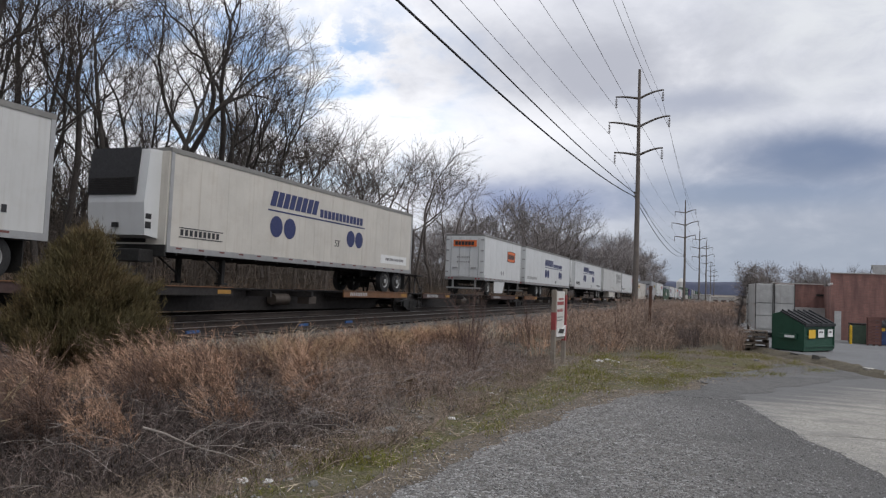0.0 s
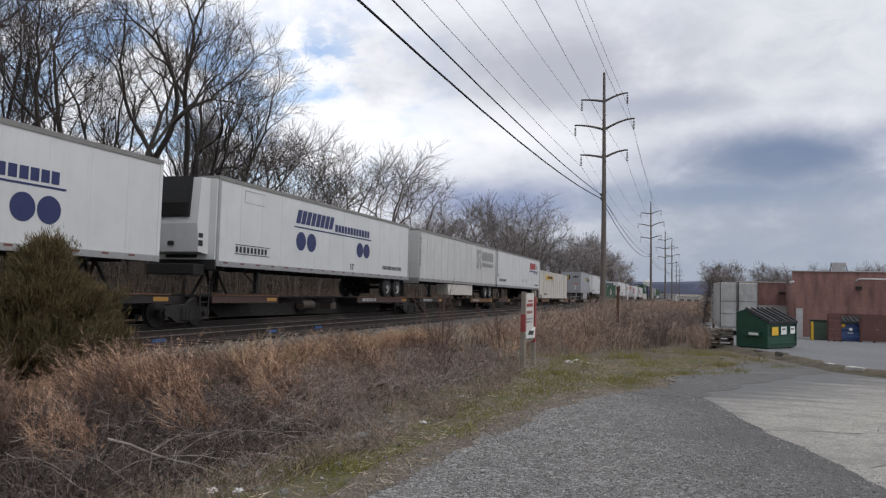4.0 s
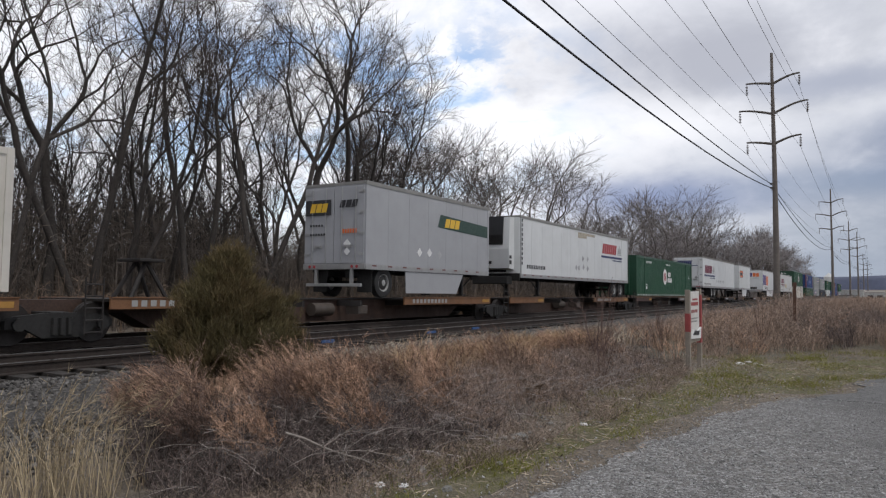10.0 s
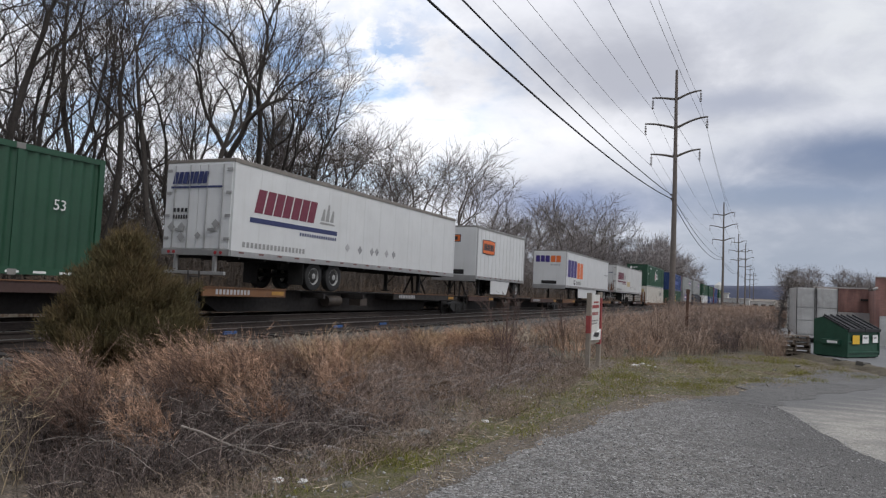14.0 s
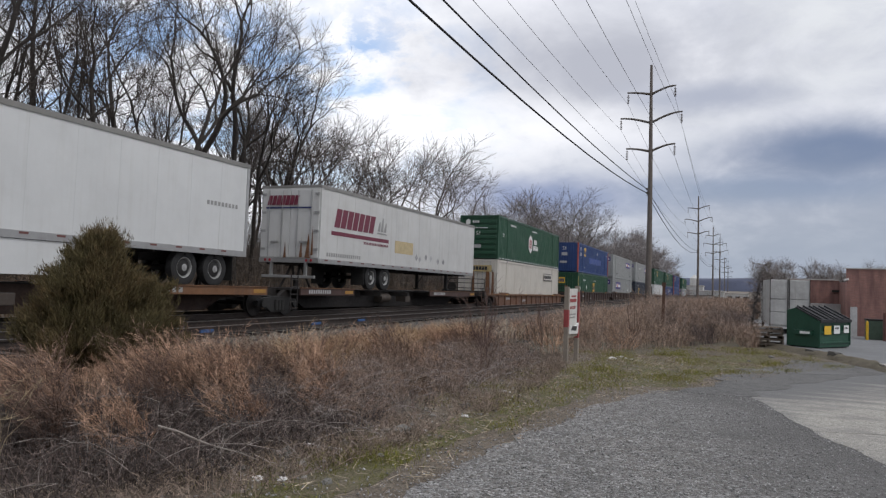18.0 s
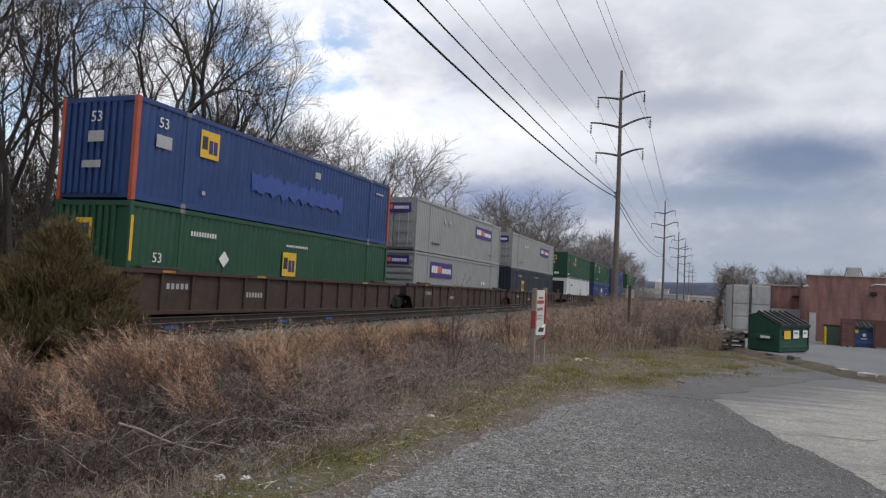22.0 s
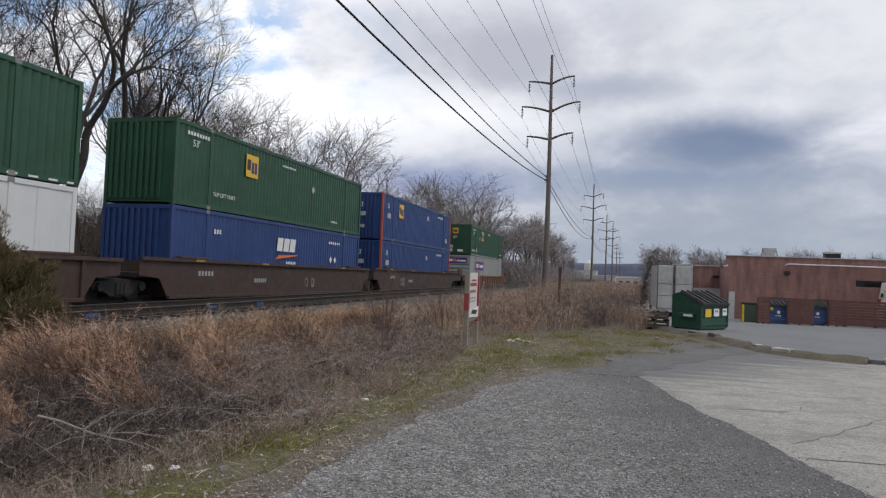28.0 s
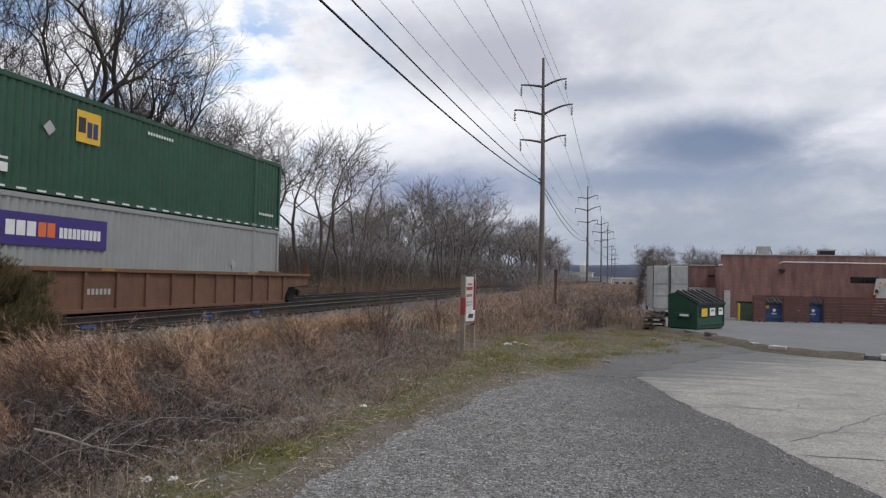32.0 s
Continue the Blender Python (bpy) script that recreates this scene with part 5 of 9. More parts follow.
t = placed(trailer("short grey trailer with black and yellow logo", 8.4, "doors", GREYBOX, wheels_at=[1.15], skirt=(2.3, 6.3)), -60.0, DECK)
decal("band", t, SX, [[(4.35, 2.63), (8.38, 2.48), (8.38, 2.95), (4.55, 3.12)]], LGREEN, "dark green band")
decal("logo", t, SX + 0.004, word(4.85, 2.66, 1.1, 0.34, 3, 0.10, 0.8), LYELLOW, "yellow slanted lettering")
placards(t, SX, [(3.15, 1.62), (3.8, 1.64)], MARKW)
placards(t, SX, [(4.5, 1.60)], MARKG)
decal_end("sign_panel", t, -0.07, [rect(-1.2, -0.1, 2.72, 3.24)], MARKK, "black door sign")
decal_end("logo", t, -0.075, word(-1.02, 2.82, 0.75, 0.3, 3, 0.08, 0.75), LYELLOW)
decal_end("marking", t, -0.07, word(0.25, 2.95, 0.75, 0.24, 3, 0.08, 0.6) + bars(-1.0, 2.35, 0.6, 0.07, 5) + bars(-1.0, 2.05, 0.7, 0.07, 6), MARKK)
decal_end("number_bar", t, -0.07, bars(0.4, 2.1, 0.62, 0.14, 6), LORANGE)
decal_end("hazard_placard", t, -0.07, [diamond(0.6, 1.75, 0.16), diamond(0.6, 1.5, 0.13)], MARKW)

t = placed(trailer("white refrigerated trailer with placards and red logo", 16.15, "reefer", CLEAN), -48.5, DECK)
ship_logo(t, 11.2, 2.62, 0.95, LRED, LNAVY)
decal("marking", t, SX, bars(0.7, 1.36, 2.2, 0.18, 11) + [rect(0.12, 0.26, 3.5 - i * 0.22, 3.64 - i * 0.22) for i in range(10)], MARKK)
placards(t, SX, [(8.0, 2.15), (8.75, 2.15), (7.0, 1.62), (7.4, 1.62), (8.1, 1.68), (8.75, 1.62)])
decal("patched_panel", t, SX, [rect(7.25, 7.95, 3.26, 3.58), rect(7.97, 8.6, 3.28, 3.58)], TANPATCH, "tan weathered patch under the roof edge")
decal("patched_panel", t, SX, [rect(8.62, 9.9, 3.44, 3.58)], TANPATCH, "tan weathered patch under the roof edge")

t = placed(container("dark green container with a white hexagon emblem", GREEN, "plain", 2.75, dashes=MARKW), -30.4, 1.08)
hex_logo(t, 1.31, 7.3, 1.44, 0.66)
decal("marking", t, 1.31, bars(2.3, 2.3, 1.4, 0.14, 10) + bars(7.6, 2.32, 1.3, 0.1, 10) + [rect(2.2, 2.5, 0.75, 0.82), rect(2.2, 2.5, 0.5, 0.68)], MARKW)
lettering("53", 0.24, MARKW, t, (1.31, 14.9, 1.45))

t = placed(trailer("white box trailer with maroon and navy logo, doors leading", 16.15, "doors", CLEAN, wheels_at=[4.4, 5.65], top=mat("taupe_trim", (0.20, 0.18, 0.155), 0.55)), -9.8, DECK)
ship_logo(t, 0.95, 2.3, 1.18, LMAROON, LNAVY)
decal("marking", t, SX, bars(0.5, 1.22, 3.2, 0.16, 17), LGREY)
placards(t, SX, [(6.3, 1.62), (7.2, 1.6), (8.1, 1.6), (8.5, 1.62), (9.3, 1.6), (9.9, 1.6)])
decal_end("logo", t, -0.07, word(-1.0, 3.05, 1.35, 0.36, 7, 0.08, 0.7), LNAVY)
decal_end("rule", t, -0.07, [rect(-1.05, 0.95, 2.92, 2.98)], LNAVY)
decal_end("hazard_placard", t, -0.07, [diamond(-0.95, 1.75, 0.15), diamond(-0.55, 1.75, 0.15), diamond(-0.55, 1.45, 0.15), diamond(0.75, 1.85, 0.15), diamond(0.1, 1.5, 0.12)], LGREY)
decal_end("marking", t, -0.07, bars(-0.9, 2.2, 0.6, 0.12, 4) + bars(-0.9, 2.0, 0.6, 0.12, 6), MARKK)

t = placed(trailer("short white trailer with orange signs, nose leading", 8.2, "nose", CLEAN, seams=0.6, wheels_at=[7.0], skirt=(2.3, 5.5)), 9.4, DECK)
orange_sign(t, SX + 0.012, 0.8, 2.35, 1.9, 0.75)
decal_end("sign_panel", t, -0.035, [rect(-1.15, 0.35, 2.9, 3.3)], MARKK, "dark bordered sign")
decal_end("sign_face", t, -0.04, [rect(-1.11, 0.31, 2.94, 3.26)], LORANGE)
decal_end("logo", t, -0.045, word(-1.0, 3.0, 1.2, 0.2, 6, 0, 0.7), MARKK)

t = placed(trailer("white box trailer with huge purple and orange lettering", 16.15, "nose", CLEAN, skirt=(4.2, 11.0)), 28.0, DECK)
decal("logo", t, SX, word(0.65, 1.75, 2.9, 1.35, 3, 0, 0.78), LPURPLE, "huge purple lettering")
decal("logo_accent", t, SX, word(3.62, 1.72, 2.1, 1.28, 2, 0, 0.78), LORANGE, "huge orange lettering")
decal("marking", t, SX, word(3.3, 1.22, 1.7, 0.28, 6, 0, 0.35), LGREY)
lettering("LIFT", 0.16, MARKK, t, (SX, 2.6, 1.42))
lettering("HERE", 0.16, MARKK, t, (SX, 2.55, 1.2))
decal("web_line", t, SX, bars(14.3, 2.35, 1.4, 0.12, 9), LGREY)
decal_end("logo", t, -0.035, word(-1.1, 2.85, 1.15, 0.5, 3, 0, 0.75), LPURPLE)
decal_end("logo_accent", t, -0.035, word(0.1, 2.85, 0.85, 0.5, 2, 0, 0.75), LORANGE)
decal_end("marking", t, -0.035, bars(0.1, 2.6, 0.8, 0.1, 6), LGREY)
decal("marking", t, SX, [rect(0.12, 0.26, 3.45 - i * 0.2, 3.58 - i * 0.2) for i in range(9)], MARKK)

t = placed(trailer("white box trailer with maroon logo and rust-stained doors", 16.15, "doors", WHITE, wheels_at=[4.2, 5.45]), 48.3, DECK)
ship_logo(t, 0.95, 2.32, 1.16, LMAROON, LMAROON)
decal("marking", t, SX, bars(0.5, 1.2, 2.6, 0.14, 16), LGREY)
decal("patched_panel", t, SX - 0.002, [rect(6.1, 8.0, 1.65, 2.2)], mat("yellowed_patch", (0.52, 0.42, 0.24), 0.6, vary=0.1), "yellowed patch")
placards(t, SX, [(8.4, 1.55), (9.5, 1.62), (10.1, 1.6)], MARKK)
placards(t, SX, [(8.8, 1.5), (11.0, 1.5), (11.7, 1.5)])
decal_end("logo", t, -0.07, word(-1.0, 3.05, 1.35, 0.36, 7, 0.08, 0.7), LMAROON)
decal_end("rule", t, -0.07, [rect(-1.05, 0.95, 2.92, 2.98)], LNAVY)
for k, (a0, b0, w0, h0) in enumerate(((0.85, 1.1, 0.13, 0.9), (-0.15, 1.1, 0.06, 0.6), (0.55, 1.12, 0.07, 0.7), (1.02, 1.2, 0.05, 1.1))):
    decal_end("rust_run", t, -0.066, [[(a0 - w0, b0), (a0 + w0, b0), (a0 + w0 * 0.5, b0 + h0 * 0.6), (a0 + w0 * 0.1, b0 + h0), (a0 - w0 * 0.4, b0 + h0 * 0.5)]], RUSTY)


# -- the double stacks
def stack(s, low, top, gap=0.03, low_h=2.77):
    placed(low, s, 0.27)
    placed(top, s, 0.27 + low_h + gap)
    return low, top


X = 1.31
lo, up = stack(68.9, container("cream-white container with rust-streaked doors in a well car", CREAM, "doors"), container("dark green container with hexagon emblem, upper of a stack", GREEN, "louvred", dashes=MARKW))
decal("sign_panel", lo, X, [rect(11.4, 14.0, 1.72, 2.25)], MARKK)
decal("sign_face", lo, X + 0.003, [rect(11.45, 13.95, 1.77, 2.2)], CREAM)
decal("logo", lo, X + 0.006, word(11.6, 1.87, 2.1, 0.24, 7, 0, 0.65), MARKK)
decal_end("sign_face", lo, -0.12, [rect(-1.0, 0.95, 2.0, 2.4)], mat("faded_yellow_sign", (0.46, 0.36, 0.17), 0.6, vary=0.2, scale=5), "faded yellow sign")
decal_end("logo", lo, -0.125, word(-0.7, 2.1, 1.4, 0.22, 7, 0, 0.65), MARKK)
decal_end("rust_run", lo, -0.118, [[(0.55, 0.5), (0.85, 0.5), (0.8, 2.3), (0.6, 2.3)], [(-0.35, 0.4), (-0.15, 0.4), (-0.2, 2.2), (-0.3, 2.2)], [(0.95, 0.3), (1.15, 0.3), (1.1, 2.0), (1.0, 2.0)]], RUSTY, "brown rust runs")
hex_logo(up, X, 7.4, 1.45, 0.68)
decal_end("emblem", up, -0.03, [[(-0.75 + 0.17 * math.sin(math.pi / 3 * i), 2.35 + 0.2 * math.cos(math.pi / 3 * i)) for i in range(6)]], MARKW)
decal_end("marking", up, -0.03, bars(-0.45, 2.3, 0.5, 0.14, 4) + bars(-0.3, 1.95, 0.9, 0.06, 10) + bars(-0.9, 0.75, 0.3, 0.1, 2), MARKW)
decal_end("notice_panel", up, -0.03, [rect(-0.35, 0.15, 0.7, 0.92)], MARKG)
lettering("53", 0.22, MARKW, up, (-0.2, -0.03, 1.55), "end")
lettering("53", 0.22, MARKW, up, (X, 0.9, 1.5))
decal("marking", up, X, bars(2.5, 2.3, 1.3, 0.12, 9) + bars(7.8, 2.35, 1.2, 0.09, 10), MARKW)

lo, up = stack(92.9, container("dark green container with yellow square signs in a well car", GREEN, "plain"), container("blue container with orange-red corner posts, upper of a stack", BLUE, "plain", posts_red=True))
yellow_square(up, X, 2.55, 1.62, 0.82)
decal("repaint_patch", up, X - 0.001, [[(5.2 + 6.3 * i / 30 + 0.08 * math.sin(i * 2.7), 1.0 + 0.09 * math.sin(i * 1.9) + 0.05 * math.sin(i * 4.1)) for i in range(31)] + [(11.5 - 6.3 * i / 30 + 0.08 * math.sin(i * 3.1), 1.6 + 0.10 * math.sin(i * 2.3) + 0.05 * math.sin(i * 5.3)) for i in range(31)]], BLUE2, "brighter blue repainted patch")
lettering("53", 0.30, MARKW, up, (X, 0.8, 2.1))
lettering("53", 0.30, MARKW, up, (-0.25, -0.03, 2.1), "end")
decal_end("notice_panel", up, -0.03, [rect(-0.3, 0.25, 1.55, 1.85), rect(-0.45, 0.2, 0.85, 1.05)], MARKG)
decal("notice_panel", up, X, [rect(0.75, 1.35, 1.55, 1.9), rect(9.2, 9.6, 2.05, 2.3), rect(2.75, 2.9, 0.5, 0.62), rect(14.6, 15.4, 2.2, 2.28)], MARKG)
yellow_square(lo, X, 7.3, 1.05, 0.85)
decal("hazard_placard", lo, X, [diamond(4.0, 1.45, 0.26)], MARKW)
decal("marking", lo, X, bars(2.4, 2.05, 1.2, 0.14, 10) + bars(7.5, 2.1, 1.5, 0.08, 12), MARKW)
lettering("53", 0.28, MARKW, lo, (X, 0.9, 1.2))
yellow_square_end(lo, -0.03, -0.5, 1.75, 0.55)
decal("yellow_strip", lo, X + 0.01, [rect(0.03, 0.13, 1.2, 2.4)], LYELLOW)

lo, up = stack(112.5, container("pale grey container with purple sign in a well car", SILVER, "louvred"), container("pale grey container with purple signs and doors leading", SILVER, "doors"))
purple_sign(up, X, 10.2, 1.55, 3.6, 0.72)
purple_sign(lo, X, 2.3, 1.5, 3.6, 0.85)
purple_sign_end(up, -0.12, -1.0, 2.0, 2.0, 0.48)
purple_sign_end(lo, -0.03, -1.0, 2.05, 2.0, 0.48)
placards(up, X, [(4.3, 1.95), (5.1, 1.95)], MARKG)
placards(lo, X, [(12.0, 1.4), (12.5, 1.4)], MARKW)
decal("marking", up, X, bars(2.3, 0.5, 1.3, 0.12, 9) + bars(13.2, 0.5, 1.0, 0.08, 9), MARKK)

lo, up = stack(132.2, container("navy container with yellow square sign in a well car", NAVY, "plain"), container("pale grey container with purple signs, upper of a stack", SILVER, "doors"))
purple_sign(up, X, 10.1, 1.55, 3.6, 0.72)
purple_sign_end(up, -0.12, -1.0, 2.0, 2.0, 0.48)
placards(up, X, [(4.3, 1.95), (5.1, 1.95)], MARKW)
yellow_square(lo, X, 3.4, 1.05, 0.85)
yellow_square_end(lo, -0.03, -0.9, 1.3, 0.7)
decal("marking", lo, X, bars(2.3, 2.2, 1.3, 0.14, 9) + bars(8.0, 2.25, 1.6, 0.08, 12), MARKG)
decal("marking", up, X, bars(2.6, 0.5, 1.0, 0.1, 7), MARKK)

lo, up = stack(156.0, container("white refrigerated container with hexagon emblem in a well car", CLEAN, "reefer", ribbed=False), container("dark green container with yellow square sign, upper of a stack", GREEN, "plain", dashes=MARKW))
yellow_square(up, X, 4.6, 1.5, 0.85)
yellow_square_end(up, -0.03, -0.4, 1.95, 0.5)
lettering("53'", 0.24, MARKW, up, (-0.35, -0.03, 1.55), "end")
lettering("53", 0.22, MARKW, up, (X, 1.0, 1.9))
decal("hazard_placard", up, X, [diamond(3.7, 1.75, 0.18)], MARKG)
decal_end("hazard_placard", up, -0.03, [diamond(-0.85, 1.6, 0.2)], MARKG)
decal_end("notice_panel", up, -0.03, [rect(-0.1, 0.4, 0.4, 0.62)], MARKW)
lettering("TOP LIFT ONLY", 0.15, MARKW, up, (X, 0.35, 0.35))
decal("emblem", lo, X, [[(8.0 + 0.4 * math.sin(math.pi / 3 * i), 1.35 + 0.46 * math.cos(math.pi / 3 * i)) for i in range(6)]], LGREY)
decal("emblem_face", lo, X + 0.004, [[(8.0 + 0.33 * math.sin(math.pi / 3 * i), 1.35 + 0.38 * math.cos(math.pi / 3 * i)) for i in range(6)]], MARKW)
decal("logo", lo, X, word(8.7, 1.35, 1.0, 0.34, 3, 0, 0.6) + word(8.6, 0.95, 1.4, 0.3, 5, 0, 0.5), LGREY)
decal("marking", lo, X, bars(2.4, 2.0, 1.5, 0.14, 10), MARKK)

lo, up = stack(176.2, container("blue container with white lettering and orange sweep in a well car", BLUE, "plain"), container("dark green container with yellow square sign, upper of two", GREEN, "plain"))
yellow_square(up, X, 4.3, 1.5, 0.85)
lettering("53'", 0.24, MARKW, up, (X, 0.9, 2.0))
lettering("TOP LIFT ONLY", 0.15, MARKW, up, (X, 2.2, 0.5))
decal("hazard_placard", up, X, [diamond(10.2, 1.7, 0.18)], MARKG)
decal("marking", up, X, bars(0.6, 2.35, 1.3, 0.12, 8) + bars(7.2, 2.3, 1.2, 0.08, 10) + bars(12.3, 0.4, 0.8, 0.08, 8), MARKW)
decal("logo", lo, X, word(7.0, 1.6, 1.7, 0.55, 3, 0.1, 0.6) + bars(7.9, 1.05, 0.9, 0.14, 6), MARKW, "white company lettering")
decal("sweep", lo, X, [[(6.9, 1.25), (8.9, 1.45), (8.9, 1.5), (7.2, 1.42)]], LORANGE, "orange sweep")
placards(lo, X, [(12.5, 1.4), (13.0, 1.4)], MARKW)
decal("marking", lo, X, bars(2.4, 2.0, 0.5, 0.16, 3) + bars(12.2, 2.15, 1.4, 0.12, 6), MARKW)

lo, up = stack(195.9, container("blue container with orange-red posts in a well car", BLUE, "plain", posts_red=True), container("blue container with yellow square sign and orange-red posts", BLUE, "plain", posts_red=True))
yellow_square(up, X, 3.0, 1.55, 0.85)
for b in (lo, up):
    lettering("53", 0.28, MARKW, b, (X, 0.8, 1.95))
    lettering("53", 0.28, MARKW, b, (-0.3, -0.03, 1.95), "end")
    decal("notice_panel", b, X, [rect(0.8, 1.4, 1.35, 1.65), rect(9.3, 9.7, 1.9, 2.2)], MARKG)
    decal_end("notice_panel", b, -0.03, [rect(-0.35, 0.25, 1.4, 1.65), rect(-0.45, 0.2, 0.7, 0.9)], MARKG)
    decal("marking", b, X, bars(12.2, 2.3, 1.4, 0.12, 9) + bars(14.6, 0.6, 0.5, 0.3, 2), MARKW)

lo, up = stack(219.8, container("pale grey container with purple sign in the last well car", SILVER, "louvred"), container("dark green container with yellow square sign on the last car", GREEN, "plain", dashes=MARKW))
yellow_square(up, X, 4.6, 1.55, 0.85)
yellow_square_end(up, -0.03, -0.45, 1.95, 0.5)
lettering("53'", 0.24, MARKW, up, (-0.4, -0.03, 1.5), "end")
lettering("53", 0.22, MARKW, up, (X, 0.9, 1.95))
lettering("TOP LIFT ONLY", 0.15, MARKW, up, (X, 0.35, 0.4))
decal("hazard_placard", up, X, [diamond(3.7, 1.7, 0.2)], MARKG)
decal_end("hazard_placard", up, -0.03, [diamond(-0.95, 1.55, 0.2)], MARKG)
decal_end("notice_panel", up, -0.03, [rect(0.05, 0.55, 0.3, 0.5)] + [rect(-0.95, -0.4, 0.3 + i * 0.13, 0.36 + i * 0.13) for i in range(5)], MARKW)
decal("marking", up, X, bars(0.7, 2.3, 1.1, 0.12, 7) + bars(7.5, 2.3, 1.3, 0.09, 10) + [rect(2.25, 2.5, 0.7, 0.76), rect(2.25, 2.5, 0.4, 0.62)] + bars(14.4, 0.5, 1.2, 0.1, 8), MARKW)
purple_sign(lo, X, 2.3, 1.5, 3.6, 0.8)
purple_sign_end(lo, -0.03, -1.0, 2.05, 2.0, 0.48)
placards(lo, X, [(12.6, 1.3)], LGREY)

# -- the rail cars under them
for i, (a, b) in enumerate(((-234, -215), (-215, -195.2), (-195.2, -176.7), (-176.7, -157.4), (-157.4, -138.7), (-138.7, -120.8), (-120.8, -104.0), (-104.0, -87.2), (-87.2, -69.8), (-69.8, -50.6), (-50.6, -31.7), (-31.7, -11.8), (-11.8, 7.4), (7.4, 26.2), (26.2, 46.2), (46.2, 65.6))):
    placed(spine_car(b - a, i), a, 0.0)
SPRAY = mat("faded_tan_spray_paint", (0.20, 0.165, 0.12), 0.7, vary=0.35, scale=3, fine=20)
RUST2 = mat("orange_rust_well_steel", (0.15, 0.074, 0.044), 0.65, vary=0.16, scale=1.2, fine=18, bump=0.1, streak=0.4, streak_color=(0.06, 0.035, 0.025))
WELLS = ((66.2, 88.6, 68.9, 0.85, RUST2, True, True), (88.9, 110.9, 92.9, 1.22, BROWN, True, False), (110.9, 130.5, 112.5, 1.30, BROWN, False, False), (130.5, 152.0, 132.2, 1.28, REDBROWN, False, True),
         (152.2, 174.2, 156.0, 1.20, BROWN, True, False), (174.2, 194.0, 176.2, 1.28, BROWN, False, False), (194.0, 216.0, 195.9, 1.35, BROWN, False, True), (216.2, 239.0, 219.8, 1.22, RUST2, True, True))
for i, (a, b, c, top, paint, e0, e1) in enumerate(WELLS):
    placed(well_car(b - a, top, paint, e0, e1, (c - a - 0.12, c - a + 16.3), (0, 2, 4, 7, 8, 10, 11, 0)[i], i in (5, 6)), a, 0.0)
    if i in (4, 5, 6):
        car_ = bpy.data.objects["well_car.%03d" % i]
        scrawl(car_, 1.53 if i == 4 else 1.456, (5.0, 11.3, 5.2)[i - 4], 0.36, (5.4, 1.3, 0.9)[i - 4], (0.78, 0.45, 0.55)[i - 4], 30 + i, SPRAY if i == 4 else MARKG)
# ---- power line ----
POLE = mat("weathered_pole_wood", (0.14, 0.12, 0.105), 0.85, vary=0.18, scale=2, fine=30, bump=0.3, streak=0.3, streak_color=(0.05, 0.04, 0.034))
ARM = mat("weathered_arm_steel", (0.12, 0.105, 0.09), 0.7, 0.2, vary=0.15, scale=4)
INSUL = mat("brown_glazed_insulator", (0.09, 0.065, 0.055), 0.25, vary=0.1, scale=8)
WIRE = mat("dull_cable", (0.03, 0.03, 0.032), 0.6, 0.3, vary=0.05)
ARMS = ((22.5, 2.4, 0.75, 0.30), (19.55, 3.06, 1.0, 0.60), (16.62, 2.42, 0.70, 0.36))   # height above ground, reach, rise right, rise left


def power_pole(x, y, height=25.2):
    th = thing("power_pole", "tall weathered transmission pole with three pairs of arms", "power pole", "poles of the power line", Matrix.Translation((x, y, ground_z(x, y))))
    bm = bmesh.new()
    n = 14
    tube_into(bm, [(0.05 * math.sin(height * i / n * 0.17), 0, height * i / n - 0.02) for i in range(n + 1)], [0.33 - 0.20 * i / n for i in range(n + 1)], 14)
    part("shaft", bm, POLE, th, smooth=True)
    for z, reach, up_r, up_l in ARMS:
        for s, up in ((1, up_r), (-1, up_l)):
            bm = bmesh.new()
            line = [Vector((s * reach * j / 8, 0, z - 0.35 + up * math.sin(j / 8 * math.pi * 0.5))) for j in range(9)]
            tube_into(bm, line, [0.13 - 0.05 * j / 8 for j in range(9)])
            prev = line[-1]
            arm = part("cross_arm", bm, ARM, th, "curved steel arm", smooth=True)
            bm = bmesh.new()
            tip = prev - Vector((s * 0.08, 0, 0.05))
            cyl_into(bm, tip, tip - Vector((0, 0, 1.15)), 0.02, seg=6)
            for j in range(6):
                zz = tip.z - 0.2 - j * 0.155
                cyl_into(bm, (tip.x, 0, zz), (tip.x, 0, zz - 0.07), 0.05, 0.135, 12)
            part("insulator", bm, INSUL, arm, "string of brown insulator discs")
    bm = bmesh.new()
    for i in range(26):
        z = 3.0 + i * 0.8
        cyl_into(bm, (0.0, -0.2 * (-1) ** i, z), (0.35 * (-1) ** i, -0.2 * (-1) ** i, z), 0.014, seg=5)
    tagged(part("step_bolt", bm, ARM, th), kind="stuff")
    bm = bmesh.new()
    for z in (12.05, 12.45):
        box_into(bm, -0.38, 0.0, -0.1, 0.1, z - 0.08, z + 0.08, bevel=0.02)
    part("cable_bracket", bm, ARM, th)
    return th


POLES = [(-9.0, -27.0), (-8.75, 75.0), (-9.5, 177.0), (-9.0, 256.0), (-8.0, 300.0), (-9.4, 450.0), (-9.0, 540.0)]
for x, y in POLES:
    power_pole(x, y)


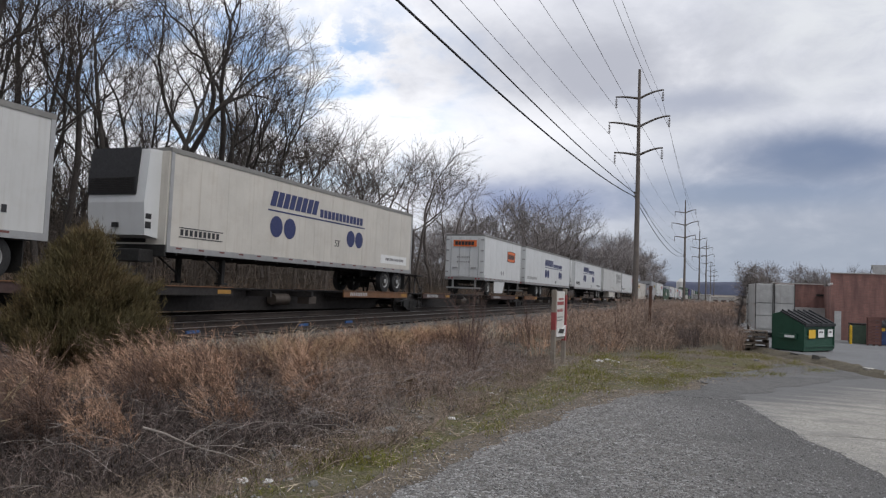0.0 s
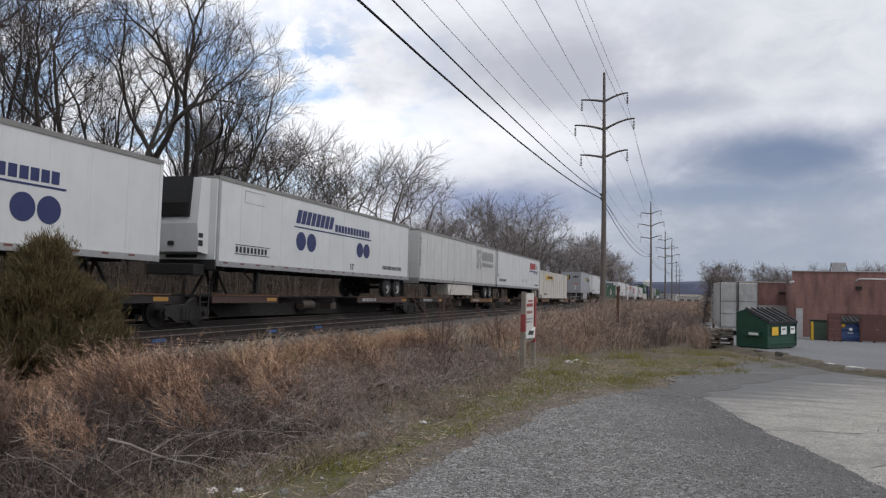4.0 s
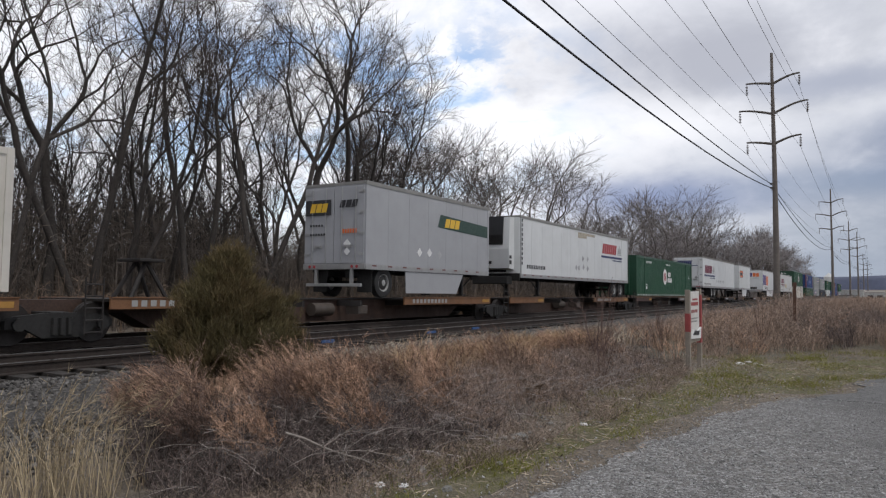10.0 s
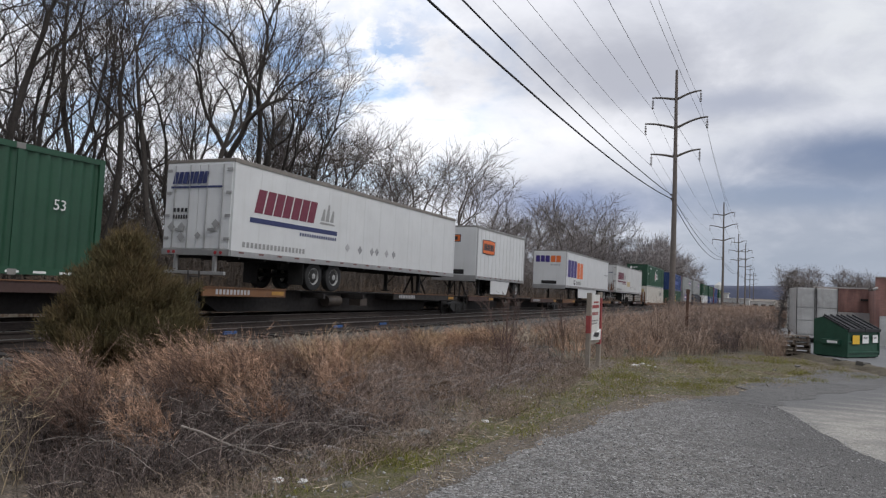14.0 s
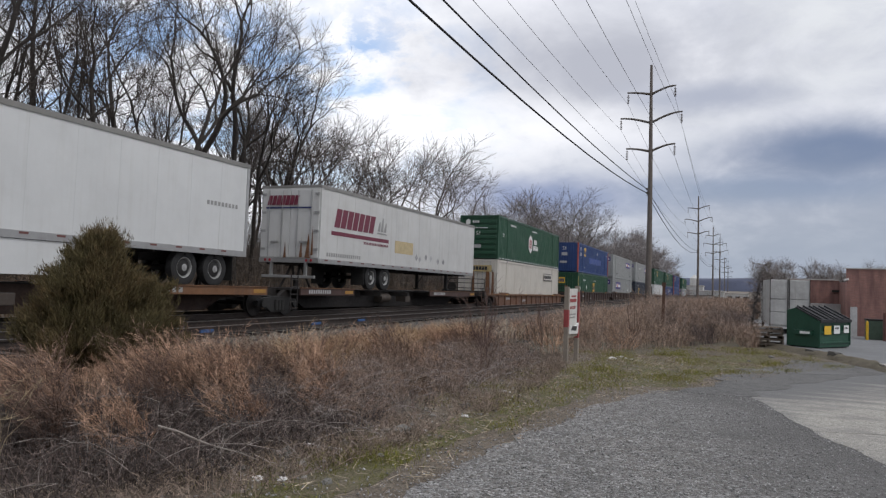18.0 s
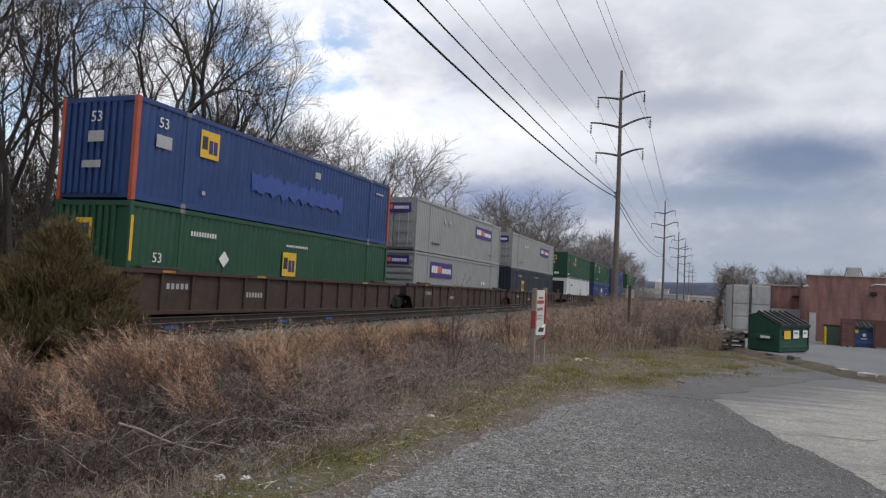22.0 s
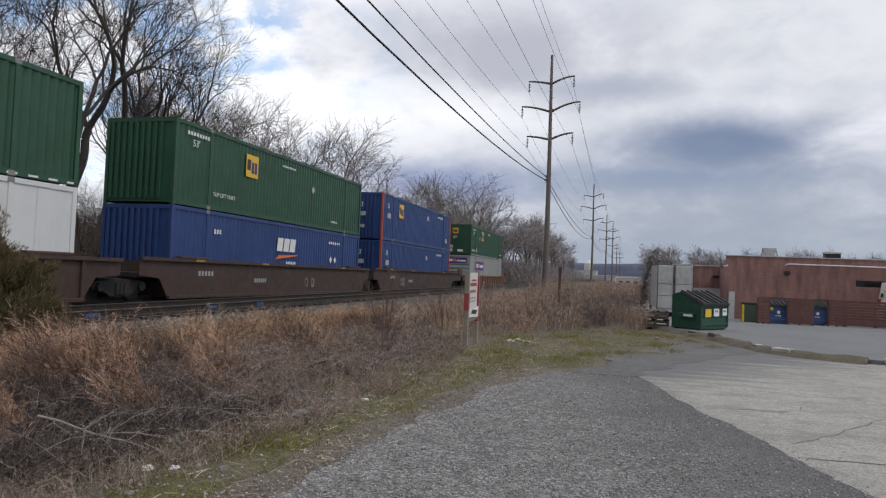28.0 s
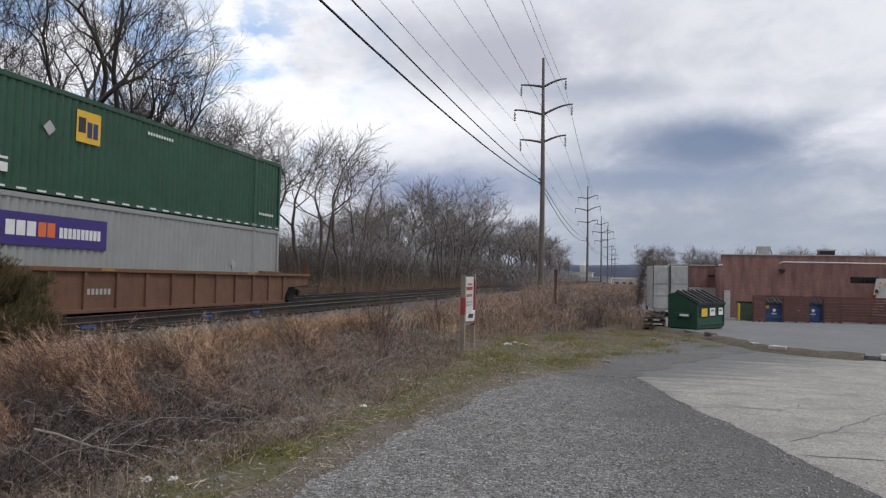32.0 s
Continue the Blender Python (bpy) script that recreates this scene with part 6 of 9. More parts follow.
def wire(ax, az, sag, radius, label):
    """One cable of the line from pole to pole, hanging between them."""
    cu = bpy.data.curves.new("power_cable", "CURVE")
    cu.dimensions, cu.bevel_depth, cu.bevel_resolution = "3D", radius, 1
    pts = []
    for (x0, y0), (x1, y1) in zip(POLES, POLES[1:]):
        n = 14
        for j in range(n):
            u = j / n
            x, y = x0 + (x1 - x0) * u, y0 + (y1 - y0) * u
            s = sag * ((y1 - y0) / 102.0) ** 2
            pts.append((x + ax, y, ground_z(x0, y0) * (1 - u) + ground_z(x1, y1) * u + az - 4 * s * u * (1 - u)))
    sp = cu.splines.new("POLY")
    sp.points.add(len(pts) - 1)
    sp.points.foreach_set("co", [c for q in pts for c in (*q, 1)])
    tmp = bpy.data.objects.new("power_cable", cu)
    me = bpy.data.meshes.new_from_object(tmp)
    bpy.data.objects.remove(tmp)
    me.name = "power_cable"
    me.materials.clear()
    me.materials.append(WIRE)
    tagged(new("power_cable", me), label, "cable", "cables of the power line")


for (z, reach, up_r, up_l), sag_r, sag_l in zip(ARMS, (1.62, 1.84, 1.20), (1.62, 1.50, 0.96)):
    wire(reach - 0.08, z - 0.4 + up_r - 1.15, sag_r, 0.014, "thin grey power cable hung from insulators")
    wire(-reach + 0.08, z - 0.4 + up_l - 1.15, sag_l, 0.014, "thin grey power cable hung from insulators")
wire(-0.30, 12.05, 1.95, 0.042, "thick black communication cable")
wire(-0.30, 12.45, 1.35, 0.034, "thick black communication cable")

# ---- weathered trail sign between two posts ----
POSTWOOD = mat("grey_weathered_timber", (0.25, 0.215, 0.175), 0.9, vary=0.18, scale=4, fine=50, bump=0.4, streak=0.3, streak_color=(0.10, 0.09, 0.075))
REDFADE = mat("faded_red_paint", (0.27, 0.05, 0.048), 0.75, vary=0.2, scale=5, fine=40, bump=0.2)
SIGNWHITE = mat("dirty_white_board", (0.60, 0.585, 0.55), 0.7, vary=0.10, scale=4, fine=30)
sg = thing("notice_sign", "narrow white notice board between two grey timber posts", "sign", at=Matrix.Translation((-3.70, 16.9, ground_z(-3.7, 16.9))))
for y, h in ((-0.56, 1.78), (0.56, 1.80)):
    bm = bmesh.new()
    box_into(bm, -0.05, 0.05, y - 0.06, y + 0.06, -0.05, h, bevel=0.012)
    pst = part("post", bm, POSTWOOD, sg)
    bm = bmesh.new()
    box_into(bm, -0.053, 0.053, y - 0.063, y + 0.063, 0.86 if y < 0 else 0.55, 1.26 if y < 0 else 1.66)
    part("paint_band", bm, REDFADE, pst, "faded red paint on the post")
bm = bmesh.new()
box_into(bm, -0.02, 0.02, -0.48, 0.48, 0.78, 1.74, bevel=0.006)
bd = part("board", bm, SIGNWHITE, sg, "dirty white board")
decal("emblem", bd, 0.022, [rect(-0.34, 0.36, 1.42, 1.50), rect(-0.2, 0.3, 1.54, 1.58)] + bars(-0.32, 1.26, 0.62, 0.07, 6), REDFADE, "faded red figure")
decal("writing", bd, 0.022, bars(-0.34, 1.12, 0.66, 0.03, 12) + bars(-0.34, 1.05, 0.6, 0.03, 11), LGREY)
bm = bmesh.new()
poly_into(bm, [(0.03, -0.46, 0.70), (0.03, 0.45, 0.66), (0.03, 0.5, 0.92), (0.03, 0.1, 0.84), (0.03, -0.40, 0.90)], (0.03, 0, 0))
part("torn_bag", bm, MARKW, sg, "torn white plastic caught on the board")
decal("dark_tear", sg, 0.064, [[(-0.35, 0.78), (0.2, 0.74), (0.3, 0.84), (-0.2, 0.87)]], MARKK)
bm = bmesh.new()
box_into(bm, -0.03, 0.03, -0.5, 0.5, 0.60, 0.68)
part("rail", bm, POSTWOOD, sg)

# rusty steel post
RUST = mat("rusty_steel", (0.095, 0.05, 0.034), 0.9, vary=0.25, scale=5, fine=40, bump=0.3)
ps = thing("steel_post", "thin rusty steel post in the brush", "post", at=pose(-2.63, 27.1, ground_z(0, 27.1), 1, 1))
bm = bmesh.new()
box_into(bm, -0.05, 0.05, -0.01, 0.01, -0.05, 2.12)
box_into(bm, -0.01, 0.01, 0.0, 0.05, -0.05, 2.12)
part("upright", bm, RUST, ps)
bm = bmesh.new()
box_into(bm, -0.065, 0.065, -0.03, -0.01, 1.98, 2.13)
part("cap_plate", bm, RUST, ps)

# ---- the yard, laid out on its own plan ----
def yard(m):
    return Matrix.Translation((0, 0, 0.03)) @ Matrix.Diagonal((0.925, 0.925, 1, 1)) @ m


# ---- green refuse container ----
BINGREEN = mat("bin_green_paint", (0.012, 0.062, 0.036), 0.5, vary=0.15, scale=2, fine=25, bump=0.06, streak=0.2, streak_color=(0.03, 0.05, 0.035))
LIDBLACK = mat("black_plastic_lid", (0.016, 0.017, 0.019), 0.62, vary=0.15, scale=4, fine=40, bump=0.08)


def sloped_bin(label, at, paint, width, depth, front, back, name="refuse_container"):
    """A front-loading bin: sloped lid, side pockets, feet. It faces -y locally, width along x."""
    th = thing(name, label, "dumpster", at=at)
    bm = bmesh.new()
    prof = [(0, 0.03), (depth, 0.03), (depth, back * 0.93), (depth * 0.72, back), (0.02, front)]
    poly_into(bm, [(-width / 2, py, pz) for py, pz in prof], (width, 0, 0))
    bmesh.ops.bevel(bm, geom=list(bm.edges), offset=0.012, segments=1, affect="EDGES")
    part("body", bm, paint, th)
    bm = bmesh.new()
    for z in (front - 0.06, 0.16, 0.5):
        box_into(bm, -width / 2 - 0.02, width / 2 + 0.02, -0.035, 0.01, z, z + 0.055, bevel=0.008)
    for sx in (-1, 1):
        box_into(bm, sx * width / 2 - 0.03, sx * width / 2 + 0.03, -0.03, 0.03, 0.09, front, bevel=0.006)
    part("rim", bm, paint, th)
    for sx in (-1, 1):
        bm = bmesh.new()
        box_into(bm, sx * (width / 2 + 0.07) - 0.07, sx * (width / 2 + 0.07) + 0.07, depth * 0.18, depth * 0.72, 0.42, 0.58, bevel=0.012)
        p = part("fork_pocket", bm, paint, th)
        bm = bmesh.new()
        x = sx * (width / 2 + 0.142)
        box_into(bm, x - 0.003, x + 0.003, depth * 0.22, depth * 0.52, 0.46, 0.54)
        part("label_plate", bm, MARKW, p, "white label plate")
    for sx in (-1, 1):
        bm = bmesh.new()
        d = Vector((0, depth * 0.70, back - front))
        x0, x1 = (0.01, width / 2 + 0.03) if sx > 0 else (-width / 2 - 0.03, -0.01)
        top, low = [], []
        for k in range(15):
            y, z = -0.05 + (d.y + 0.07) * k / 14, front + d.z * k / 14
            top.append((x0, y, z + 0.030 + 0.014 * (k % 2)))
            low.append((x0, y, z - 0.004))
        poly_into(bm, top + low[::-1], (x1 - x0, 0, 0))
        for u in (0.12, 0.5, 0.88):
            xa = x0 + (x1 - x0) * u
            poly_into(bm, [(xa - 0.035, -0.05, front + 0.03), (xa - 0.035, d.y + 0.02, front + d.z + 0.03), (xa - 0.035, d.y + 0.02, front + d.z + 0.085), (xa - 0.035, -0.05, front + 0.085)], (0.07, 0, 0))
        box_into(bm, x0, x1, -0.075, -0.04, front - 0.05, front + 0.05, bevel=0.01)
        part("lid", bm, LIDBLACK, th, "black ribbed plastic lid")
    for sx in (-1, 1):
        for y in (0.12, depth - 0.15):
            bm = bmesh.new()
            box_into(bm, sx * (width / 2 - 0.15) - 0.1, sx * (width / 2 - 0.15) + 0.1, y - 0.06, y + 0.06, 0.0, 0.09)
            part("skid", bm, STEEL, th)
    return th


# its pocketed side shows, and its front with the stickers
dm = sloped_bin("dark green steel dumpster with black lids and stickers", yard(pose(3.10, 29.27, ground_z(0, 29) + 0.11, 0, 0, 54.5)), BINGREEN, 1.92, 1.24, 0.90, 1.30)
decal_end("yellow_sticker", dm, -0.04, [rect(-0.72, -0.30, 0.46, 0.74)], LYELLOW, "yellow sticker")
decal_end("white_sticker", dm, -0.04, [rect(-0.12, 0.26, 0.48, 0.75)], MARKW, "white sticker")
decal_end("white_sticker", dm, -0.04, [rect(0.52, 0.84, 0.50, 0.75)], MARKW, "white sticker")
decal_end("writing", dm, -0.044, bars(-0.05, 0.63, 0.24, 0.06, 4) + bars(0.57, 0.63, 0.2, 0.06, 3), MARKK)

# stacked pallets in the weeds
PALLET = mat("grey_pallet_wood", (0.15, 0.122, 0.095), 0.9, vary=0.2, scale=4, fine=40, bump=0.3, per_object=0.2)
for i in range(5):
    pl = thing("pallet", "weathered wooden pallet in a stack beside the dumpster", "pallet", "stacked pallets", yard(pose(0.90 + 0.04 * (i % 2), 29.6 + 0.03 * (i % 3), ground_z(0, 29.6) + 0.145 * i, 0, 0, 8 * (i % 3) - 6) @ Matrix.Diagonal((0.84, 0.84, 0.96, 1))))
    for j in range(6):
        bm = bmesh.new()
        box_into(bm, -0.6, 0.6, -0.5 + j * 0.18, -0.5 + j * 0.18 + 0.1, 0.115, 0.135)
        part("deck_board", bm, PALLET, pl)
    for x in (-0.56, 0.0, 0.56):
        bm = bmesh.new()
        box_into(bm, x - 0.03, x + 0.03, -0.5, 0.5, 0.02, 0.115)
        part("stringer", bm, PALLET, pl)
    for y in (-0.5, -0.05, 0.4):
        bm = bmesh.new()
        box_into(bm, -0.6, 0.6, y, y + 0.1, 0.0, 0.02)
        part("bottom_board", bm, PALLET, pl)

# ---- brick building and its yard ----
def brick_material():
    m = bpy.data.materials.new("red_brick_wall")
    m.use_nodes = True
    nt = m.node_tree
    p = nt.nodes["Principled BSDF"]
    co = nt.nodes.new("ShaderNodeTexCoord")
    mp = nt.nodes.new("ShaderNodeMapping")
    mp.inputs["Rotation"].default_value = (radians(90), 0, 0)
    nt.links.new(co.outputs["Object"], mp.inputs[0])
    b = nt.nodes.new("ShaderNodeTexBrick")
    b.inputs["Color1"].default_value, b.inputs["Color2"].default_value, b.inputs["Mortar"].default_value = (0.315, 0.158, 0.132, 1), (0.25, 0.130, 0.11, 1), (0.262, 0.155, 0.132, 1)
    b.inputs["Scale"].default_value, b.inputs["Mortar Size"].default_value = 1.0, 0.012
    b.inputs["Brick Width"].default_value, b.inputs["Row Height"].default_value = 0.21, 0.075
    nt.links.new(mp.outputs[0], b.inputs["Vector"])
    n = nt.nodes.new("ShaderNodeTexNoise")
    n.inputs["Scale"].default_value, n.inputs["Detail"].default_value, n.inputs["Roughness"].default_value = 1.9, 10, 0.66
    sm = nt.nodes.new("ShaderNodeMapping")
    sm.inputs["Scale"].default_value = (1.6, 1, 0.30)
    nt.links.new(co.outputs["Object"], sm.inputs[0])
    nt.links.new(sm.outputs[0], n.inputs["Vector"])
    r = nt.nodes.new("ShaderNodeMapRange")
    r.inputs[1].default_value, r.inputs[2].default_value, r.inputs[4].default_value = 0.40, 0.68, 0.85
    nt.links.new(n.outputs["Fac"], r.inputs[0])
    x = nt.nodes.new("ShaderNodeMix")
    x.data_type = "RGBA"
    nt.links.new(r.outputs[0], x.inputs[0])
    nt.links.new(b.outputs["Color"], x.inputs[6])
    x.inputs[7].default_value = (0.125, 0.07, 0.062, 1)
    nt.links.new(x.outputs[2], p.inputs["Base Color"])
    p.inputs["Roughness"].default_value = 0.9
    bu = nt.nodes.new("ShaderNodeBump")
    bu.inputs["Strength"].default_value, bu.inputs["Distance"].default_value = 0.4, 0.01
    nt.links.new(b.outputs["Fac"], bu.inputs["Height"])
    bu.invert = True
    nt.links.new(bu.outputs[0], p.inputs["Normal"])
    return m


BRICK = brick_material()
COPING = mat("pale_coping", (0.42, 0.40, 0.37), 0.7, vary=0.1)
PIPEW = mat("white_painted_pipe", (0.60, 0.59, 0.57), 0.5, vary=0.08)
DARKGLASS = mat("dark_window_glass", (0.012, 0.013, 0.016), 0.08, vary=0.05, bump=0.0)
CINDER = mat("pale_block_wall", (0.36, 0.345, 0.33), 0.9, vary=0.1, scale=2, fine=30)
BY, BZ = 41.0, -0.45
bl = thing("brick_building", "long low red brick building with flat roof", "building", at=yard(Matrix.Translation((0, 0, BZ))))
# front wall with two low window openings
wins = ((11.1, 12.45), (12.9, 15.0))
edges = [4.86] + [e for w in wins for e in w] + [34.0]
cells_x = sorted(edges)
bm = bmesh.new()
grid = {}
zs = (0.0, 1.82, 2.12, 3.10)
for i, x in enumerate(cells_x):
    for j, z in enumerate(zs):
        grid[i, j] = bm.verts.new((x, BY, z))
for i in range(len(cells_x) - 1):
    for j in range(3):
        if not (j == 1 and i % 2 == 1):
            bm.faces.new((grid[i, j], grid[i + 1, j], grid[i + 1, j + 1], grid[i, j + 1]))
r = bmesh.ops.extrude_face_region(bm, geom=list(bm.faces))
bmesh.ops.translate(bm, vec=(0, 0.3, 0), verts=[g for g in r["geom"] if isinstance(g, bmesh.types.BMVert)])
part("front_wall", bm, BRICK, bl)
for a, b in wins:
    bm = bmesh.new()
    box_into(bm, a, b, BY + 0.12, BY + 0.14, 1.82, 2.12)
    w = part("window", bm, DARKGLASS, bl, "dark low window")
    bm = bmesh.new()
    for x in (a, (a + b) / 2, b):
        box_into(bm, x - 0.025, x + 0.025, BY + 0.08, BY + 0.13, 1.82, 2.12)
    part("frame", bm, STEEL, w)
box_part("side_wall", (4.86, 5.1, BY + 0.3, BY + 25, 0, 2.50), BRICK, bl)
box_part("end_wall", (33.7, 34, BY + 0.3, BY + 25, 0, 3.10), BRICK, bl)
box_part("back_wall", (8.0, 34, BY + 25, BY + 25.3, 0, 3.10), BRICK, bl)
ROOFING = mat("grey_roofing", (0.14, 0.14, 0.14), 0.9)
box_part("roof", (8.2, 33.8, BY + 0.2, BY + 25.1, 2.86, 2.96), ROOFING, bl)
box_part("roof", (5.6, 8.2, BY + 0.2, BY + 4.5, 2.86, 2.96), ROOFING, bl)
box_part("low_roof", (5.1, 8.2, BY + 4.5, BY + 25.1, 2.38, 2.46), ROOFING, bl)
box_part("coping", (4.80, 34.06, BY - 0.04, BY + 0.34, 3.10, 3.145), COPING, bl, "pale metal coping", bevel=0.008)
bm = bmesh.new()
cyl_into(bm, (7.9, BY - 0.09, 2.78), (34, BY - 0.09, 2.70), 0.035, seg=10)
cyl_into(bm, (7.9, BY - 0.09, 2.78), (7.75, BY + 0.02, 2.70), 0.035, seg=10)
part("wall_pipe", bm, PIPEW, bl, "white pipe along the wall")
bm = bmesh.new()
box_into(bm, 7.72, 7.98, BY - 0.16, BY, 2.28, 2.44, bevel=0.015)
part("wall_vent", bm, STEEL, bl)
box_part("service_door", (5.02, 5.32, BY - 0.05, BY, 0.0, 1.35), mat("pale_grey_door", (0.46, 0.46, 0.45), 0.6), bl, "pale grey panel by the corner")
# lower wing to the side
bm = bmesh.new()
box_into(bm, 2.4, 4.86, BY + 3.0, BY + 3.3, 0, 2.58)
w = part("wing_wall", bm, BRICK, bl)
box_part("wing_coping", (2.3, 4.86, BY + 2.96, BY + 3.34, 2.58, 2.63), COPING, bl)
box_part("block_wall", (3.1, 4.85, BY + 2.2, BY + 2.4, 0, 1.42), CINDER, bl, "pale block wall below the wing")
bm = bmesh.new()
box_into(bm, 4.5, 4.85, BY + 2.86, BY + 3.0, 2.0, 2.1)
part("wing_vent", bm, STEEL, bl)
bm = bmesh.new()
cyl_into(bm, (4.74, BY + 0.02, 2.56), (4.92, BY - 0.06, 2.62), 0.05, seg=8)
part("gutter", bm, PIPEW, bl)
# rooftop plant
ac = thing("rooftop_unit", "dark box-shaped rooftop ventilation unit", "ventilator", at=yard(Matrix.Translation((10.45, BY + 2, BZ + 2.96)) @ Matrix.Diagonal((0.6, 0.6, 0.85, 1))))
bm = bmesh.new()
box_into(bm, -0.62, 0.62, -0.5, 0.5, 0.0, 0.52, bevel=0.02)
part("housing", bm, BLACK, ac)
box_part("hood", (-0.68, 0.68, -0.56, 0.56, 0.52, 0.60), COPING, ac)
ex = thing("roof_exhaust", "white flared rooftop exhaust hood", "ventilator", at=yard(Matrix.Translation((7.3, BY + 2, BZ + 2.96)) @ Matrix.Diagonal((0.62, 0.62, 0.8, 1))))
bm = bmesh.new()
vs = bmesh.ops.create_cone(bm, cap_ends=True, segments=4, radius1=0.42, radius2=0.75, depth=0.75, matrix=Matrix.Translation((0, 0, 0.42)) @ pose(0, 0, 0, 0, 0, 45))
part("cowl", bm, PIPEW, ex)
bm = bmesh.new()
for x in (-0.75, 0.8):
    cyl_into(bm, (x, 0, 0), (x * 0.7, 0, 0.7), 0.03, seg=6)
part("strut", bm, STEEL, ex)

# grey curtain-sided box trailer by the wing
CURTAIN = mat("grey_tarpaulin", (0.40, 0.40, 0.385), 0.6, vary=0.14, scale=1.6, fine=3.5, bump=0.9, streak=0.45, streak_color=(0.24, 0.225, 0.20))
bx = thing("storage_trailer", "old grey storage trailer with panelled doors", "trailer", at=yard(pose(0.90, 39.0, ground_z(0, 39) + 0.1, 0, 0, 2)))
bm = bmesh.new()
box_into(bm, 0.38, 2.18, 0.0, 7.0, 0.35, 2.48, bevel=0.02)
part("body", bm, CURTAIN, bx)
for j, (a, b) in enumerate(((0.41, 1.15), (1.29, 2.14))):
    for z0, z1 in ((0.42, 0.98), (1.03, 1.56), (1.61, 2.44)):
        bm = bmesh.new()
        box_into(bm, a, b, -0.04, 0.0, z0, z1, bevel=0.012)
        part("door_panel", bm, CURTAIN, bx)
for x in (0.40, 1.19, 1.25, 2.16):
    bm = bmesh.new()
    cyl_into(bm, (x, -0.06, 0.38), (x, -0.06, 2.52), 0.018, seg=6)
    part("lock_rod", bm, STEEL, bx)
for x in (0.48, 2.1):
    for y in (0.1, 6.4):
        bm = bmesh.new()
        box_into(bm, x - 0.06, x + 0.06, y, y + 0.2, 0.0, 0.35)
        part("leg", bm, STEEL, bx)

# yellow bollard
bo = thing("bollard", "yellow steel bollard at the yard wall", "bollard", at=yard(Matrix.Translation((5.25, 37.4, ground_z(0, 37.4) + 0.11))))
bm = bmesh.new()
cyl_into(bm, (0, 0, 0), (0, 0, 0.74), 0.058, seg=14)
bmesh.ops.create_uvsphere(bm, u_segments=14, v_segments=6, radius=0.058, matrix=Matrix.Translation((0, 0, 0.74)))
part("tube", bm, mat("safety_yellow_paint", (0.62, 0.38, 0.02), 0.5, vary=0.1), bo, smooth=True)

# slatted screens round the blue bins
SLAT = mat("brown_red_slat", (0.12, 0.055, 0.045), 0.8, vary=0.15, scale=3, fine=30, per_object=0.12)


def screen(x0, x1, y, height=1.12, skew=0.0):
    th = thing("slatted_screen", "brown-red slatted screen fence in the yard", "fence", "screens round the bins", yard(Matrix.Translation((0, 0, ground_z(0, y) + 0.11))))
    n = max(2, int(math.hypot(x1 - x0, skew) / 0.9))
    for i in range(n + 1):
        u = i / n
        bm = bmesh.new()
        box_into(bm, x0 + (x1 - x0) * u - 0.05, x0 + (x1 - x0) * u + 0.05, y + skew * u, y + skew * u + 0.08, 0, height + 0.05)
        part("post", bm, SLAT, th)
    for j in range(9):
        z = 0.06 + j * height / 9
        bm = bmesh.new()
        poly_into(bm, [(x0, y - 0.02, z), (x1, y + skew - 0.02, z), (x1, y + skew - 0.02, z + height / 9 - 0.012), (x0, y - 0.02, z + height / 9 - 0.012)], (0, -0.02, 0))
        part("slat", bm, SLAT, th)
    return th


screen(5.85, 6.35, 36.9, skew=0.1)
screen(6.35, 8.35, 38.9)
screen(7.22, 8.28, 37.2)
screen(8.75, 9.5, 39.2)
screen(9.15, 9.9, 38.0)
screen(9.9, 12.6, 38.3)
BINBLUE = mat("bin_blue_paint", (0.035, 0.075, 0.20), 0.5, vary=0.15, scale=2, fine=25)
for x, wd in ((6.87, 1.0), (8.72, 0.8)):
    b = sloped_bin("blue steel dumpster with dark lid behind slatted screens", yard(pose(x, 37.6 if wd > 0.9 else 38.2, ground_z(0, 37.5) + 0.11, 0, 0, 4)), BINBLUE, wd, 0.9, 0.80, 1.0)
    decal_end("white_emblem", b, -0.04, [disc(0.0, 0.52, 0.075, 10)] + bars(-0.13, 0.34, 0.26, 0.05, 3), MARKW)
    decal_end("yellow_sticker", b, -0.04, [rect(-wd * 0.40, -wd * 0.24, 0.60, 0.74)], LYELLOW)
tk = thing("green_tank", "dull green tank box beside the bollard", "tank", at=yard(Matrix.Translation((5.65, 38.2, ground_z(0, 38.2) + 0.11))))
bm = bmesh.new()
box_into(bm, -0.35, 0.35, -0.3, 0.3, 0.0, 0.82, bevel=0.05)
part("shell", bm, mat("dull_green_paint", (0.045, 0.075, 0.05), 0.6), tk)
bm = bmesh.new()
box_into(bm, -0.37, 0.37, -0.32, 0.32, 0.82, 0.88, bevel=0.02)
part("lid", bm, STEEL, tk)

# ---- parked vehicles at the lot's far side ----
GLASS = mat("car_glass", (0.015, 0.017, 0.02), 0.06, vary=0.03, bump=0.0)


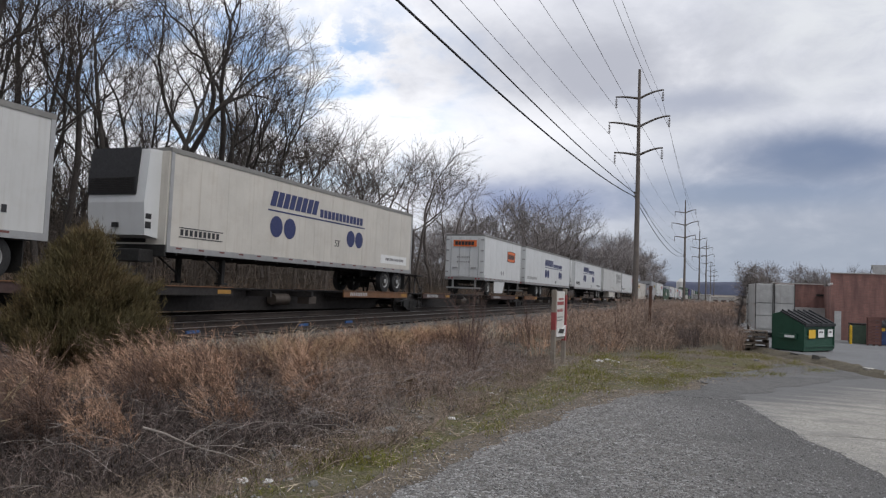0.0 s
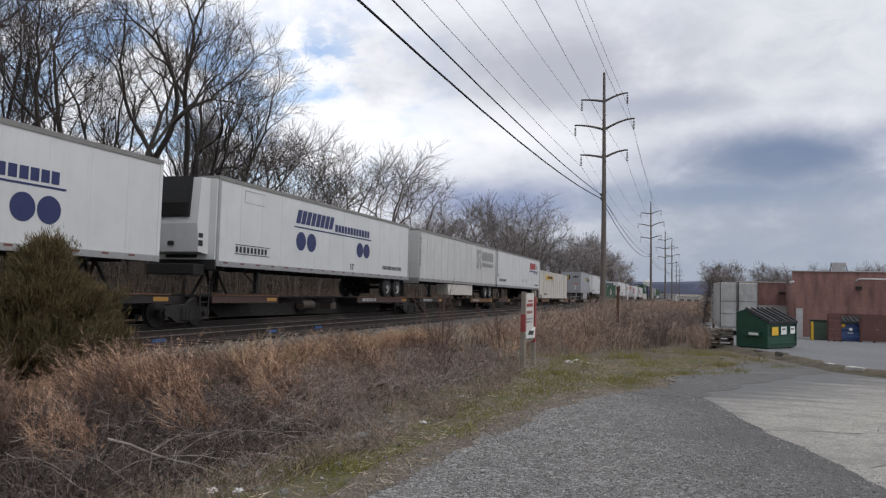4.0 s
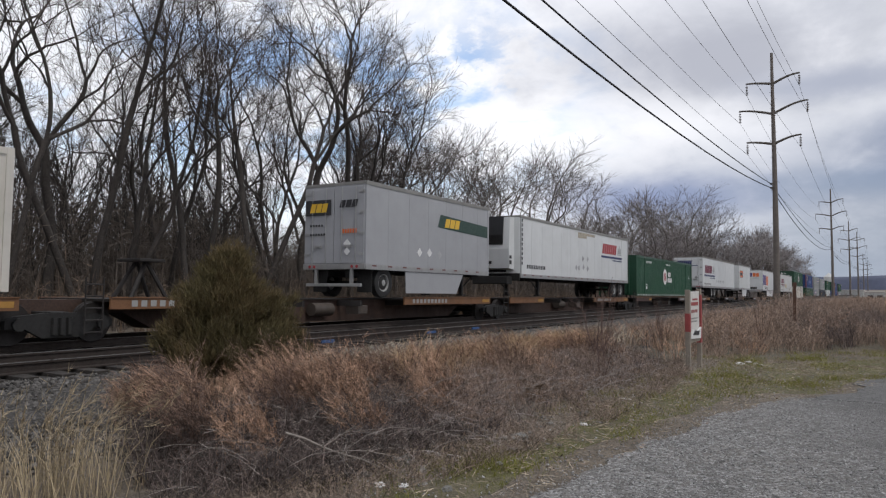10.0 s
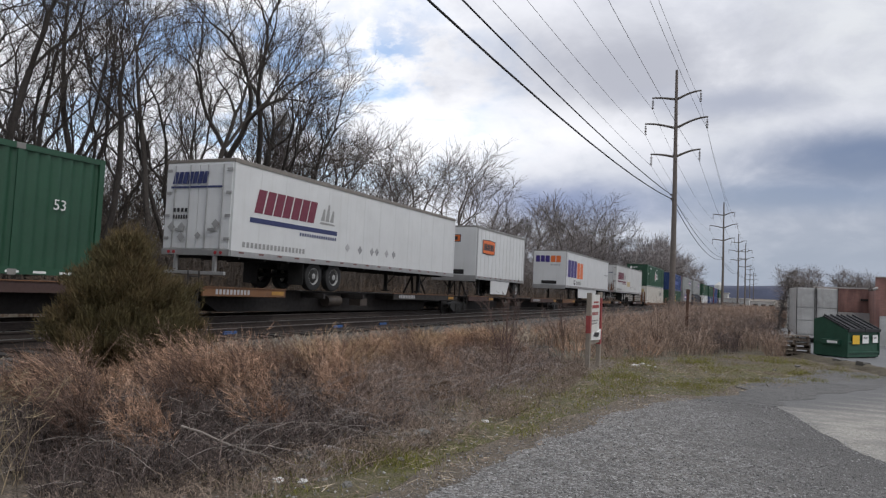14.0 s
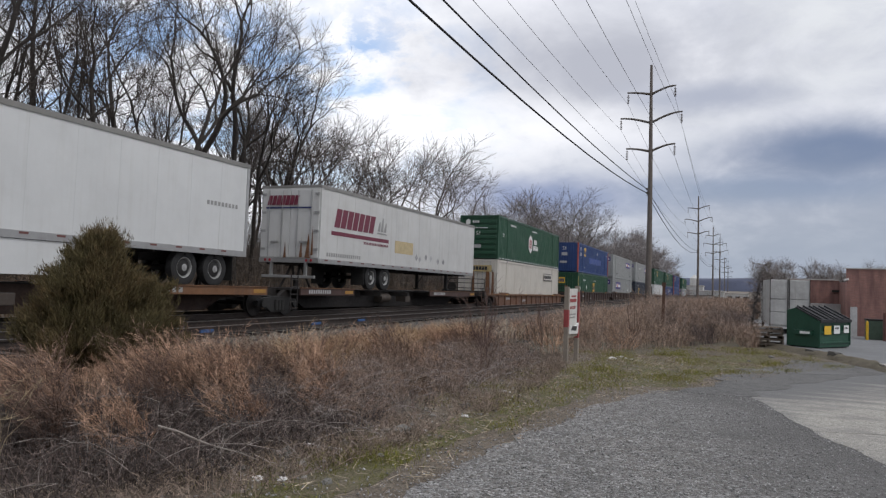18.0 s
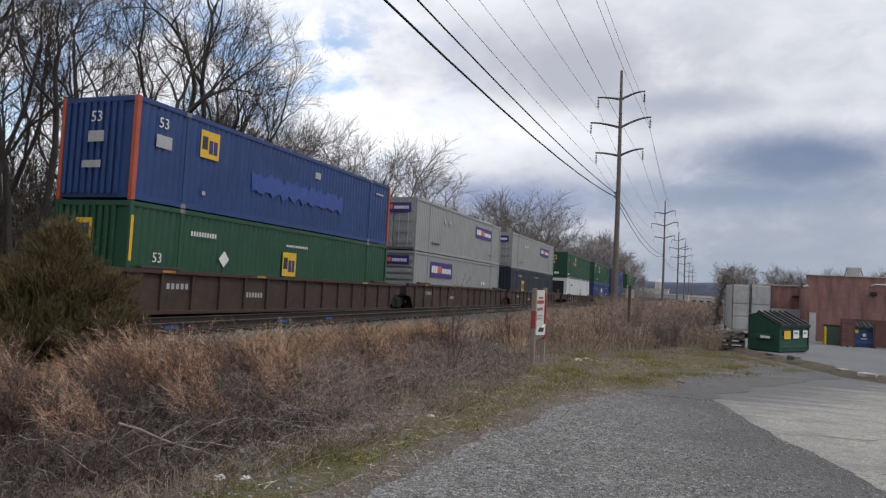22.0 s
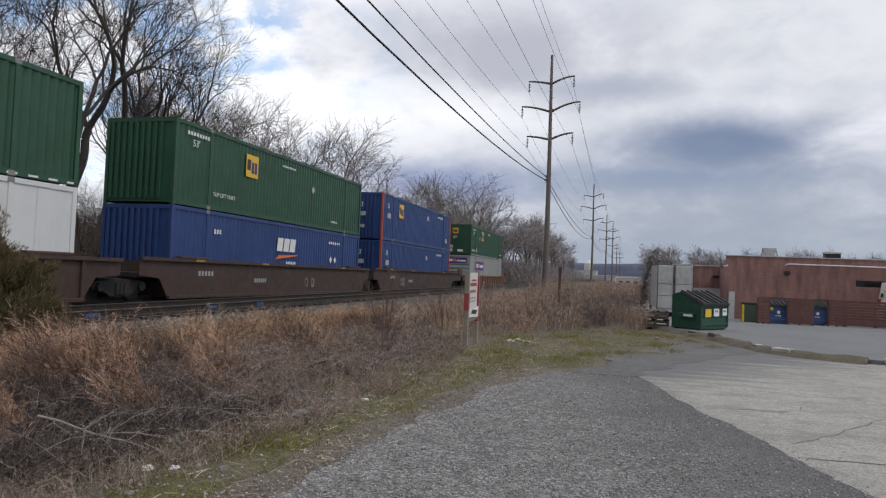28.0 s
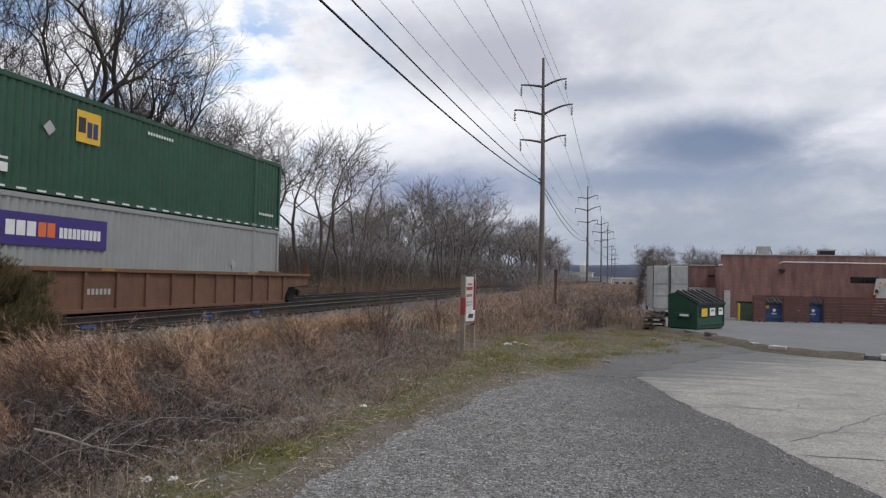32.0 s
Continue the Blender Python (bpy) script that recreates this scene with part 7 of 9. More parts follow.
def vehicle(name, label, category, at, profile, glass, width, paint, wheel_y, r=0.33):
    """Body from a side outline (y, z), pulled in towards the roof; wheels, lights, windows as parts."""
    th = thing(name, label, category, at=at)
    bm = bmesh.new()
    n = len(profile)
    rings = []
    for u in (-1, -0.96, 0.96, 1):
        ring = []
        for y, z in profile:
            tuck = 0.13 * max(0.0, z - 0.95)
            ring.append(bm.verts.new((u * (width / 2 - tuck) * (1.0 if abs(u) < 1 else 1.0), y, z if abs(u) < 1 else 0.12 + (z - 0.12) * 0.985)))
        rings.append(ring)
    for a, b in zip(rings, rings[1:]):
        for i in range(n):
            bm.faces.new((a[i], a[(i + 1) % n], b[(i + 1) % n], b[i]))
    bm.faces.new(rings[0])
    bm.faces.new(rings[-1])
    part("body", bm, paint, th, smooth=True)
    for g in glass:
        for sx in (-1, 1):
            bm = bmesh.new()
            poly_into(bm, [(sx * (width / 2 - 0.13 * max(0, z - 0.95) + 0.004), y, z) for y, z in g], (sx * 0.004, 0, 0))
            part("side_window", bm, GLASS, th)
    for y in wheel_y:
        for sx in (-1, 1):
            road_wheel(th, sx * (width / 2 - 0.02), y, r, r)
    return th


VANW = mat("white_van_paint", (0.66, 0.65, 0.63), 0.3, vary=0.04)
van = vehicle("delivery_van", "white delivery van with floral pattern on its tail", "van", yard(pose(12.2, 38.9, ground_z(0, 40) + 0.11, 0, 0, -62)),
              [(0, 0.32), (5.2, 0.32), (5.25, 0.95), (4.75, 1.15), (4.1, 1.95), (3.6, 2.05), (0.1, 2.05), (0.0, 1.0)], [[(3.1, 1.25), (4.35, 1.25), (3.95, 1.85), (3.1, 1.85)]], 1.95, VANW, (0.95, 4.2))
rng = random.Random(8)
quads = [disc(rng.uniform(-0.85, 0.85), rng.uniform(0.5, 1.9), rng.uniform(0.05, 0.12), 9) for _ in range(26)]
decal_end("flower_pattern", van, -0.012, quads[:13], LYELLOW, "yellow flower shapes")
decal_end("flower_pattern", van, -0.016, quads[13:], BINGREEN, "dark leaf shapes")
bm = bmesh.new()
for i in range(30):
    a, b = rng.uniform(0.3, 2.8), rng.uniform(0.6, 1.9)
    poly_into(bm, [(-0.985 + 0.13 * max(0, z - 0.95) - 0.002, y, z) for y, z in disc(a, b, rng.uniform(0.05, 0.14), 8)], (-0.003, 0, 0))
part("side_pattern", bm, LYELLOW, van)
bm = bmesh.new()
box_into(bm, -0.9, -0.3, 1.0, 4.0, 2.05, 2.18, bevel=0.03)
part("roof_rack", bm, VANW, van)
CARBLUE = mat("metallic_blue_paint", (0.02, 0.055, 0.30), 0.25, 0.3, vary=0.05)
car = vehicle("parked_car", "bright blue hatchback parked beside the van", "car", yard(pose(13.3, 36.6, ground_z(0, 37) + 0.11, 0, 0, -68)),
              [(0, 0.35), (4.2, 0.35), (4.25, 0.7), (3.6, 0.88), (2.7, 1.42), (1.2, 1.46), (0.3, 1.05), (0.0, 0.95)], [[(0.9, 1.0), (2.9, 1.0), (2.45, 1.36), (1.35, 1.38)]], 1.78, CARBLUE, (0.75, 3.35), 0.31)
bm = bmesh.new()
for sx in (-0.72, 0.72):
    box_into(bm, sx - 0.14, sx + 0.14, -0.02, 0.06, 0.72, 0.92, bevel=0.02)
part("tail_light", bm, LRED, car, "red tail lights")
bm = bmesh.new()
for sx in (-0.85, 0.85):
    box_into(bm, sx - 0.08, sx + 0.08, -0.03, 0.05, 0.9, 1.3, bevel=0.02)
part("tail_light", bm, LRED, van, "red tail lights")

# ---- far buildings and hills ----
FARW = mat("far_pale_cladding", (0.52, 0.52, 0.50), 0.8, vary=0.06)
for i, (x, y, w, h) in enumerate(((-14.0, 330, 14, 4.0), (-2.0, 360, 10, 3.5), (-23.0, 352, 13, 6.5))):
    fb = thing("far_warehouse", "small pale warehouse far along the line", "building", at=Matrix.Translation((x, y, ground_z(x, y))))
    box_part("wall", (-w / 2, w / 2, 0, 12, 0, h), FARW, fb)
    box_part("roof", (-w / 2 - 0.3, w / 2 + 0.3, -0.3, 12.3, h, h + 0.5), COPING, fb)
    bm = bmesh.new()
    for j in range(3):
        box_into(bm, -w / 2 + 1 + j * w / 3, -w / 2 + 3 + j * w / 3, -0.05, 0.02, 0.5, 2.5)
    part("door", bm, STEEL, fb)
tw = thing("far_silo", "pale cylindrical silo far along the line", "silo", at=Matrix.Translation((-24.5, 425, ground_z(0, 425))))
bm = bmesh.new()
cyl_into(bm, (0, 0, 0), (0, 0, 12), 2.4, seg=20)
cyl_into(bm, (0, 0, 12), (0, 0, 14), 2.4, 0.3, seg=20)
part("drum", bm, FARW, tw, smooth=True)
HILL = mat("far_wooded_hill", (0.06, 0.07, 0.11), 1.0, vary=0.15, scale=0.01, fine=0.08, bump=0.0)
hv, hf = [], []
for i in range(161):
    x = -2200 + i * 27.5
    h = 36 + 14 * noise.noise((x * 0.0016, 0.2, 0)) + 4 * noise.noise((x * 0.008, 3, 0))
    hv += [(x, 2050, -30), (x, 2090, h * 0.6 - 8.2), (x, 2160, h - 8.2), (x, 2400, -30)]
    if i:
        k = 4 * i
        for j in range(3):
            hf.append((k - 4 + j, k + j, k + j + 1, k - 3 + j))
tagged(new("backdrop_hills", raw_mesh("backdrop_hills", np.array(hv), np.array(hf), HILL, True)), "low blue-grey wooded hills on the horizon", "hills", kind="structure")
# ---- plants ----
BARK = mat("dark_tree_bark", (0.045, 0.038, 0.033), 0.95, vary=0.3, scale=3, fine=22, bump=1.0, streak=0.5, streak_color=(0.018, 0.015, 0.013))
# bark of middle and far trees, the haze of distance mixed into its colour
HAZEBARK = mat("hazed_tree_bark", (0.115, 0.098, 0.088), 0.95, vary=0.25, scale=3, fine=30, bump=0.3)
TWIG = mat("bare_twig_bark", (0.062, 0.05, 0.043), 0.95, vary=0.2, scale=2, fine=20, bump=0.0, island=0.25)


def tubes(segs, sides):
    """Tapered tubes from rows of x0 y0 z0 x1 y1 z1 r0 r1."""
    s = np.asarray(segs, float)
    a, b, r0, r1 = s[:, :3], s[:, 3:6], s[:, 6], s[:, 7]
    d = b - a
    d /= np.maximum(np.linalg.norm(d, axis=1, keepdims=True), 1e-9)
    ref = np.where(np.abs(d[:, 2:3]) < 0.9, np.array([[0, 0, 1.0]]), np.array([[1.0, 0, 0]]))
    u = np.cross(d, ref)
    u /= np.linalg.norm(u, axis=1, keepdims=True)
    w = np.cross(d, u)
    ang = 2 * np.pi * np.arange(sides) / sides
    ring = np.cos(ang)[None, :, None] * u[:, None] + np.sin(ang)[None, :, None] * w[:, None]
    va = a[:, None] + ring * r0[:, None, None]
    vb = b[:, None] + ring * r1[:, None, None]
    v = np.concatenate([va, vb], 1).reshape(-1, 3)
    k = (np.arange(len(s)) * 2 * sides)[:, None]
    i = np.arange(sides)[None]
    j = (i + 1) % sides
    f = np.stack([k + i, k + j, k + sides + j, k + sides + i], -1).reshape(-1, 4)
    return v, f


def strips(segs):
    """Thin flat slips for the finest twigs, each turned its own way."""
    s = np.asarray(segs, float)
    a, b = s[:, :3], s[:, 3:6]
    side = np.cross(b - a, np.random.normal(size=a.shape))
    side /= np.maximum(np.linalg.norm(side, axis=1, keepdims=True), 1e-9)
    v = np.stack([a - side * s[:, 6:7], a + side * s[:, 6:7], b + side * s[:, 7:8], b - side * s[:, 7:8]], 1).reshape(-1, 3)
    return v, np.arange(len(s) * 4).reshape(-1, 4)


def grow(seed, height, bole=0.22, girth=0.0098, wild=0.105, rise=0.058, lean=(0.0, 0.0), fine=0.005, stop=0.010, shoots=3, shoot=0.62, fork=0.58, stems=1, reach=0.088):
    """Segments of a leafless tree that forks again and again: stout wood, thin branches, and slips for the finest twigs."""
    rng = random.Random(seed)
    thick, thin, hair = [], [], []
    r0 = height * girth

    def turned(d, ang, az):
        a = d.orthogonal().normalized()
        b = d.cross(a)
        return (d * math.cos(ang) + (a * math.cos(az) + b * math.sin(az)) * math.sin(ang)).normalized()

    def line(p, d, length, ra, rb, n, w, up, slip=False):
        for i in range(n):
            d = (d + Vector((rng.gauss(0, w), rng.gauss(0, w), rng.gauss(0, w * 0.7) + up))).normalized()
            q = p + d * (length / n)
            u, v = ra + (rb - ra) * i / n, ra + (rb - ra) * (i + 1) / n
            (hair if slip or u <= 0.012 else thin if u <= 0.035 else thick).append((*p, *q, max(fine, u), max(fine * 0.8, v)))
            p = q
        return p, d

    todo = []
    for s in range(stems):
        az = rng.uniform(0, 6.28)
        tilt = 0.0 if stems == 1 else 0.24
        d = Vector((lean[0] + tilt * math.cos(az), lean[1] + tilt * math.sin(az), 1)).normalized()
        r = r0 * (1.0 if stems == 1 else 0.74)
        thick.append((0.3 * r * s, 0, -0.25, 0.3 * r * s, 0, 0.12, r * 1.5, r * 1.12))
        p, d = line(Vector((0.3 * r * s, 0, 0.12)), d, height * bole * rng.uniform(0.8, 1.2), r * 1.12, r * 0.92, 6, wild * 0.5, 0.02)
        todo.append((p, d, r * 0.92, rng.uniform(0, 6.28)))
    while todo:
        p, d, r, az = todo.pop()
        length = reach * height * (r / r0) ** 0.56 * rng.uniform(0.7, 1.35)
        rb = r * 0.93
        n = 3 if r > 0.03 else 2
        q, e = line(p, d, length, r, rb, n, wild * (1.0 if r > 0.06 else 1.35), rise)
        if r < 0.034:
            for k in range(shoots):
                u = p.lerp(q, rng.random())
                f = turned(e, rng.uniform(0.35, 0.95), rng.uniform(0, 6.28))
                line(u, f, shoot * rng.uniform(0.5, 1.3), fine * 1.5, fine * 0.9, 2, 0.14, rise * 1.6, True)
        if rb < stop:
            for k in range(2):
                line(q, turned(e, rng.uniform(0.1, 0.5), rng.uniform(0, 6.28)), shoot * rng.uniform(0.6, 1.2), fine * 1.6, fine * 0.8, 2, 0.12, rise * 1.2, True)
            continue
        az += 2.1 + rng.uniform(-0.7, 0.7)
        todo.append((q, turned(e, rng.uniform(0.05, 0.28), az + math.pi), rb * rng.uniform(0.80, 0.87), az))
        todo.append((q, turned(e, fork * rng.uniform(0.65, 1.3), az), rb * rng.uniform(0.52, 0.72), az + 1.3))
    # drawn out to its full height
    k = height / max(e[5] for e in thick + thin + hair)
    return [[(*(c * k for c in e[:6]), *e[6:]) for e in part_] for part_ in (thick, thin, hair)]


def tree_kind(seed, height, label, twig=None, **kw):
    th = thing("tree", label, "tree", "bare trees along the railway")
    thick, thin, hair = grow(seed, height, **kw)
    part("trunk", raw_mesh("trunk", *tubes(thick, 6), BARK if twig is None else HAZEBARK, True), None, th)
    va, fa = tubes(thin, 3)
    vb, fb = strips(hair)
    part("crown", raw_mesh("crown", np.concatenate([va, vb]), np.concatenate([fa, fb + len(va)]), twig or TWIG), None, th)
    return th


BARE = "tall bare leafless tree with dark trunk and fine twigs"
KINDS = [tree_kind(11, 17, BARE, bole=0.20, stems=2, shoots=2), tree_kind(23, 17, BARE, bole=0.24, stems=2, wild=0.12, shoots=2), tree_kind(35, 17, BARE, bole=0.16, stems=3, girth=0.0092), tree_kind(47, 17, BARE, bole=0.26, wild=0.14, fork=0.64, girth=0.0112), tree_kind(59, 17, BARE, bole=0.30, stems=2, girth=0.0092)]
GNARLED = [tree_kind(211, 16, "stout gnarled bare tree with heavy forked limbs", bole=0.34, girth=0.0155, wild=0.19, fork=0.8, reach=0.075)]
THIN = "slender bare sapling in the wood beyond the tracks"
SAPLINGS = [tree_kind(111, 10, THIN, bole=0.35, girth=0.0075, fine=0.008, stop=0.016, shoots=1, reach=0.12), tree_kind(123, 10, THIN, bole=0.2, girth=0.0085, fine=0.008, stop=0.016, shoots=1, stems=2, reach=0.12), tree_kind(135, 10, THIN, bole=0.4, girth=0.009, lean=(0.1, 0.1), fine=0.008, stop=0.018, shoots=1, reach=0.11)]
# twigs pale in steps with distance: haze is put into their colour
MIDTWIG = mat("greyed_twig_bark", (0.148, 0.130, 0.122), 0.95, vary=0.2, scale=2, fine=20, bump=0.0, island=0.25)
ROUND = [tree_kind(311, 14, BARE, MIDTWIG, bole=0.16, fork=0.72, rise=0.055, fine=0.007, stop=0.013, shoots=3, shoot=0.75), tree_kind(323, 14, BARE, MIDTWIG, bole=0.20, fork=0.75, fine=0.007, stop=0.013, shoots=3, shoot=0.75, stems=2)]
FARTWIG = mat("hazed_far_twig", (0.235, 0.212, 0.203), 0.95, vary=0.2, scale=0.5, fine=6, bump=0.0, island=0.25)
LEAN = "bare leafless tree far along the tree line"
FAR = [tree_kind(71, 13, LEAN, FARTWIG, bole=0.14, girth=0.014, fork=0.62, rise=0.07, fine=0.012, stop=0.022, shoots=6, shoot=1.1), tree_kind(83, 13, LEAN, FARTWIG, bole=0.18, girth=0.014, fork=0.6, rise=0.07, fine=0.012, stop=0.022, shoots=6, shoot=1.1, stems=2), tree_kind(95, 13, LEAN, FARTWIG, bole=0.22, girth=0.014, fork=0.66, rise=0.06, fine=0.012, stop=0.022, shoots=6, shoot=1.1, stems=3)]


def plant_tree(kind, x, y, height, base, turn, used=set()):
    wide = height / base * (1.15 if kind in FAR else 1.1 if kind in ROUND else 1.0)
    m = pose(x, y, ground_z(x, y), 0, 0, turn) @ Matrix.Diagonal((wide, wide, height / base, 1))
    if kind.name not in used:
        used.add(kind.name)
        kind.matrix_basis = m
        return kind
    return copy_thing(kind, m)


# the front row, by its bearing from the track's normal and its distance: bearing, distance, height, kind
rng = random.Random(42)
FRONT = [(84, 26, 16, 0), (80, 25, 16, 3), (76, 27.5, 17, 1), (72, 24.5, 16.5, "g"), (69, 30, 16, 2), (63.5, 27.5, 16.5, 0), (60.6, 31, 17, 3), (58, 29, 17, 1), (55.5, 31, 16.8, 2), (53, 34, 17, 0), (51, 31.5, 17.5, 4), (46.4, 34.5, 18.5, 1), (44.4, 38, 17.5, 2), (42.4, 36.5, 19, 3), (40.6, 41, 18.5, 0), (38.6, 40, 20.0, 4), (37.6, 43, 16.6, 1)]
for b, r, h, kind in FRONT:
    k = GNARLED[0] if kind == "g" else KINDS[kind]
    plant_tree(k, -r * math.sin(radians(b)), r * math.cos(radians(b)), h, 16 if kind == "g" else 17, rng.uniform(0, 360) + (180 if kind == "g" else 0))
for b, r, h, kind in ((35.6, 50, 14.6, 2), (37.8, 52, 18, 0), (36.4, 45, 14.6, 1), (34.4, 48, 15.2, 3), (32.6, 51, 14.0, 0), (31.0, 54, 12.4, 1)):
    plant_tree(KINDS[kind], -r * math.sin(radians(b)), r * math.cos(radians(b)), h, 17, rng.uniform(0, 360))
plant_tree(GNARLED[0], -47 * math.sin(radians(33.6)), 47 * math.cos(radians(33.6)), 12.0, 16, 200)
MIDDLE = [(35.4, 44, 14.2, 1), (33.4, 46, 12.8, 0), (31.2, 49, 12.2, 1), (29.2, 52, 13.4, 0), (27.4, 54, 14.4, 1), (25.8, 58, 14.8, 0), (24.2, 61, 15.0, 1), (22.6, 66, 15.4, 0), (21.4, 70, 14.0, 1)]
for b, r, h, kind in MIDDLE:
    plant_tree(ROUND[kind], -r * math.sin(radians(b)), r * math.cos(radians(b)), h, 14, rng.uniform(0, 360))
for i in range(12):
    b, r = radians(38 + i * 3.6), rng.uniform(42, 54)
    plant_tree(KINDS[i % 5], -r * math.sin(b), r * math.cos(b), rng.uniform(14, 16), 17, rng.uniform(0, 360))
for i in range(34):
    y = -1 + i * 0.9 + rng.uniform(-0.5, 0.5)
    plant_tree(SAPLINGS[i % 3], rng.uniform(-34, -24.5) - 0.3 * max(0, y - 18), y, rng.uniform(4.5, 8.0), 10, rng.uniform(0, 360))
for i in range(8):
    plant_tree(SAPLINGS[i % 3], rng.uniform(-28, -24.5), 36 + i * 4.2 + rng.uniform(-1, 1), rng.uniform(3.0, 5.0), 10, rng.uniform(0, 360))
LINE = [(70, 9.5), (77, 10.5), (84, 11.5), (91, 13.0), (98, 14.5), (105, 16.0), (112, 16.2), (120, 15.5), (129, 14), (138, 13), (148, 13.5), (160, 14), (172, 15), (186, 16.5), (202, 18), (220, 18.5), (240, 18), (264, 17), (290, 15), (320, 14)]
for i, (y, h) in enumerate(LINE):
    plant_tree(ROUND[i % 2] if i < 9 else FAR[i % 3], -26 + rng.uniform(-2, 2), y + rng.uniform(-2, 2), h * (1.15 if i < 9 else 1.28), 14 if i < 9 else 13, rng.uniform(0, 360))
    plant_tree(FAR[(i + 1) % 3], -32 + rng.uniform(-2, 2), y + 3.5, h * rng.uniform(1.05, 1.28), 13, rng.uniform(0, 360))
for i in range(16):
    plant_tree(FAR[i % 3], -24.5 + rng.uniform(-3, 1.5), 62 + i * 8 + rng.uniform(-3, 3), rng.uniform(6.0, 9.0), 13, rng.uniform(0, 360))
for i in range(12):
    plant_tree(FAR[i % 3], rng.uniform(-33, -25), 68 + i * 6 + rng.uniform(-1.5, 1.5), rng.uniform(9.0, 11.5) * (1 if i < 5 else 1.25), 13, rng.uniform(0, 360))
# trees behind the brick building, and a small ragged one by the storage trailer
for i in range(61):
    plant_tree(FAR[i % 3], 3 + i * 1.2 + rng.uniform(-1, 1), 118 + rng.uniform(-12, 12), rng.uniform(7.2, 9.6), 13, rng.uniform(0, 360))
for x, y, h in ((1.9, 49, 3.4), (3.4, 55, 3.6)):
    plant_tree(FAR[int(y) % 3], x, y, h, 13, rng.uniform(0, 360))


# -- grasses and brush, as joined blades and twigs
def ribbons(p, q, tip, width):
    """Curved narrow strips through three points each."""
    d = tip - p
    ref = np.random.normal(size=d.shape)
    side = np.cross(d, ref)
    side /= np.maximum(np.linalg.norm(side, axis=1, keepdims=True), 1e-9)
    w = np.asarray(width).reshape(-1, 1) * 0.5
    v = np.stack([p - side * w, p + side * w, q - side * w * 0.75, q + side * w * 0.75, tip], 1).reshape(-1, 3)
    k = (np.arange(len(p)) * 5)[:, None]
    f = (k[:, :, None] + np.array([[0, 1, 3], [0, 3, 2], [2, 3, 4]])[None]).reshape(-1, 3)
    return v, f


def slivers(p, tip, width):
    """Single pointed slips: hairs and needles."""
    side = np.cross(tip - p, np.random.normal(size=p.shape))
    side *= (width * 0.5) / np.maximum(np.linalg.norm(side, axis=1, keepdims=True), 1e-9)
    return np.stack([p - side, p + side, tip], 1).reshape(-1, 3), np.arange(len(p) * 3).reshape(-1, 3)


def joined(chunks):
    vs, fs, off = [], [], 0
    for v, f in chunks:
        vs.append(v)
        fs.append(f + off)
        off += len(v)
    return np.concatenate(vs), np.concatenate(fs)


def scatter(n, x0, x1, y0, y1, keep):
    """Points on the ground, kept by a chance that depends on the place."""
    xy = np.random.uniform((x0, y0), (x1, y1), (n * 4, 2))
    chance = keep(xy[:, 0], xy[:, 1])
    clump = np.array([0.55 + 0.9 * noise.noise((x * 0.9, y * 0.9, 7.7)) for x, y in xy])
    xy = xy[np.random.uniform(size=len(xy)) < chance * np.clip(clump, 0.12, 1.0)][:n]
    return np.column_stack([xy, GRADE * xy[:, 1]])


def blades(base, height, lean, width):
    n = len(base)
    a = np.random.uniform(0, 2 * np.pi, n)
    h = height * np.random.uniform(0.6, 1.25, n)
    l = lean * h * np.random.uniform(0.2, 1.4, n)
    out = np.column_stack([np.cos(a) * l, np.sin(a) * l, np.zeros(n)])
    up = np.column_stack([np.zeros((n, 2)), h])
    return ribbons(base, base + out * 0.35 + up * 0.6, base + out + up, np.full(n, width))


def brush(base, height, stems, twigs, spread=0.35, width=0.007, bend=0.25):
    """Many-stemmed bare shrubs: stems from one foot, each with side twigs."""
    n = len(base)
    h = np.repeat(height * np.random.uniform(0.65, 1.2, n) if np.ndim(height) == 0 else height * np.random.uniform(0.65, 1.2, n), stems)
    p = np.repeat(base, stems, 0) + np.random.normal(0, 0.05, (n * stems, 3)) * (1, 1, 0)
    a = np.random.uniform(0, 2 * np.pi, n * stems)
    l = h * spread * np.random.uniform(0.1, 1.5, n * stems)
    out = np.column_stack([np.cos(a) * l, np.sin(a) * l, np.zeros(n * stems)])
    up = np.column_stack([np.zeros((n * stems, 2)), h * np.random.uniform(0.7, 1.1, n * stems)])
    q = p + out * 0.4 + up * 0.55 + np.random.normal(0, 0.04, p.shape)
    tip = p + out + up
    res = [ribbons(p, q, tip, width * np.random.uniform(0.6, 1.4, len(p)))]
    for i in range(twigs):
        u = np.random.uniform(0.25, 0.95, (len(p), 1))
        s = np.where(u < 0.55, p + (q - p) * (u / 0.55), q + (tip - q) * ((u - 0.55) / 0.45))
        d = np.random.normal(0, 1, p.shape) * (1, 1, 0.5) + (0, 0, 0.5)
        d *= (h * np.random.uniform(0.10, 0.30, len(p)))[:, None] / np.linalg.norm(d, axis=1, keepdims=True)
        res.append(ribbons(s, s + d * 0.5 + np.random.normal(0, 0.01, p.shape), s + d + (0, 0, -0.01), np.full(len(p), width * 0.62)))
    return joined(res)


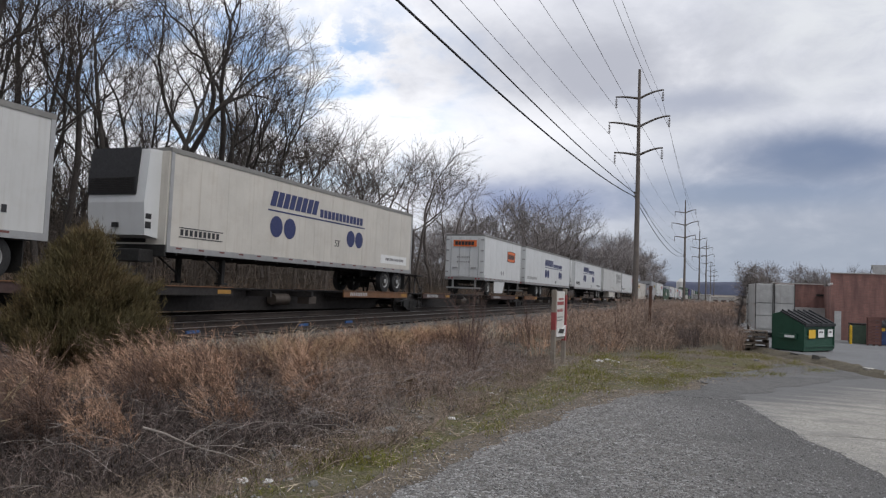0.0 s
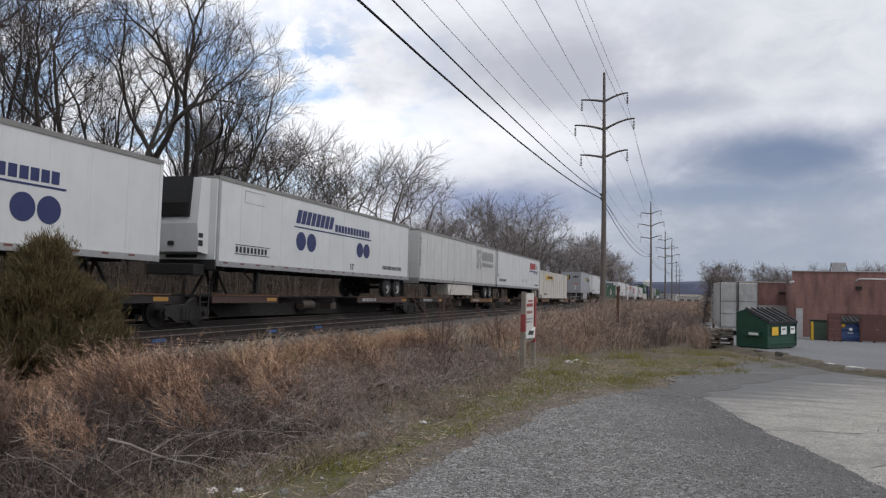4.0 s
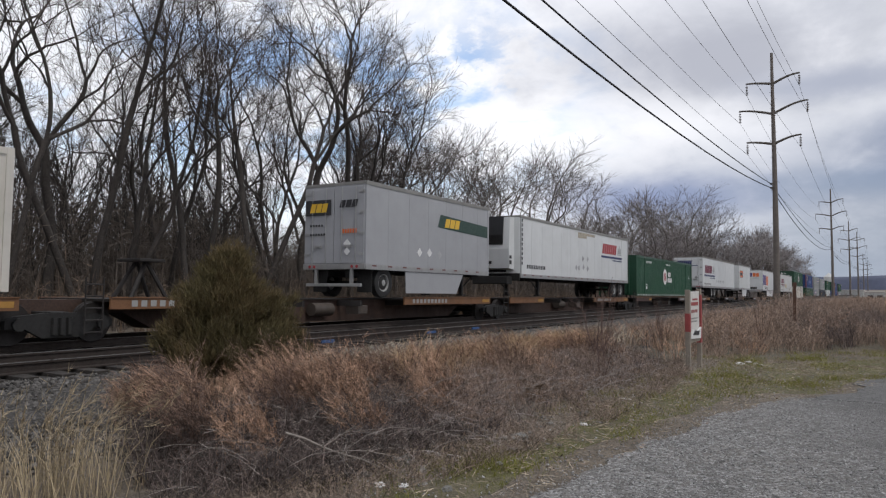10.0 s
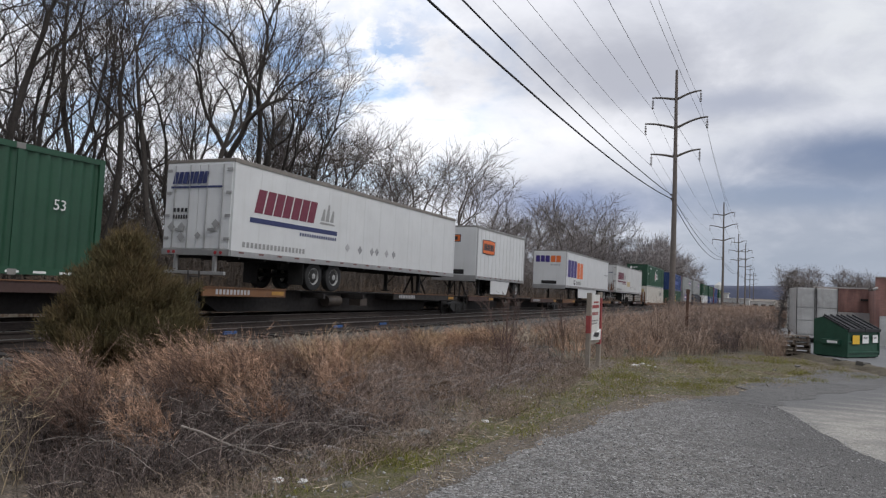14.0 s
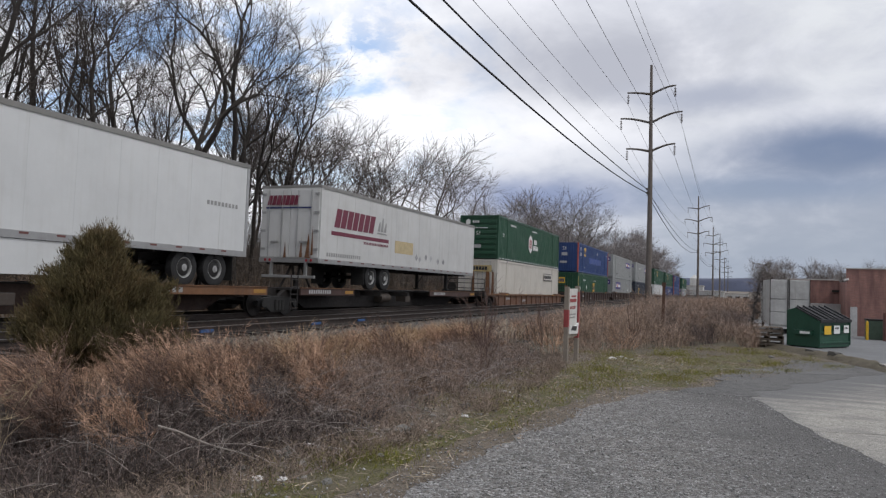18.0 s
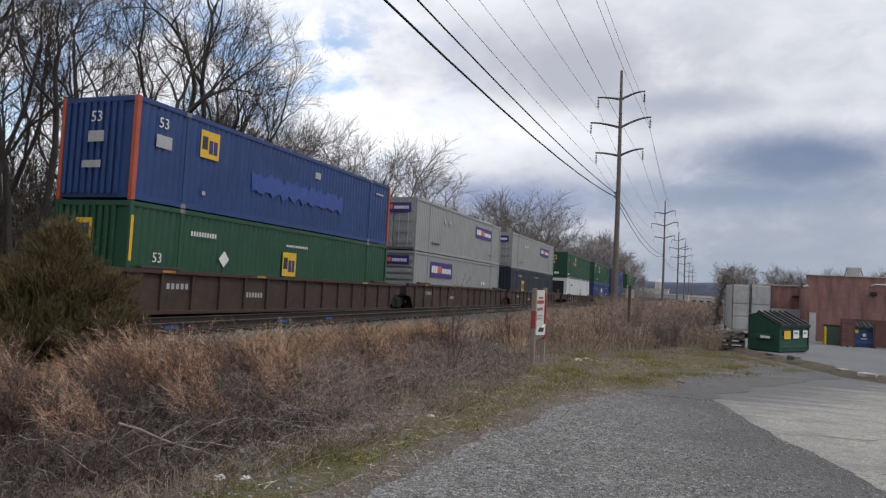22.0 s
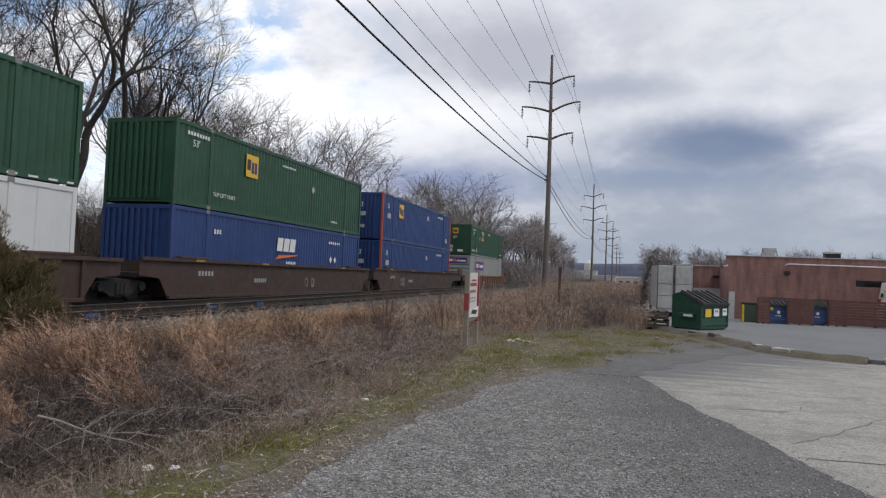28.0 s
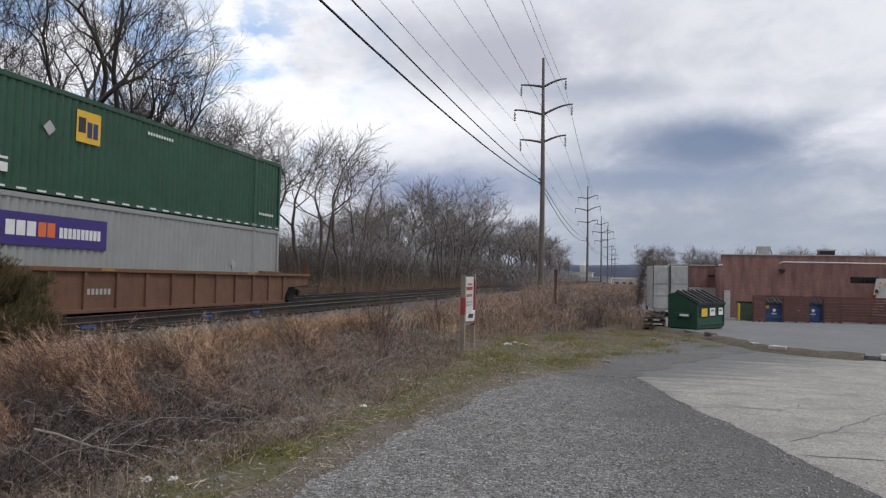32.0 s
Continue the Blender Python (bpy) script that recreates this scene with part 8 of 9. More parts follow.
def plumes(base, height, width=0.006, hairs=15, gust=0.45, away=None):
    """Stalks that nod to one side under a feathery head; neighbours lean alike."""
    n = len(base)
    h = height * np.random.uniform(0.66, 1.1, n)
    swirl = np.array([noise.noise((x * 0.8, y * 0.8, 3.3)) for x, y, z in base])
    a = swirl * 2.2 + np.random.normal(0.3, 0.35, n) if away is None else away + np.random.normal(0, 0.5, n)
    lean = h * np.random.uniform(0.25, 0.8, n) * gust * 1.6
    out = np.column_stack([np.cos(a) * lean, np.sin(a) * lean, np.zeros(n)])
    up = np.column_stack([np.zeros((n, 2)), h])
    tip = base + out + up * 0.96
    res = [ribbons(base, base + out * 0.22 + up * 0.62, tip, np.full(n, width))]
    dirn = out / np.linalg.norm(out, axis=1, keepdims=True)
    for i in range(hairs):
        u = np.random.uniform(0.55, 1.0, (n, 1))
        s = base + out * u ** 2.2 + up * u * (1 - 0.04 * u)
        d = dirn * np.random.uniform(0.03, 0.12, (n, 1)) + np.random.normal(0, 0.03, (n, 3)) + np.column_stack([np.zeros((n, 2)), np.random.uniform(0.0, 0.10, n)])
        res.append(slivers(s, s + d, width * 0.9))
    return joined(res)


def stuff(name, vf, material, label, category):
    return tagged(new(name, raw_mesh(name, *vf, material)), label, category, kind="stuff")


PALETWIG = mat("pale_cane_bark", (0.28, 0.245, 0.22), 0.95, vary=0.2, scale=0.8, fine=6, bump=0.0, island=0.55)
RUSSET = mat("russet_dry_grass", (0.46, 0.30, 0.20), 0.9, vary=0.15, scale=0.8, fine=6, bump=0.0, tint=(0.24, 0.145, 0.10), island=0.75)
PALESTRAW = mat("pale_straw_grass", (0.40, 0.32, 0.205), 0.9, vary=0.15, scale=1.2, fine=6, bump=0.0, island=0.5)
STRAW = mat("straw_dry_grass", (0.52, 0.365, 0.215), 0.9, vary=0.15, scale=0.6, fine=6, bump=0.0, tint=(0.30, 0.20, 0.125), island=0.3)
PALEWEED = mat("pale_weed_stalk", (0.45, 0.39, 0.30), 0.9, vary=0.15, scale=1.0, fine=6, bump=0.0, island=0.4)
GREYTWIG = mat("grey_brown_brush", (0.148, 0.114, 0.100), 0.95, vary=0.2, scale=0.8, fine=6, bump=0.0, tint=(0.09, 0.066, 0.058), island=0.7)
FARBRUSH = mat("far_brown_brush", (0.31, 0.222, 0.165), 0.95, vary=0.2, scale=0.5, fine=3, bump=0.0, tint=(0.16, 0.118, 0.094), island=0.55)
GRASS = mat("short_green_grass", (0.165, 0.168, 0.022), 0.9, vary=0.2, scale=1.2, fine=8, bump=0.0, tint=(0.15, 0.125, 0.05), island=0.3)
DEADGRASS = mat("short_dead_grass", (0.235, 0.18, 0.115), 0.9, vary=0.2, scale=1.2, fine=8, bump=0.0, island=0.3)
BROWNSCRUB = mat("brown_trackside_scrub", (0.185, 0.128, 0.088), 0.95, vary=0.2, scale=0.4, fine=3, bump=0.0, tint=(0.115, 0.088, 0.066), island=0.4)
UNDER = mat("woodland_undergrowth", (0.10, 0.083, 0.070), 0.95, vary=0.2, scale=0.4, fine=3, bump=0.0, tint=(0.10, 0.075, 0.056), island=0.3)


def front_edge(y):
    """Where the brush ends towards the drive."""
    return np.interp(y, [0, 4.5, 6, 8, 11, 15, 17.5, 20, 26, 30, 60], [-5.4, -3.85, -3.75, -3.55, -3.6, -3.95, -4.6, -3.6, -0.6, 0.2, 0.4])


def in_brush(x, y):
    e = front_edge(y)
    start = np.interp(x, [-9, -7, -5.5, -4], [6.2, 5.0, 4.0, 3.2])
    return np.where((x < e) & (x > -8.7) & (y > start), np.clip((e - x) * 2.2, 0, 1), 0.0)


def brush_height(x, y):
    e = front_edge(y)
    top = np.interp(x, [-8.7, -8.0, -7.0, -6.0, -5.0], [0.34, 0.46, 0.62, 0.80, 0.88])
    return np.minimum(top, np.clip(0.22 + 0.40 * (e - x), 0.22, 0.95)) + np.clip((y - 17) * 0.02, 0, 0.28)


def tufts(n, per, x0, x1, y0, y1, keep, size):
    """Grass grows in tufts: points crowded round scattered centres."""
    c = scatter(n, x0, x1, y0, y1, keep)
    p = np.repeat(c, per, 0) + np.random.normal(0, size, (len(c) * per, 3)) * (1, 1, 0)
    return p[keep(p[:, 0], p[:, 1]) > 0]


p = scatter(1700, -8.7, -3.4, 3, 18, in_brush)
inner = np.clip((front_edge(p[:, 1]) - p[:, 0] - 0.7) * 0.9, 0, 1)
stuff("brush", brush(p, brush_height(p[:, 0], p[:, 1]) * (0.92 - 0.30 * inner), 9, 7, 0.65, 0.0065), GREYTWIG, "tangled grey-brown bare brush beside the drive", "brush")
def canes(base, length, radius, turns=7):
    """Long bare canes that rise, arch over and droop, each as one thin bent tube with a few side shoots."""
    k = random.Random(63)
    segs = []
    for x, y, z in base:
        p, az = Vector((x, y, z)), k.uniform(0, 6.28)
        d = Vector((math.cos(az) * 0.45, math.sin(az) * 0.45, 1)).normalized()
        size, r = length * k.uniform(0.55, 1.25), radius * k.uniform(0.7, 1.4)
        for j in range(turns):
            d = (d + Vector((math.cos(az) * 0.16, math.sin(az) * 0.16, -0.20)) + Vector((k.gauss(0, 0.10), k.gauss(0, 0.10), k.gauss(0, 0.06)))).normalized()
            q = p + d * (size / turns)
            if q.z < z + 0.02:
                break
            segs.append((*p, *q, r * (1 - 0.11 * j), r * (0.89 - 0.11 * j)))
            for m in range(2 if j > 1 else 0):
                e = (d * 0.5 + Vector((k.gauss(0, 0.7), k.gauss(0, 0.7), k.gauss(0.15, 0.5)))).normalized() * k.uniform(0.08, 0.26)
                segs.append((*q, *(q + e), r * 0.45, r * 0.2))
            p = q
    return tubes(segs, 3)


p = scatter(380, -6.0, -3.3, 3.0, 16, in_brush)
stuff("brush", canes(p, 1.4, 0.0038), PALETWIG, "arching pale canes over the brush", "brush")
p = scatter(420, -5.4, -3.4, 7.0, 17.5, in_brush)
stuff("brush", brush(p, brush_height(p[:, 0], p[:, 1]) * 0.85, 8, 7, 0.55, 0.006), FARBRUSH, "brown-grey bare stems along the brush's edge", "brush")
# dark twigs whose colour also holds the shade inside the brush
SHADETWIG = mat("shaded_brush_twig", (0.075, 0.06, 0.054), 0.95, vary=0.2, scale=0.8, fine=6, bump=0.0, island=0.5)
p = scatter(560, -6.4, -3.5, 3, 7.4, in_brush)
stuff("brush", brush(p, brush_height(p[:, 0], p[:, 1]) * 0.68, 9, 6, 0.8, 0.0075), SHADETWIG, "dense dark twigs at the foot of the brush, shade in their colour", "brush")
deep = lambda x, y: in_brush(x, y) * np.clip((front_edge(y) - x - 0.8) * 0.9, 0, 1)


def mounds(n, per, x0, x1, y0, y1, keep, size):
    """Clumps of grass that arch outwards from one foot: points, their outward bearings and a height factor."""
    c = scatter(n, x0, x1, y0, y1, keep)
    big = np.repeat(np.random.uniform(0.75, 1.2, len(c)), per)
    a = np.random.uniform(0, 2 * np.pi, len(c) * per)
    rad = np.sqrt(np.random.uniform(0, 1, len(a)))
    p = np.repeat(c, per, 0) + np.column_stack([np.cos(a), np.sin(a), np.zeros(len(a))]) * (rad * size * big)[:, None]
    return p, a, big * (1.08 - 0.38 * rad ** 2)


WIND = math.radians(-150)      # the feathery heads are all blown one way
UMBER = mat("umber_dry_plume", (0.17, 0.105, 0.075), 0.9, vary=0.15, scale=0.8, fine=6, bump=0.0, tint=(0.105, 0.07, 0.055), island=0.6)
for y0, y1, count, size, paint, tone in ((3, 8.6, 38, 0.30, RUSSET, "russet"), (8.6, 19, 18, 0.34, RUSSET, "russet"), (3, 8.6, 20, 0.22, UMBER, "dark umber"), (8.6, 19, 22, 0.26, UMBER, "dark umber"), (8.6, 19, 9, 0.28, STRAW, "golden")):
    p, a, f = mounds(count, 85, -8.4, -3.9, y0, y1, lambda x, y: deep(x, y) * np.clip((np.hypot(x, y) - 6.2) * 1.6, 0, 1), size)
    stuff("dry_grass", plumes(p, brush_height(p[:, 0], p[:, 1]) * f * 1.14, 0.0052, 27, 0.42, WIND + 1.5 * np.cos(a)), paint, "mounds of %s feathery dry grass blown over the brush" % tone, "dry grass")
p = tufts(60, 20, -8.7, -3.9, 3, 22, deep, 0.14)
stuff("dry_grass", blades(p, 0.6, 0.6, 0.008), DEADGRASS, "pale dry grass in the brush", "dry grass")
gold = lambda x, y: in_brush(x, y) * np.clip(1.3 - np.abs(x + 7.4) * 0.7, 0, 1)
p = tufts(105, 26, -8.7, -5.0, 9.0, 18, gold, 0.16)
stuff("dry_grass", plumes(p, brush_height(p[:, 0], p[:, 1]) * 1.05, 0.0045, 26), STRAW, "golden dry grass in the brush", "dry grass")
p = tufts(120, 26, -8.6, -6.2, 6.0, 17, gold, 0.22)
stuff("dry_grass", plumes(p, brush_height(p[:, 0], p[:, 1]) * 0.95, 0.0045, 26, 0.4), RUSSET, "faded russet dry grass along the ballast", "dry grass")
p = scatter(120, -6.3, -5.0, 2.2, 4.0, lambda x, y: np.exp(-((x + 5.55) ** 2 + (y - 3.15) ** 2) * 5))
stuff("dry_grass", joined([plumes(p, 0.95), blades(np.repeat(p, 5, 0) + np.random.normal(0, 0.06, (len(p) * 5, 3)) * (1, 1, 0), 0.55, 0.5, 0.006)]), PALESTRAW, "straw-coloured grass tuft with seed heads", "dry grass")
p = scatter(900, -9.4, -6.2, 7.6, 26, lambda x, y: np.where(x < -8.0, 1.0, 0.15))
stuff("weed_stalks", plumes(p, np.minimum(brush_height(p[:, 0], p[:, 1]) * 1.8, 0.62), 0.0095, 20, 0.9), PALEWEED, "thin pale weed stalks with drooping seed heads", "weeds")
DEADSTEM = mat("broken_dead_stem", (0.235, 0.18, 0.14), 0.95, vary=0.2, scale=1.0, fine=6, bump=0.0, island=0.7)
p = scatter(1500, -4.6, -2.9, 3.2, 18, lambda x, y: np.where((x > front_edge(y) - 0.45) & (x < front_edge(y) + 0.5), 1.0, 0.0))
stuff("brush", brush(p, 0.17, 4, 4, 1.3, 0.0055), DEADSTEM, "low broken dead stems along the foot of the brush", "brush")


def uneven(p, low=0.45, high=1.35):
    return np.array([low + (high - low) * min(1, max(0, 0.5 + 0.9 * noise.noise((x * 0.45, y * 0.3, 9.1)))) for x, y, z in p])


p, a, f = mounds(150, 16, -8.7, 0.3, 18, 60, in_brush, 0.55)
stuff("brush", brush(p, brush_height(p[:, 0], p[:, 1]) * f * uneven(p, 0.7, 1.35), 4, 7, 0.9, 0.011), FARBRUSH, "brown bare shrubs below the power line", "brush")
p, a, f = mounds(70, 40, -8.7, 0.3, 18, 55, in_brush, 0.5)
stuff("dry_grass", plumes(p, brush_height(p[:, 0], p[:, 1]) * f * 0.95, 0.011, 10, 0.5, a), RUSSET, "mounds of russet dry grass between the shrubs", "dry grass")
TAN = mat("tan_dry_brush", (0.345, 0.262, 0.202), 0.9, vary=0.15, scale=0.8, fine=6, bump=0.0, tint=(0.24, 0.165, 0.12), island=0.6)
p, a, f = mounds(62, 46, -6.5, 0.3, 19, 36, in_brush, 0.5)
stuff("dry_grass", plumes(p, (brush_height(p[:, 0], p[:, 1]) + np.clip((p[:, 1] - 21) * 0.05, 0, 0.35)) * f * uneven(p, 0.55, 1.3), 0.009, 14, 0.55, a), TAN, "rounded tan mounds of dry brush below the power line", "dry grass")
p = scatter(26, -0.1, 0.55, 26.2, 27.6, lambda x, y: np.ones_like(x))
stuff("brush", brush(p, 0.85, 6, 7, 0.6, 0.010), FARBRUSH, "brown bare stems in front of the pallets", "brush")
p, a, f = mounds(26, 18, -3.0, 0.2, 25, 40, in_brush, 0.45)
stuff("brush", brush(p, f * 1.45, 5, 8, 0.55, 0.009), GREYTWIG, "dark bare shrubs beside the storage trailer", "brush")
p = scatter(420, -8.7, 0.3, 18, 50, in_brush)
stuff("brush", brush(p, brush_height(p[:, 0], p[:, 1]) * uneven(p, 0.6, 1.5), 5, 6, 0.6, 0.011), GREYTWIG, "grey bare twigs among the far shrubs", "brush")
p = scatter(800, -9, 2.5, 62, 300, lambda x, y: np.ones_like(x))
stuff("brush", brush(p, 1.6, 8, 4, 0.6, 0.05), FARBRUSH, "far brown scrub along the line", "brush")
p = scatter(1300, -24.5, -19.5, -4, 130, lambda x, y: np.clip((-x - 19.2) * 0.5, 0.1, 1))
stuff("undergrowth", brush(p, np.clip((-p[:, 0] - 19) * 0.45, 0.4, 2.2), 8, 5, 0.4, 0.022), BROWNSCRUB, "brown undergrowth below the trees beyond the tracks", "undergrowth")
p = scatter(1500, -55, -24, -4, 120, lambda x, y: np.where((y < -0.95 * x) | (y > 75), 1.0, 0.08))
stuff("undergrowth", brush(p, 4.2, 6, 6, 0.22, 0.035), UNDER, "dense thin saplings in the wood behind", "undergrowth")
p = scatter(800, -40, -27, -6, 40, lambda x, y: np.where(y < -0.95 * x, 1.0, 0.0))
stuff("undergrowth", brush(p, 6.4, 4, 7, 0.16, 0.038), UNDER, "tangled young growth deep in the wood", "undergrowth")
# the wood behind: leaning trunks with bare limbs, close together
k = random.Random(91)
poles_, slips_ = [], []
for i in range(560):
    x = k.uniform(-66, -28)
    y = k.uniform(-14, -0.95 * x)
    h = k.uniform(0.65, 1.05) * min(11.0, -0.28 * x)
    p0 = Vector((x, y, ground_z(x, y) - 0.2))
    d = Vector((k.gauss(0, 0.13), k.gauss(0, 0.13), 1)).normalized()
    rr = k.uniform(0.05, 0.14)
    for j in range(4):
        q = p0 + d * (h / 4)
        poles_.append((*p0, *q, rr * (1 - 0.22 * j), rr * (0.78 - 0.22 * j)))
        for m in range(3 + 2 * j):
            u = p0.lerp(q, k.random())
            e = (d + Vector((k.gauss(0, 0.75), k.gauss(0, 0.75), k.uniform(0, 0.5)))).normalized() * k.uniform(0.8, 2.2)
            slips_.append((*u, *(u + e), 0.028, 0.010))
            for w in range(3):
                v = u + e * k.uniform(0.4, 1.0)
                slips_.append((*v, *(v + (e.normalized() + Vector((k.gauss(0, 0.6), k.gauss(0, 0.6), k.gauss(0.2, 0.4)))) * k.uniform(0.3, 0.8)), 0.016, 0.006))
        p0 = q
        d = (d + Vector((k.gauss(0, 0.10), k.gauss(0, 0.10), 0.05))).normalized()
va, fa = tubes(poles_, 4)
vb, fb = strips(slips_)
stuff("woodland", (np.concatenate([va, vb]), np.concatenate([fa, fb + len(va)])), BARK, "dense bare wood of thin dark trunks behind the railway", "woods")
p = scatter(1500, -42, -23.5, 22, 76, lambda x, y: np.ones_like(x))
stuff("undergrowth", brush(p, 4.6, 5, 7, 0.30, 0.026), UNDER, "low tangled growth under the thinner trees", "undergrowth")
p = scatter(700, -40, -25.5, 30, 58, lambda x, y: np.ones_like(x))
stuff("undergrowth", brush(p, 5.6, 5, 8, 0.22, 0.03), UNDER, "dark tangled saplings at the wood's edge", "undergrowth")
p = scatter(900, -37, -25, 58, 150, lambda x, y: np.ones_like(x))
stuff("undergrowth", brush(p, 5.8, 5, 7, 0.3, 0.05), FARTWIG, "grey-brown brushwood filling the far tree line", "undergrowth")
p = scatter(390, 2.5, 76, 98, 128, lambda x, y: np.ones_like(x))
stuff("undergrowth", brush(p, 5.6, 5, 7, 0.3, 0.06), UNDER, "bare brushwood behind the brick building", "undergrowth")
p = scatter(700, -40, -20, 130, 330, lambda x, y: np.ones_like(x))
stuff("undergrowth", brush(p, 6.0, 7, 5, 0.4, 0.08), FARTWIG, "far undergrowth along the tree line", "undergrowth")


def on_turf(x, y):
    a = np.interp(y, [2, 5, 7, 10, 12, 14, 16.5, 18.2, 21, 25], [-2.9, -2.87, -2.85, -2.45, -2.25, -1.0, -0.5, 1.2, 2.5, 1.1])
    e = front_edge(y)
    return np.where((x < a + 0.3) & (x > e - 0.6), np.clip((a + 0.3 - x) * 2.5, 0.1, 1), 0.0)


def in_moss(x, y):
    m = np.array([noise.noise((u * 1.0, w * 0.6, 3.3)) for u, w in zip(x, y)])
    return on_turf(x, y) * np.clip(0.5 + m * 5.0, 0.0, 1)


p = scatter(19000, -5, 3, 2.5, 26, in_moss)
stuff("grass", blades(p, 0.055, 0.8, 0.006), GRASS, "short green and mossy grass beside the drive", "grass")
p = scatter(5000, -5, 3, 2.5, 26, on_turf)
stuff("grass", blades(p, 0.075, 1.1, 0.005), DEADGRASS, "short dead grass in the turf", "grass")
p = tufts(150, 60, -4.4, 2.5, 3, 24, in_moss, 0.16)
stuff("grass", blades(p, 0.10, 0.9, 0.006), GRASS, "tufts of fresh green grass beside the drive", "grass")
# dead leaves and bark scraps on the ground
LEAF = mat("dead_leaf", (0.20, 0.155, 0.115), 0.9, vary=0.2, scale=3, bump=0.0, tint=(0.18, 0.13, 0.09), island=0.5)
p = scatter(9000, -6.5, 2.4, 2.6, 26, lambda x, y: np.where(x < np.interp(y, [2, 7, 12, 18, 26], [-2.5, -2.3, -1.6, 1.2, 1.0]), 1.0, 0.0))
n = len(p)
a = np.random.uniform(0, 6.28, n)
d = np.column_stack([np.cos(a), np.sin(a), np.random.normal(0, 0.35, n)]) * np.random.uniform(0.008, 0.026, (n, 1))
s = np.column_stack([-np.sin(a), np.cos(a), np.random.normal(0, 0.35, n)]) * np.random.uniform(0.006, 0.015, (n, 1))
c = p + (0, 0, 0.03)
v = np.stack([c - d, c - s, c + d + (0, 0, 0.008), c + s], 1).reshape(-1, 3)
k = (np.arange(n) * 4)[:, None]
stuff("leaf_litter", (v, np.concatenate([k + [0, 1, 2], k + [0, 2, 3]]).reshape(-1, 3)), LEAF, "dead brown leaves and scraps on the ground", "leaves")

# a leaning dead trunk with a broken top beside the storage trailer
sn = thing("dead_tree", "leaning ragged bare tree wound with dead vines", "tree", at=Matrix.Translation((0.45, 41.0, ground_z(0, 41))))
seg_, prev = [], Vector((0, 0, -0.1))
k = random.Random(5)
for i in range(12):
    q = Vector((0.055 * i + k.uniform(-0.05, 0.05), k.uniform(-0.06, 0.06), 0.285 * (i + 1)))
    seg_.append((*prev, *q, 0.055 - 0.003 * i, 0.052 - 0.003 * i))
    for m in range(34):
        d = Vector((k.uniform(-1, 1), k.uniform(-1, 1), k.uniform(-0.9, 0.7))) * k.uniform(0.2, 0.95 - 0.045 * i)
        seg_.append((*q, *(q + d), 0.012, 0.006))
        e = q + d * k.uniform(0.5, 1.0)
        seg_.append((*e, *(e + Vector((k.uniform(-1, 1), k.uniform(-1, 1), k.uniform(-0.6, 0.6))) * 0.22), 0.008, 0.005))
    prev = q
part("trunk", raw_mesh("trunk", *tubes(seg_, 4), MIDTWIG, True), None, sn)

# tall thin shrubs that stand out of the brush
SH = mat("red_brown_shrub_bark", (0.13, 0.085, 0.07), 0.95, vary=0.2, scale=2, bump=0.0)
for i, (x, y, h) in enumerate(((-4.75, 13.6, 1.75), (-5.3, 15.2, 1.6), (-4.3, 12.4, 1.1), (-6.6, 12.6, 1.0), (-3.3, 24.5, 1.6), (-5.5, 21, 1.7), (-6.1, 9.3, 0.95))):
    th = thing("shrub", "thin bare reddish shrub standing out of the brush", "shrub", "bare shrubs", Matrix.Translation((x, y, ground_z(x, y))))
    for k in range(5):
        foot, tip = Vector((rng.uniform(-0.06, 0.06), rng.uniform(-0.06, 0.06), -0.05)), Vector((rng.gauss(0, 0.16), rng.gauss(0, 0.16), rng.uniform(0.75, 1.05))) * h
        pts = [foot.lerp(tip, j / 5) + Vector((rng.gauss(0, 0.02), rng.gauss(0, 0.02), 0)) * (j > 0) for j in range(6)]
        bm = bmesh.new()
        tube_into(bm, pts, [0.009 - 0.0011 * j for j in range(6)], 5)
        stem = part("stem", bm, SH, th)
        side = []
        for j in range(22):
            u = rng.uniform(0.25, 1.0)
            q = pts[min(4, int(u * 5))].lerp(pts[min(4, int(u * 5)) + 1], u * 5 - min(4, int(u * 5)))
            e = Vector((rng.gauss(0, 0.6), rng.gauss(0, 0.6), rng.uniform(0.5, 1.2))).normalized() * h * rng.uniform(0.08, 0.2)
            side.append((*q, *(q + e), 0.0035, 0.002))
        tagged(part("twig_spray", raw_mesh("twig_spray", *tubes(side, 3), SH), None, stem), kind="stuff")

